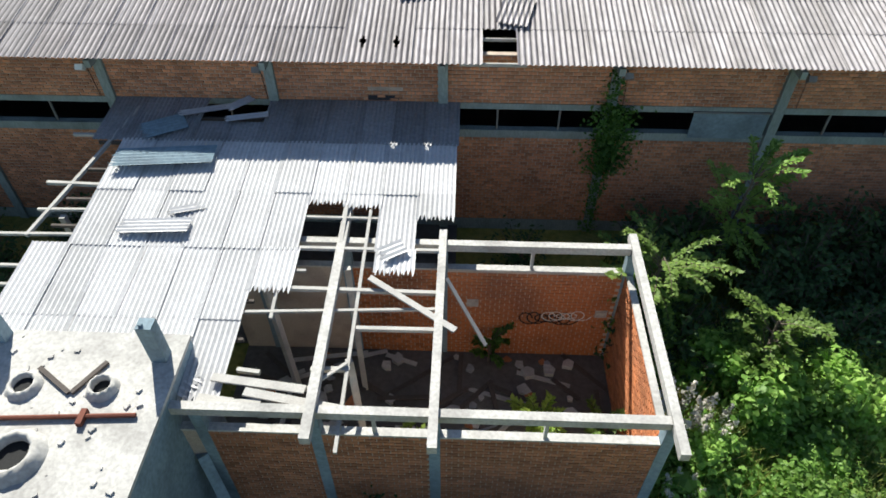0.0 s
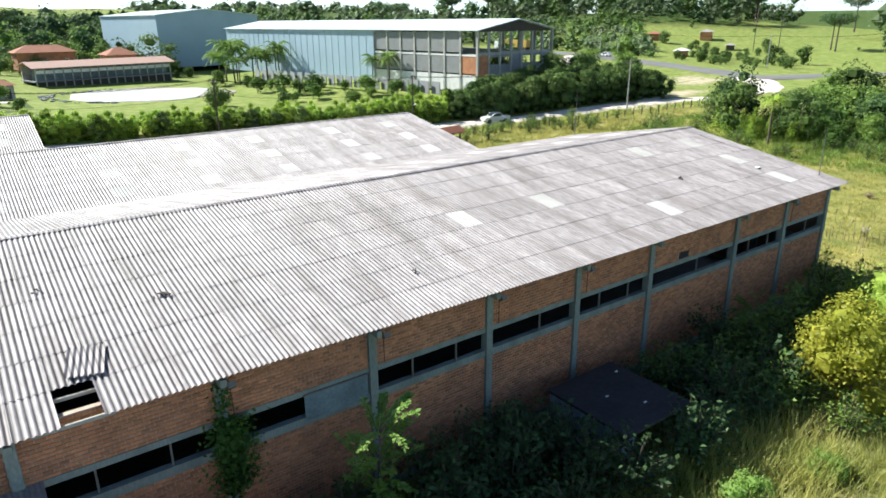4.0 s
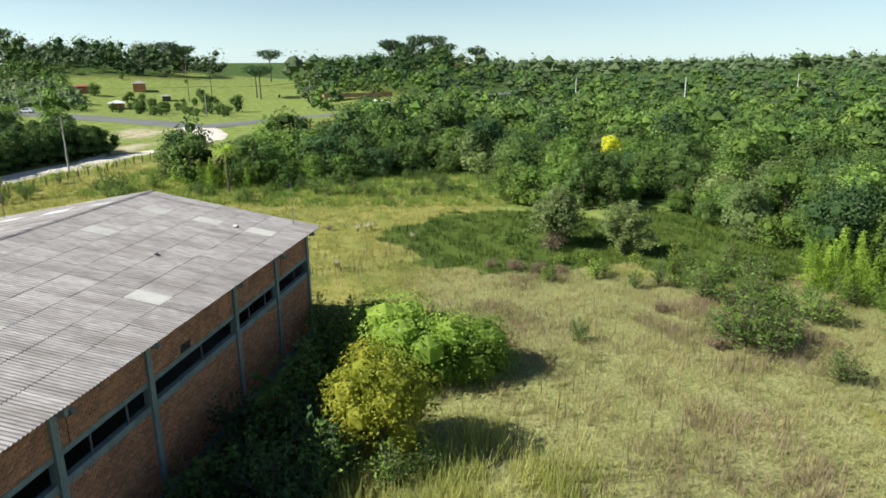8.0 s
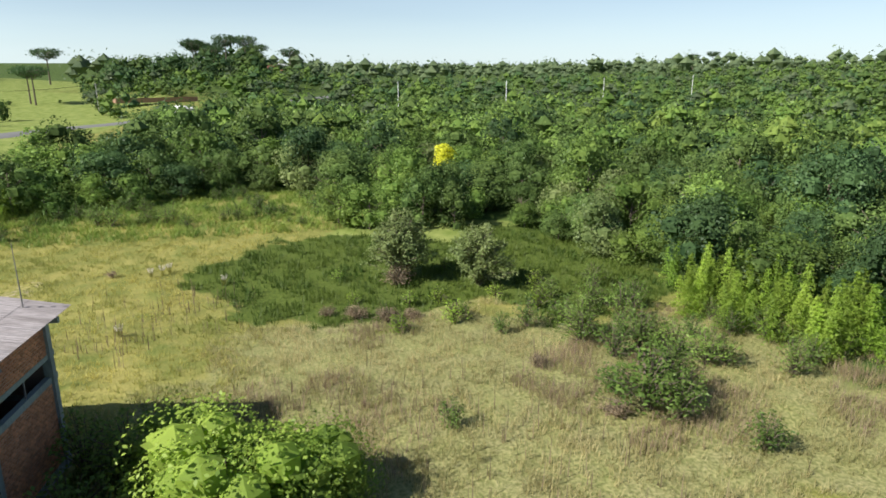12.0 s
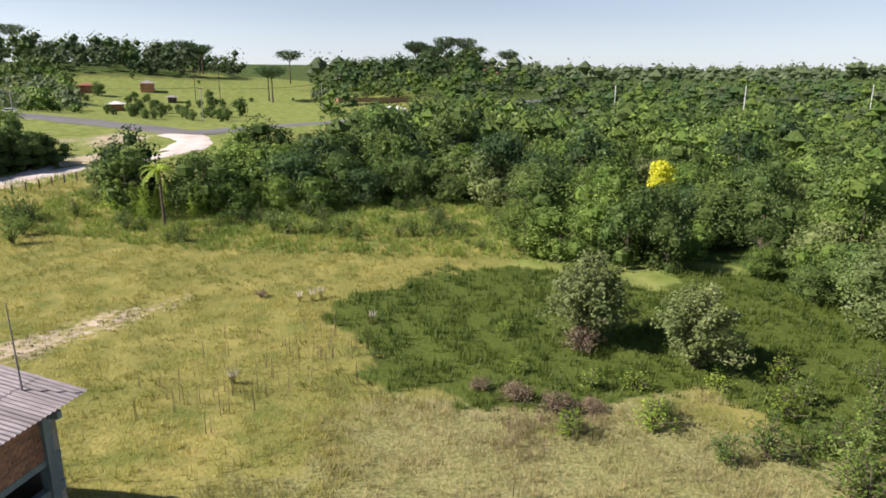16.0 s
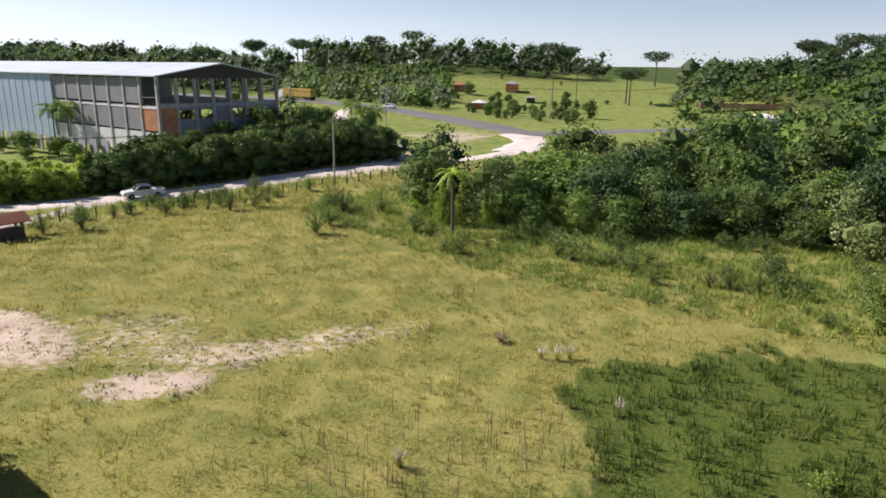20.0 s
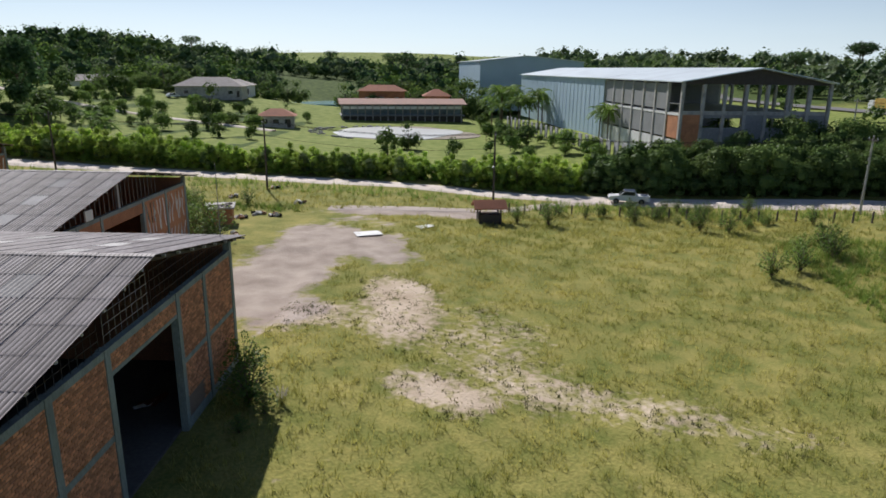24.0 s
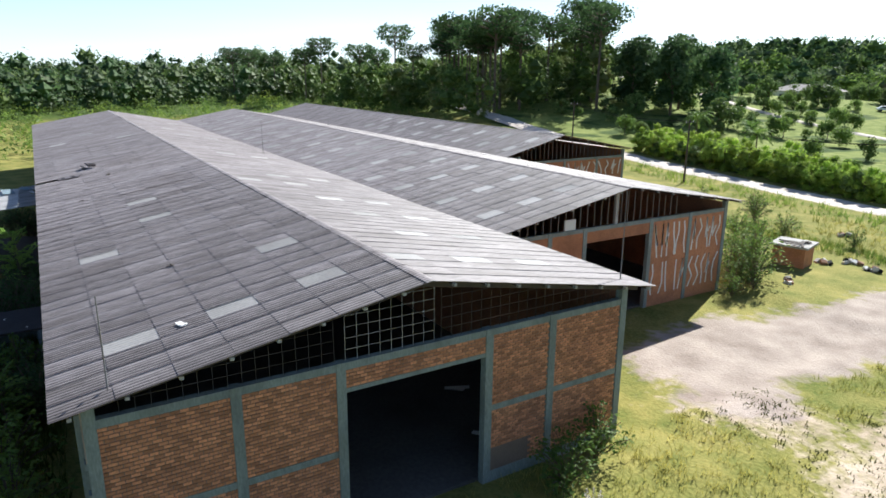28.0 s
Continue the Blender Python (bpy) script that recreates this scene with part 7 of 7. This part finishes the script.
rs = oriented("lakeside_hall", 20, 217, -0.6, 12, "long low hall with rusty tiled roof and open colonnade", "building")
part("roof", Shape().prism([(-2, 5.0), (4.5, 6.5), (11, 5.2), (11, 5.0), (4.5, 6.3), (-2, 4.8)], "x", -1, 40), "faded_tile", rs, "faded rusty tile roof")
part("back_wall", Shape().box(0, 9.5, -2, 39, 10, 5.1), "concrete", rs)
part("floor_deck", Shape().box(-0.5, -1.5, 1.2, 39.5, 10, 1.5), "concrete_grey", rs)
# added dark panel that stands for the shadow below the deck
part("under_shade", Shape().box(0, -0.55, -2, 39, -0.4, 1.19), "dark_timber", rs, "dark panel standing for the shade under the deck")
part("inner_wall", Shape().box(0.2, 2.2, 1.5, 38.8, 2.4, 5.0), "concrete_blue", rs, "shaded inner wall behind the colonnade")
for i in range(17):
    part("column", Shape().box(2.4 * i - 0.15, -1.2, -2, 2.4 * i + 0.15, -0.9, 5.1), "concrete", rs)
    if i < 16:
        part("parapet", Shape().box(2.4 * i + 0.2, -1.15, 3.4, 2.4 * i + 2.2, -1.0, 4.3), "white", rs)
def house(x, y, rz, w, d, hgt, rise, roof, wall, label, base=None):
    z = ground_z(x, y) if base is None else base
    t = oriented("house", x, y, z, rz, label, "house", "houses beyond the road")
    part("wall", Shape().box(-w / 2, -d / 2, -1, w / 2, d / 2, hgt), wall, t)
    s = Shape()
    e = 0.8
    s.add([(-w / 2 - e, -d / 2 - e, hgt), (w / 2 + e, -d / 2 - e, hgt), (w / 2 + e, d / 2 + e, hgt), (-w / 2 - e, d / 2 + e, hgt), (-w / 2 + d / 2.4, 0, hgt + rise), (w / 2 - d / 2.4, 0, hgt + rise)], [(0, 1, 5, 4), (1, 2, 5), (2, 3, 4, 5), (3, 0, 4), (3, 2, 1, 0)])
    part("roof", s, roof, t)
    for i in range(3):
        wx = -w / 2 + w * (i + 0.5) / 3
        wi = part("window", Shape().box(wx - 0.7, -d / 2 - 0.06, 1.0, wx + 0.7, -d / 2 - 0.01, 2.2), "glass_dark", t)
        part("window_frame", Shape().box(wx - 0.8, -d / 2 - 0.05, 0.9, wx + 0.8, -d / 2 - 0.02, 1.0).box(wx - 0.8, -d / 2 - 0.05, 2.2, wx + 0.8, -d / 2 - 0.02, 2.3), "white", wi)
    part("door", Shape().box(w / 2 - 1.6, -d / 2 - 0.08, 0, w / 2 - 0.7, -d / 2 - 0.02, 2.1), "dark_timber", t)
    return t


house(7.3, 186, 10, 9, 7, 3.0, 1.8, "red_tile", "concrete", "small house with a red tiled hip roof")
house(-30, 243, 8, 22, 13, 3.6, 3.0, "grey_tile", "concrete", "large low house with a grey hip roof")
house(-36, 270, 8, 24, 12, 3.4, 2.2, "grey_tile", "white", "long low house with a pale grey roof")
house(-85, 268, 12, 22, 12, 3.4, 2.4, "grey_tile", "white", "low house with a pale grey roof among trees")
house(28, 262, 5, 17, 9, 4.5, 2.2, "red_tile", "brick", "house with a brown tiled roof", 2.6)
house(49, 252, 5, 9, 9, 4.5, 2.4, "red_tile", "brick", "house with a brown tiled roof", 1.4)
house(232, 160, 30, 6, 4.5, 2.2, 1.0, "white", "brick", "small farm shed with a pale roof")
house(283, 183, 30, 6, 5, 3.4, 1.2, "grey_tile", "brick", "small brick house on the pasture")
house(262, 158, 30, 4, 3, 2.0, 0.8, "grey_tile", "dark_timber", "small timber hut on the pasture")
house(268, 200, 30, 6, 5, 2.6, 1.2, "red_tile", "brick", "small tiled hut on the hillside")
house(457, 58, 30, 11, 9, 6.5, 1.0, "white", "white", "white house among dark umbrella pines")
house(400, 55, 20, 12, 9, 3.0, 3.0, "red_tile", "white", "house with an orange tiled roof in the trees")
house(236, 62, 30, 10, 5, 2.4, 0.8, "white", "white", "long white shed at the wood's edge")
tagged(new("red_bank", Shape().prism([(0, 0), (7, 0), (5, 1.0), (0, 1.7)], "x", -14, 14).mesh("red_bank", "red_earth")), "bare red earth bank above the wood", "bank", kind="structure").matrix_basis = pose(268, 78, 4.6, 0, 0, -60)
def flat_patch(name, cx, cy, rx, ry, z, mat, label, category, n=40, wob=0.12, seed=0):
    ph = seed * 1.3
    pts = [(cx + rx * math.cos(2 * math.pi * i / n) * (1 + wob * math.sin(3 * 2 * math.pi * i / n + ph)), cy + ry * math.sin(2 * math.pi * i / n) * (1 + wob * math.sin(4 * 2 * math.pi * i / n + ph))) for i in range(n)]
    return tagged(new(name, Shape().prism(pts, "z", z - 2.5, z).mesh(name, mat)), label, category, kind="structure")


flat_patch("water_pond", 39, 184, 18, 17, -1.3, "water", "half-dry pond, its pale water colour standing for reflected sky", "pond")
flat_patch("pond_bank", 39, 184, 21.5, 20, -1.4, "pond_mud", "grey-brown muddy pond bank", "bank", seed=2)
flat_patch("water_lake", -5, 322, 15, 36, ground_z(-5, 322) + 0.9, "lake", "still blue-green lake", "lake", seed=3)
strip("meadow_track", [(-110, 196), (-75, 190), (-40, 182), (-10, 178), (10, 172)], 2.6, "road_dirt", "pale dirt track across the meadow", 0.25)
for i in range(90):
    a = rg.uniform(1.6, 4.4)
    x, y = 39 + math.cos(a) * 20 * rg.uniform(0.95, 1.12), 184 + math.sin(a) * 18.5 * rg.uniform(0.95, 1.12)
    s = rg.uniform(0.2, 0.55)
    rk = thing("bank_stone", (x, y, ground_z(x, y)), rg.uniform(0, 360), "grey stone on the pond bank", "stone", "stones of the pond bank")
    part("stone", Shape().prism([(-s, -s * 0.6), (s * 0.7, -s * 0.8), (s, s * 0.5), (0, s), (-s * 0.8, s * 0.5)], "z", -0.2, s * 0.7), "concrete_grey", rk)

# ---- small buildings and poles near the road ----
hut = thing("brick_hut", (30.3, 73.2, -1.35), 15, "small square brick hut with a flat slab roof", "hut")
part("body", Shape().box(-1.3, -1.3, -0.4, 1.3, 1.3, 2.3), "brick", hut)
part("slab", Shape().box(-1.55, -1.55, 2.3, 1.55, 1.55, 2.48), "concrete", hut)
for i in range(5):
    bd = thing("roof_board", (30.3 + 0.3 * i, 73.2 - 0.2 * i, 1.15 + 0.04 * i), 20 + 25 * i, "dark board thrown on the hut roof", "board", "boards on the hut")
    part("board", Shape().box(-1.2, -0.1, 0, 1.2, 0.1, 0.06), "dark_timber", bd)
ki = thing("roofed_kiosk", (59.2, 79.2, -2.0), 8, "small open brick kiosk with a worn red tile roof", "kiosk")
part("base", Shape().box(-1.3, -0.9, -0.3, 1.3, 0.9, 1.4), "dark_timber", ki)
for x in (-1.2, 1.2):
    for y in (-0.8, 0.8):
        part("post", Shape().box(x - 0.08, y - 0.08, 1.4, x + 0.08, y + 0.08, 2.2), "dark_timber", ki)
part("roof", Shape().prism([(-1.35, 2.1), (0, 2.85), (1.35, 2.1), (1.35, 2.2), (0, 2.97), (-1.35, 2.2)], "x", -1.9, 1.9), "red_tile", ki, "worn red tile roof")
for i in range(14):
    part("tile_row", Shape().prism([(-1.36, 2.22), (0, 2.99), (1.36, 2.22), (1.36, 2.24), (0, 3.02), (-1.36, 2.24)], "x", -1.88 + 0.27 * i, -1.75 + 0.27 * i), "red_tile", ki)
for x, y, s, r in ((46.5, 69.3, 1.0, 20), (52.0, 74.2, 0.7, 40)):
    sl = thing("white_slab", (x, y, ground_z(x, y) + 0.03), r, "flat white board lying on the bare yard", "board", "white boards on the yard")
    part("board", Shape().box(-1.3 * s, -0.9 * s, 0, 1.2 * s, 0.9 * s, 0.06).box(-0.9 * s, -0.95 * s, 0.06, 1.3 * s, 0.3 * s, 0.09), "white", sl)
for i, (x, y) in enumerate([(33.8, 67.2), (30.5, 95), (36, 85.3), (27, 88), (31.5, 76), (33, 78), (35, 77.4)]):
    tr = thing("rubbish_heap", (x, y, ground_z(x, y)), 40 * i, "small heap of rubble and rubbish in the grass", "rubbish", "rubbish heaps")
    for k in range(7):
        part("lump", Shape().box(-0.25, -0.15, 0, 0.25, 0.2, 0.25, pose(rg.uniform(-0.6, 0.6), rg.uniform(-0.5, 0.5), 0.02 * k, 20 * k % 35, 13 * k % 30, 50 * k)), ("white", "red_earth", "concrete", "tyre")[(i + k) % 4], tr)


def power_pole(x, y, hgt, mat, label, arm=True, z=None):
    z = ground_z(x, y) if z is None else z
    t = thing("power_pole", (x, y, z), 0, label, "pole", "power poles")
    part("pole", Shape().tube((0, 0, -0.5), (0, 0, hgt), 0.16, 0.1, 8), mat, t)
    if arm:
        part("cross_arm", Shape().box(-0.06, -0.9, hgt - 0.6, 0.06, 0.9, hgt - 0.48), "dark_timber", t)
        for k in (-0.8, 0, 0.8):
            part("insulator", Shape().tube((0, k, hgt - 0.48), (0, k, hgt - 0.25), 0.06, 0.04, 6), "white", t)
    return (x, y, z + hgt - 0.3)


tops = [power_pole(-32, 103.5, 9.2, "dark_timber", "dark timber power pole beside the road"), power_pole(-2, 98.5, 9.2, "dark_timber", "dark timber power pole beside the road"), power_pole(29.6, 94, 9.6, "dark_timber", "dark timber power pole beside the road"), power_pole(60.4, 91, 9.4, "dark_timber", "dark timber power pole beside the road"), power_pole(103.2, 82, 9.2, "concrete", "grey concrete power pole beside the road")]
lampp = thing("street_lamp", (60.4, 91, ground_z(60.4, 91)), 0, "small street lamp arm on the roadside pole", "lamp")
part("arm", Shape().tube((0, -0.1, 4.5), (-0.2, -1.0, 4.9), 0.04, 0.03, 6), "steel", lampp)
part("head", Shape().box(-0.35, -1.3, 4.85, -0.1, -0.9, 5.0), "white", lampp)
far_tops = [power_pole(128, 128, 9.5, "concrete", "grey concrete pole along the paved road"), power_pole(160, 132, 9.5, "concrete", "grey concrete pole along the paved road"), power_pole(179, 155, 9.5, "concrete", "grey concrete pole along the paved road"), power_pole(200, 108, 9.5, "concrete", "grey concrete pole along the paved road"), power_pole(250, 92, 9.5, "concrete", "grey concrete pole along the paved road")]
for x, y, hh in ((205.7, -5, 7.0), (192, -33, 7.5), (242, -78, 7.5), (283, -131, 8.0)):
    power_pole(x, y, hh + 5.6 - ground_z(x, y), "white", "pale concrete pole rising out of the wood", False)
for dx in (0, 4):
    power_pole(262 + dx, 148 - 2 * dx, 13, "dark_timber", "tall twin timber pole on the pasture")


def wire(a, b, sag, off):
    s, n = Shape(), 14
    pts = [Vector(a).lerp(Vector(b), i / n) + Vector((0, off, -sag * 4 * (i / n) * (1 - i / n))) for i in range(n + 1)]
    for p, q in zip(pts, pts[1:]):
        s.tube(p, q, 0.018, 0.018, 4, False)
    part("wire", s, "tyre", wires)


wires = thing("power_lines", label="thin dark overhead power lines between the poles", category="cable", kind="structure")
for seq in (tops, far_tops):
    for a, b in zip(seq, seq[1:]):
        for off in (-0.8, 0.0, 0.8):
            wire(a, b, 0.9, off)
for a, b in zip(tops[:4], tops[1:4]):
    wire((a[0], a[1], a[2] - 1.9), (b[0], b[1], b[2] - 1.9), 1.0, 0.2)

# fence along the field
for i in range(30):
    x = 62 + 1.9 * i
    y = float(np.interp(x, [62, 80, 95, 118], [85, 83, 79, 74]))
    fp = thing("fence_post", (x, y, ground_z(x, y)), 0, "weathered timber fence post in the verge", "post", "fence posts")
    part("post", Shape().box(-0.07, -0.07, -0.3, 0.07, 0.07, 1.3), "dark_timber", fp)

# ---- vehicles ----
def wheel(t, x, y, r, w=0.22):
    wl_ = part("wheel", Shape().tube((x, y - w / 2, r), (x, y + w / 2, r), r, r, 16), "tyre", t)
    part("rim", Shape().tube((x, y - w / 2 - 0.01, r), (x, y + w / 2 + 0.01, r), r * 0.55, r * 0.55, 12), "steel", wl_)


def pickup(x, y, rz, body, label, bed=True):
    t = thing("pickup_truck" if bed else "car", (x, y, ground_z(x, y) + 0.08), rz, label, "car", "vehicles")
    side = [(-2.6, 0.45), (2.55, 0.45), (2.65, 0.75), (2.5, 1.0), (1.35, 1.12), (0.6, 1.72), (-0.75, 1.75), (-1.0, 1.15), (-2.6, 1.12)] if bed else [(-2.1, 0.4), (2.1, 0.4), (2.15, 0.75), (1.3, 0.95), (0.6, 1.42), (-1.2, 1.45), (-1.9, 0.95), (-2.15, 0.85)]
    part("body", Shape().prism(side, "y", -0.88, 0.88), body, t)
    a, b = ((-0.72, 0.62), (1.2, 1.66)) if bed else ((-1.15, 0.6), (0.95, 1.38))
    part("side_window", Shape().prism([(a[0], b[0]), (a[1] + 0.45, b[0]), (a[1], b[1]), (a[0], b[1])], "y", -0.893, -0.883), "glass_dark", t)
    part("side_window", Shape().prism([(a[0], b[0]), (a[1] + 0.45, b[0]), (a[1], b[1]), (a[0], b[1])], "y", 0.883, 0.893), "glass_dark", t)
    part("roof", Shape().box(a[0] - 0.02, -0.8, b[1] + 0.06, a[1], 0.8, b[1] + 0.11), "car_blue" if bed else body, t)
    part("windscreen", Shape().beam((a[1] + 0.02, 0, b[1] + 0.05), (a[1] + 0.66, 0, b[0] - 0.02), 1.5, 0.03), "glass_dark", t)
    if bed:
        part("bed_liner", Shape().box(-2.5, -0.75, 1.1, -1.05, 0.75, 1.14), "car_blue", t)
        part("door_panel", Shape().box(-0.7, -0.9, 0.55, 0.4, -0.885, 1.15), "car_blue", t)
    for wx in (-1.6, 1.65):
        for wy in (-0.82, 0.82):
            wheel(t, wx * (1 if bed else 0.8), wy, 0.38 if bed else 0.32)
    for wy in (-0.6, 0.6):
        part("headlight", Shape().box(2.58 if bed else 2.1, wy - 0.15, 0.72, 2.66 if bed else 2.17, wy + 0.15, 0.86), "white", t)


pickup(78.3, 91.2, 170, "car_white", "white pickup truck with dark cab parked on the dirt road")
pickup(185.5, 158, 96, "car_white", "white car on the paved road", False)
pickup(-8, 178, 20, "car_white", "white car parked on the meadow track", False)
pickup(-38, 228, 40, "car_white", "pale car parked beside the house", False)
tk = thing("lorry", (183.5, 205, ground_z(183.5, 205) + 0.15), 96, "articulated lorry with white cab and ochre tarpaulin trailer", "lorry")
part("trailer", Shape().box(-9.5, -1.25, 1.2, 4.6, 1.25, 3.9), "truck_box", tk, "ochre tarpaulin trailer")
part("chassis", Shape().box(-9.5, -1.0, 0.8, 6.0, 1.0, 1.15), "tyre", tk)
part("cab", Shape().prism([(5.2, 0.6), (7.4, 0.6), (7.4, 2.2), (7.1, 3.3), (5.2, 3.4)], "y", -1.22, 1.22), "car_white", tk, "white cab")
part("windscreen", Shape().box(7.18, -1.0, 2.2, 7.42, 1.0, 3.0), "glass_dark", tk)
for wx in (-8.6, -7.4, -6.2, 3.4, 6.4):
    for wy in (-1.05, 1.05):
        wheel(tk, wx, wy, 0.5, 0.3)

# ---- bricks, laid last ----
BAYS_S = list(zip(COLS_S, COLS_S[1:]))
wall_parts = {}
joined = Shape()
tot = 0
one = {}
for i, (a, b) in enumerate(BAYS_S):
    a, b = a + 0.15, b - 0.15
    if b < -17:
        continue
    gaps = [(-3.0, -2.0, 4.9, 5.1)] + ([(27.4, 28.3, 4.6, 5.0)])
    bricks(WALL_Y, "x", a, b, LINT1, TOP_S - 0.02, -1, gaps=gaps, seed=i, shape=joined)
    bricks(WALL_Y, "x", a, b, FLOOR + 0.35, SILL0, -1, seed=i + 50, shape=joined)
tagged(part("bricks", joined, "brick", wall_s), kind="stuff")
joined = Shape()
for i, (a, b) in enumerate(zip(COLS_E, COLS_E[1:])):
    a, b = a + 0.17, b - 0.17
    if (a, b) == (25.85 + 0.17, 31.9 - 0.17):
        bricks(GX1, "y", a, b, DOOR_TOP + 0.16, BEAM0, 1, seed=i, shape=joined)
        continue
    bricks(GX1, "y", a, b, MID1, BEAM0, 1, seed=i, shape=joined)
    bricks(GX1, "y", a, b, FLOOR + 0.35, MID0, 1, seed=i + 9, shape=joined, gaps=[(32.1, 34.0, -0.5, 0.7)] if a > 31 else ())
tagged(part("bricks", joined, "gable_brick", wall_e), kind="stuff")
joined = Shape()
bricks(RY1, "x", -3.0, -0.63, FLOOR, RTOP, -1, seed=71, shape=joined)
bricks(RX1, "y", RY0 + 0.2, RY1 - 0.05, FLOOR, RTOP, -1, seed=72, shape=joined)
tagged(part("bricks", joined, "inner_brick", room), kind="stuff")
joined = Shape()
bricks(RY0, "x", -5.5, -3.2, FLOOR, RTOP, -1, seed=73, shape=joined)
bricks(RY0, "x", -3.0, -0.63, FLOOR, RTOP, -1, seed=74, shape=joined)
bricks(RY0, "x", -0.37, RX1 - 0.07, FLOOR, RTOP, -1, seed=75, shape=joined)
tagged(part("bricks", joined, "brick", room), kind="stuff")
# the back wall of the room: bricks of their own
pitch = BRICK_L + JOINT
brick_one = Shape().box(0, -0.02, 0, BRICK_L, 0.0, BRICK_H).mesh("brick", "inner_brick")
half_one = Shape().box(0, -0.02, 0, BRICK_L / 2 - 0.01, 0.0, BRICK_H).mesh("brick", "inner_brick")
rows = int((RTOP - FLOOR) / (BRICK_H + JOINT))
r2 = random.Random(9)
for k in range(rows):
    x = -0.37 + (0.5 * BRICK_L + 0.01 if k % 2 else 0.0)
    if k % 2:
        o = new("brick", half_one)
        o.location, o.parent = (-0.37, RY1 + 0.012, FLOOR + k * (BRICK_H + JOINT)), room
    while x + BRICK_L < RX1 - 0.02:
        if not (0.6 < x < 1.2 and 4 < k < 6):
            o = new("brick", brick_one)
            o.location, o.parent = (x, RY1 + 0.012 + r2.uniform(-0.004, 0.005), FLOOR + k * (BRICK_H + JOINT)), room
        x += pitch
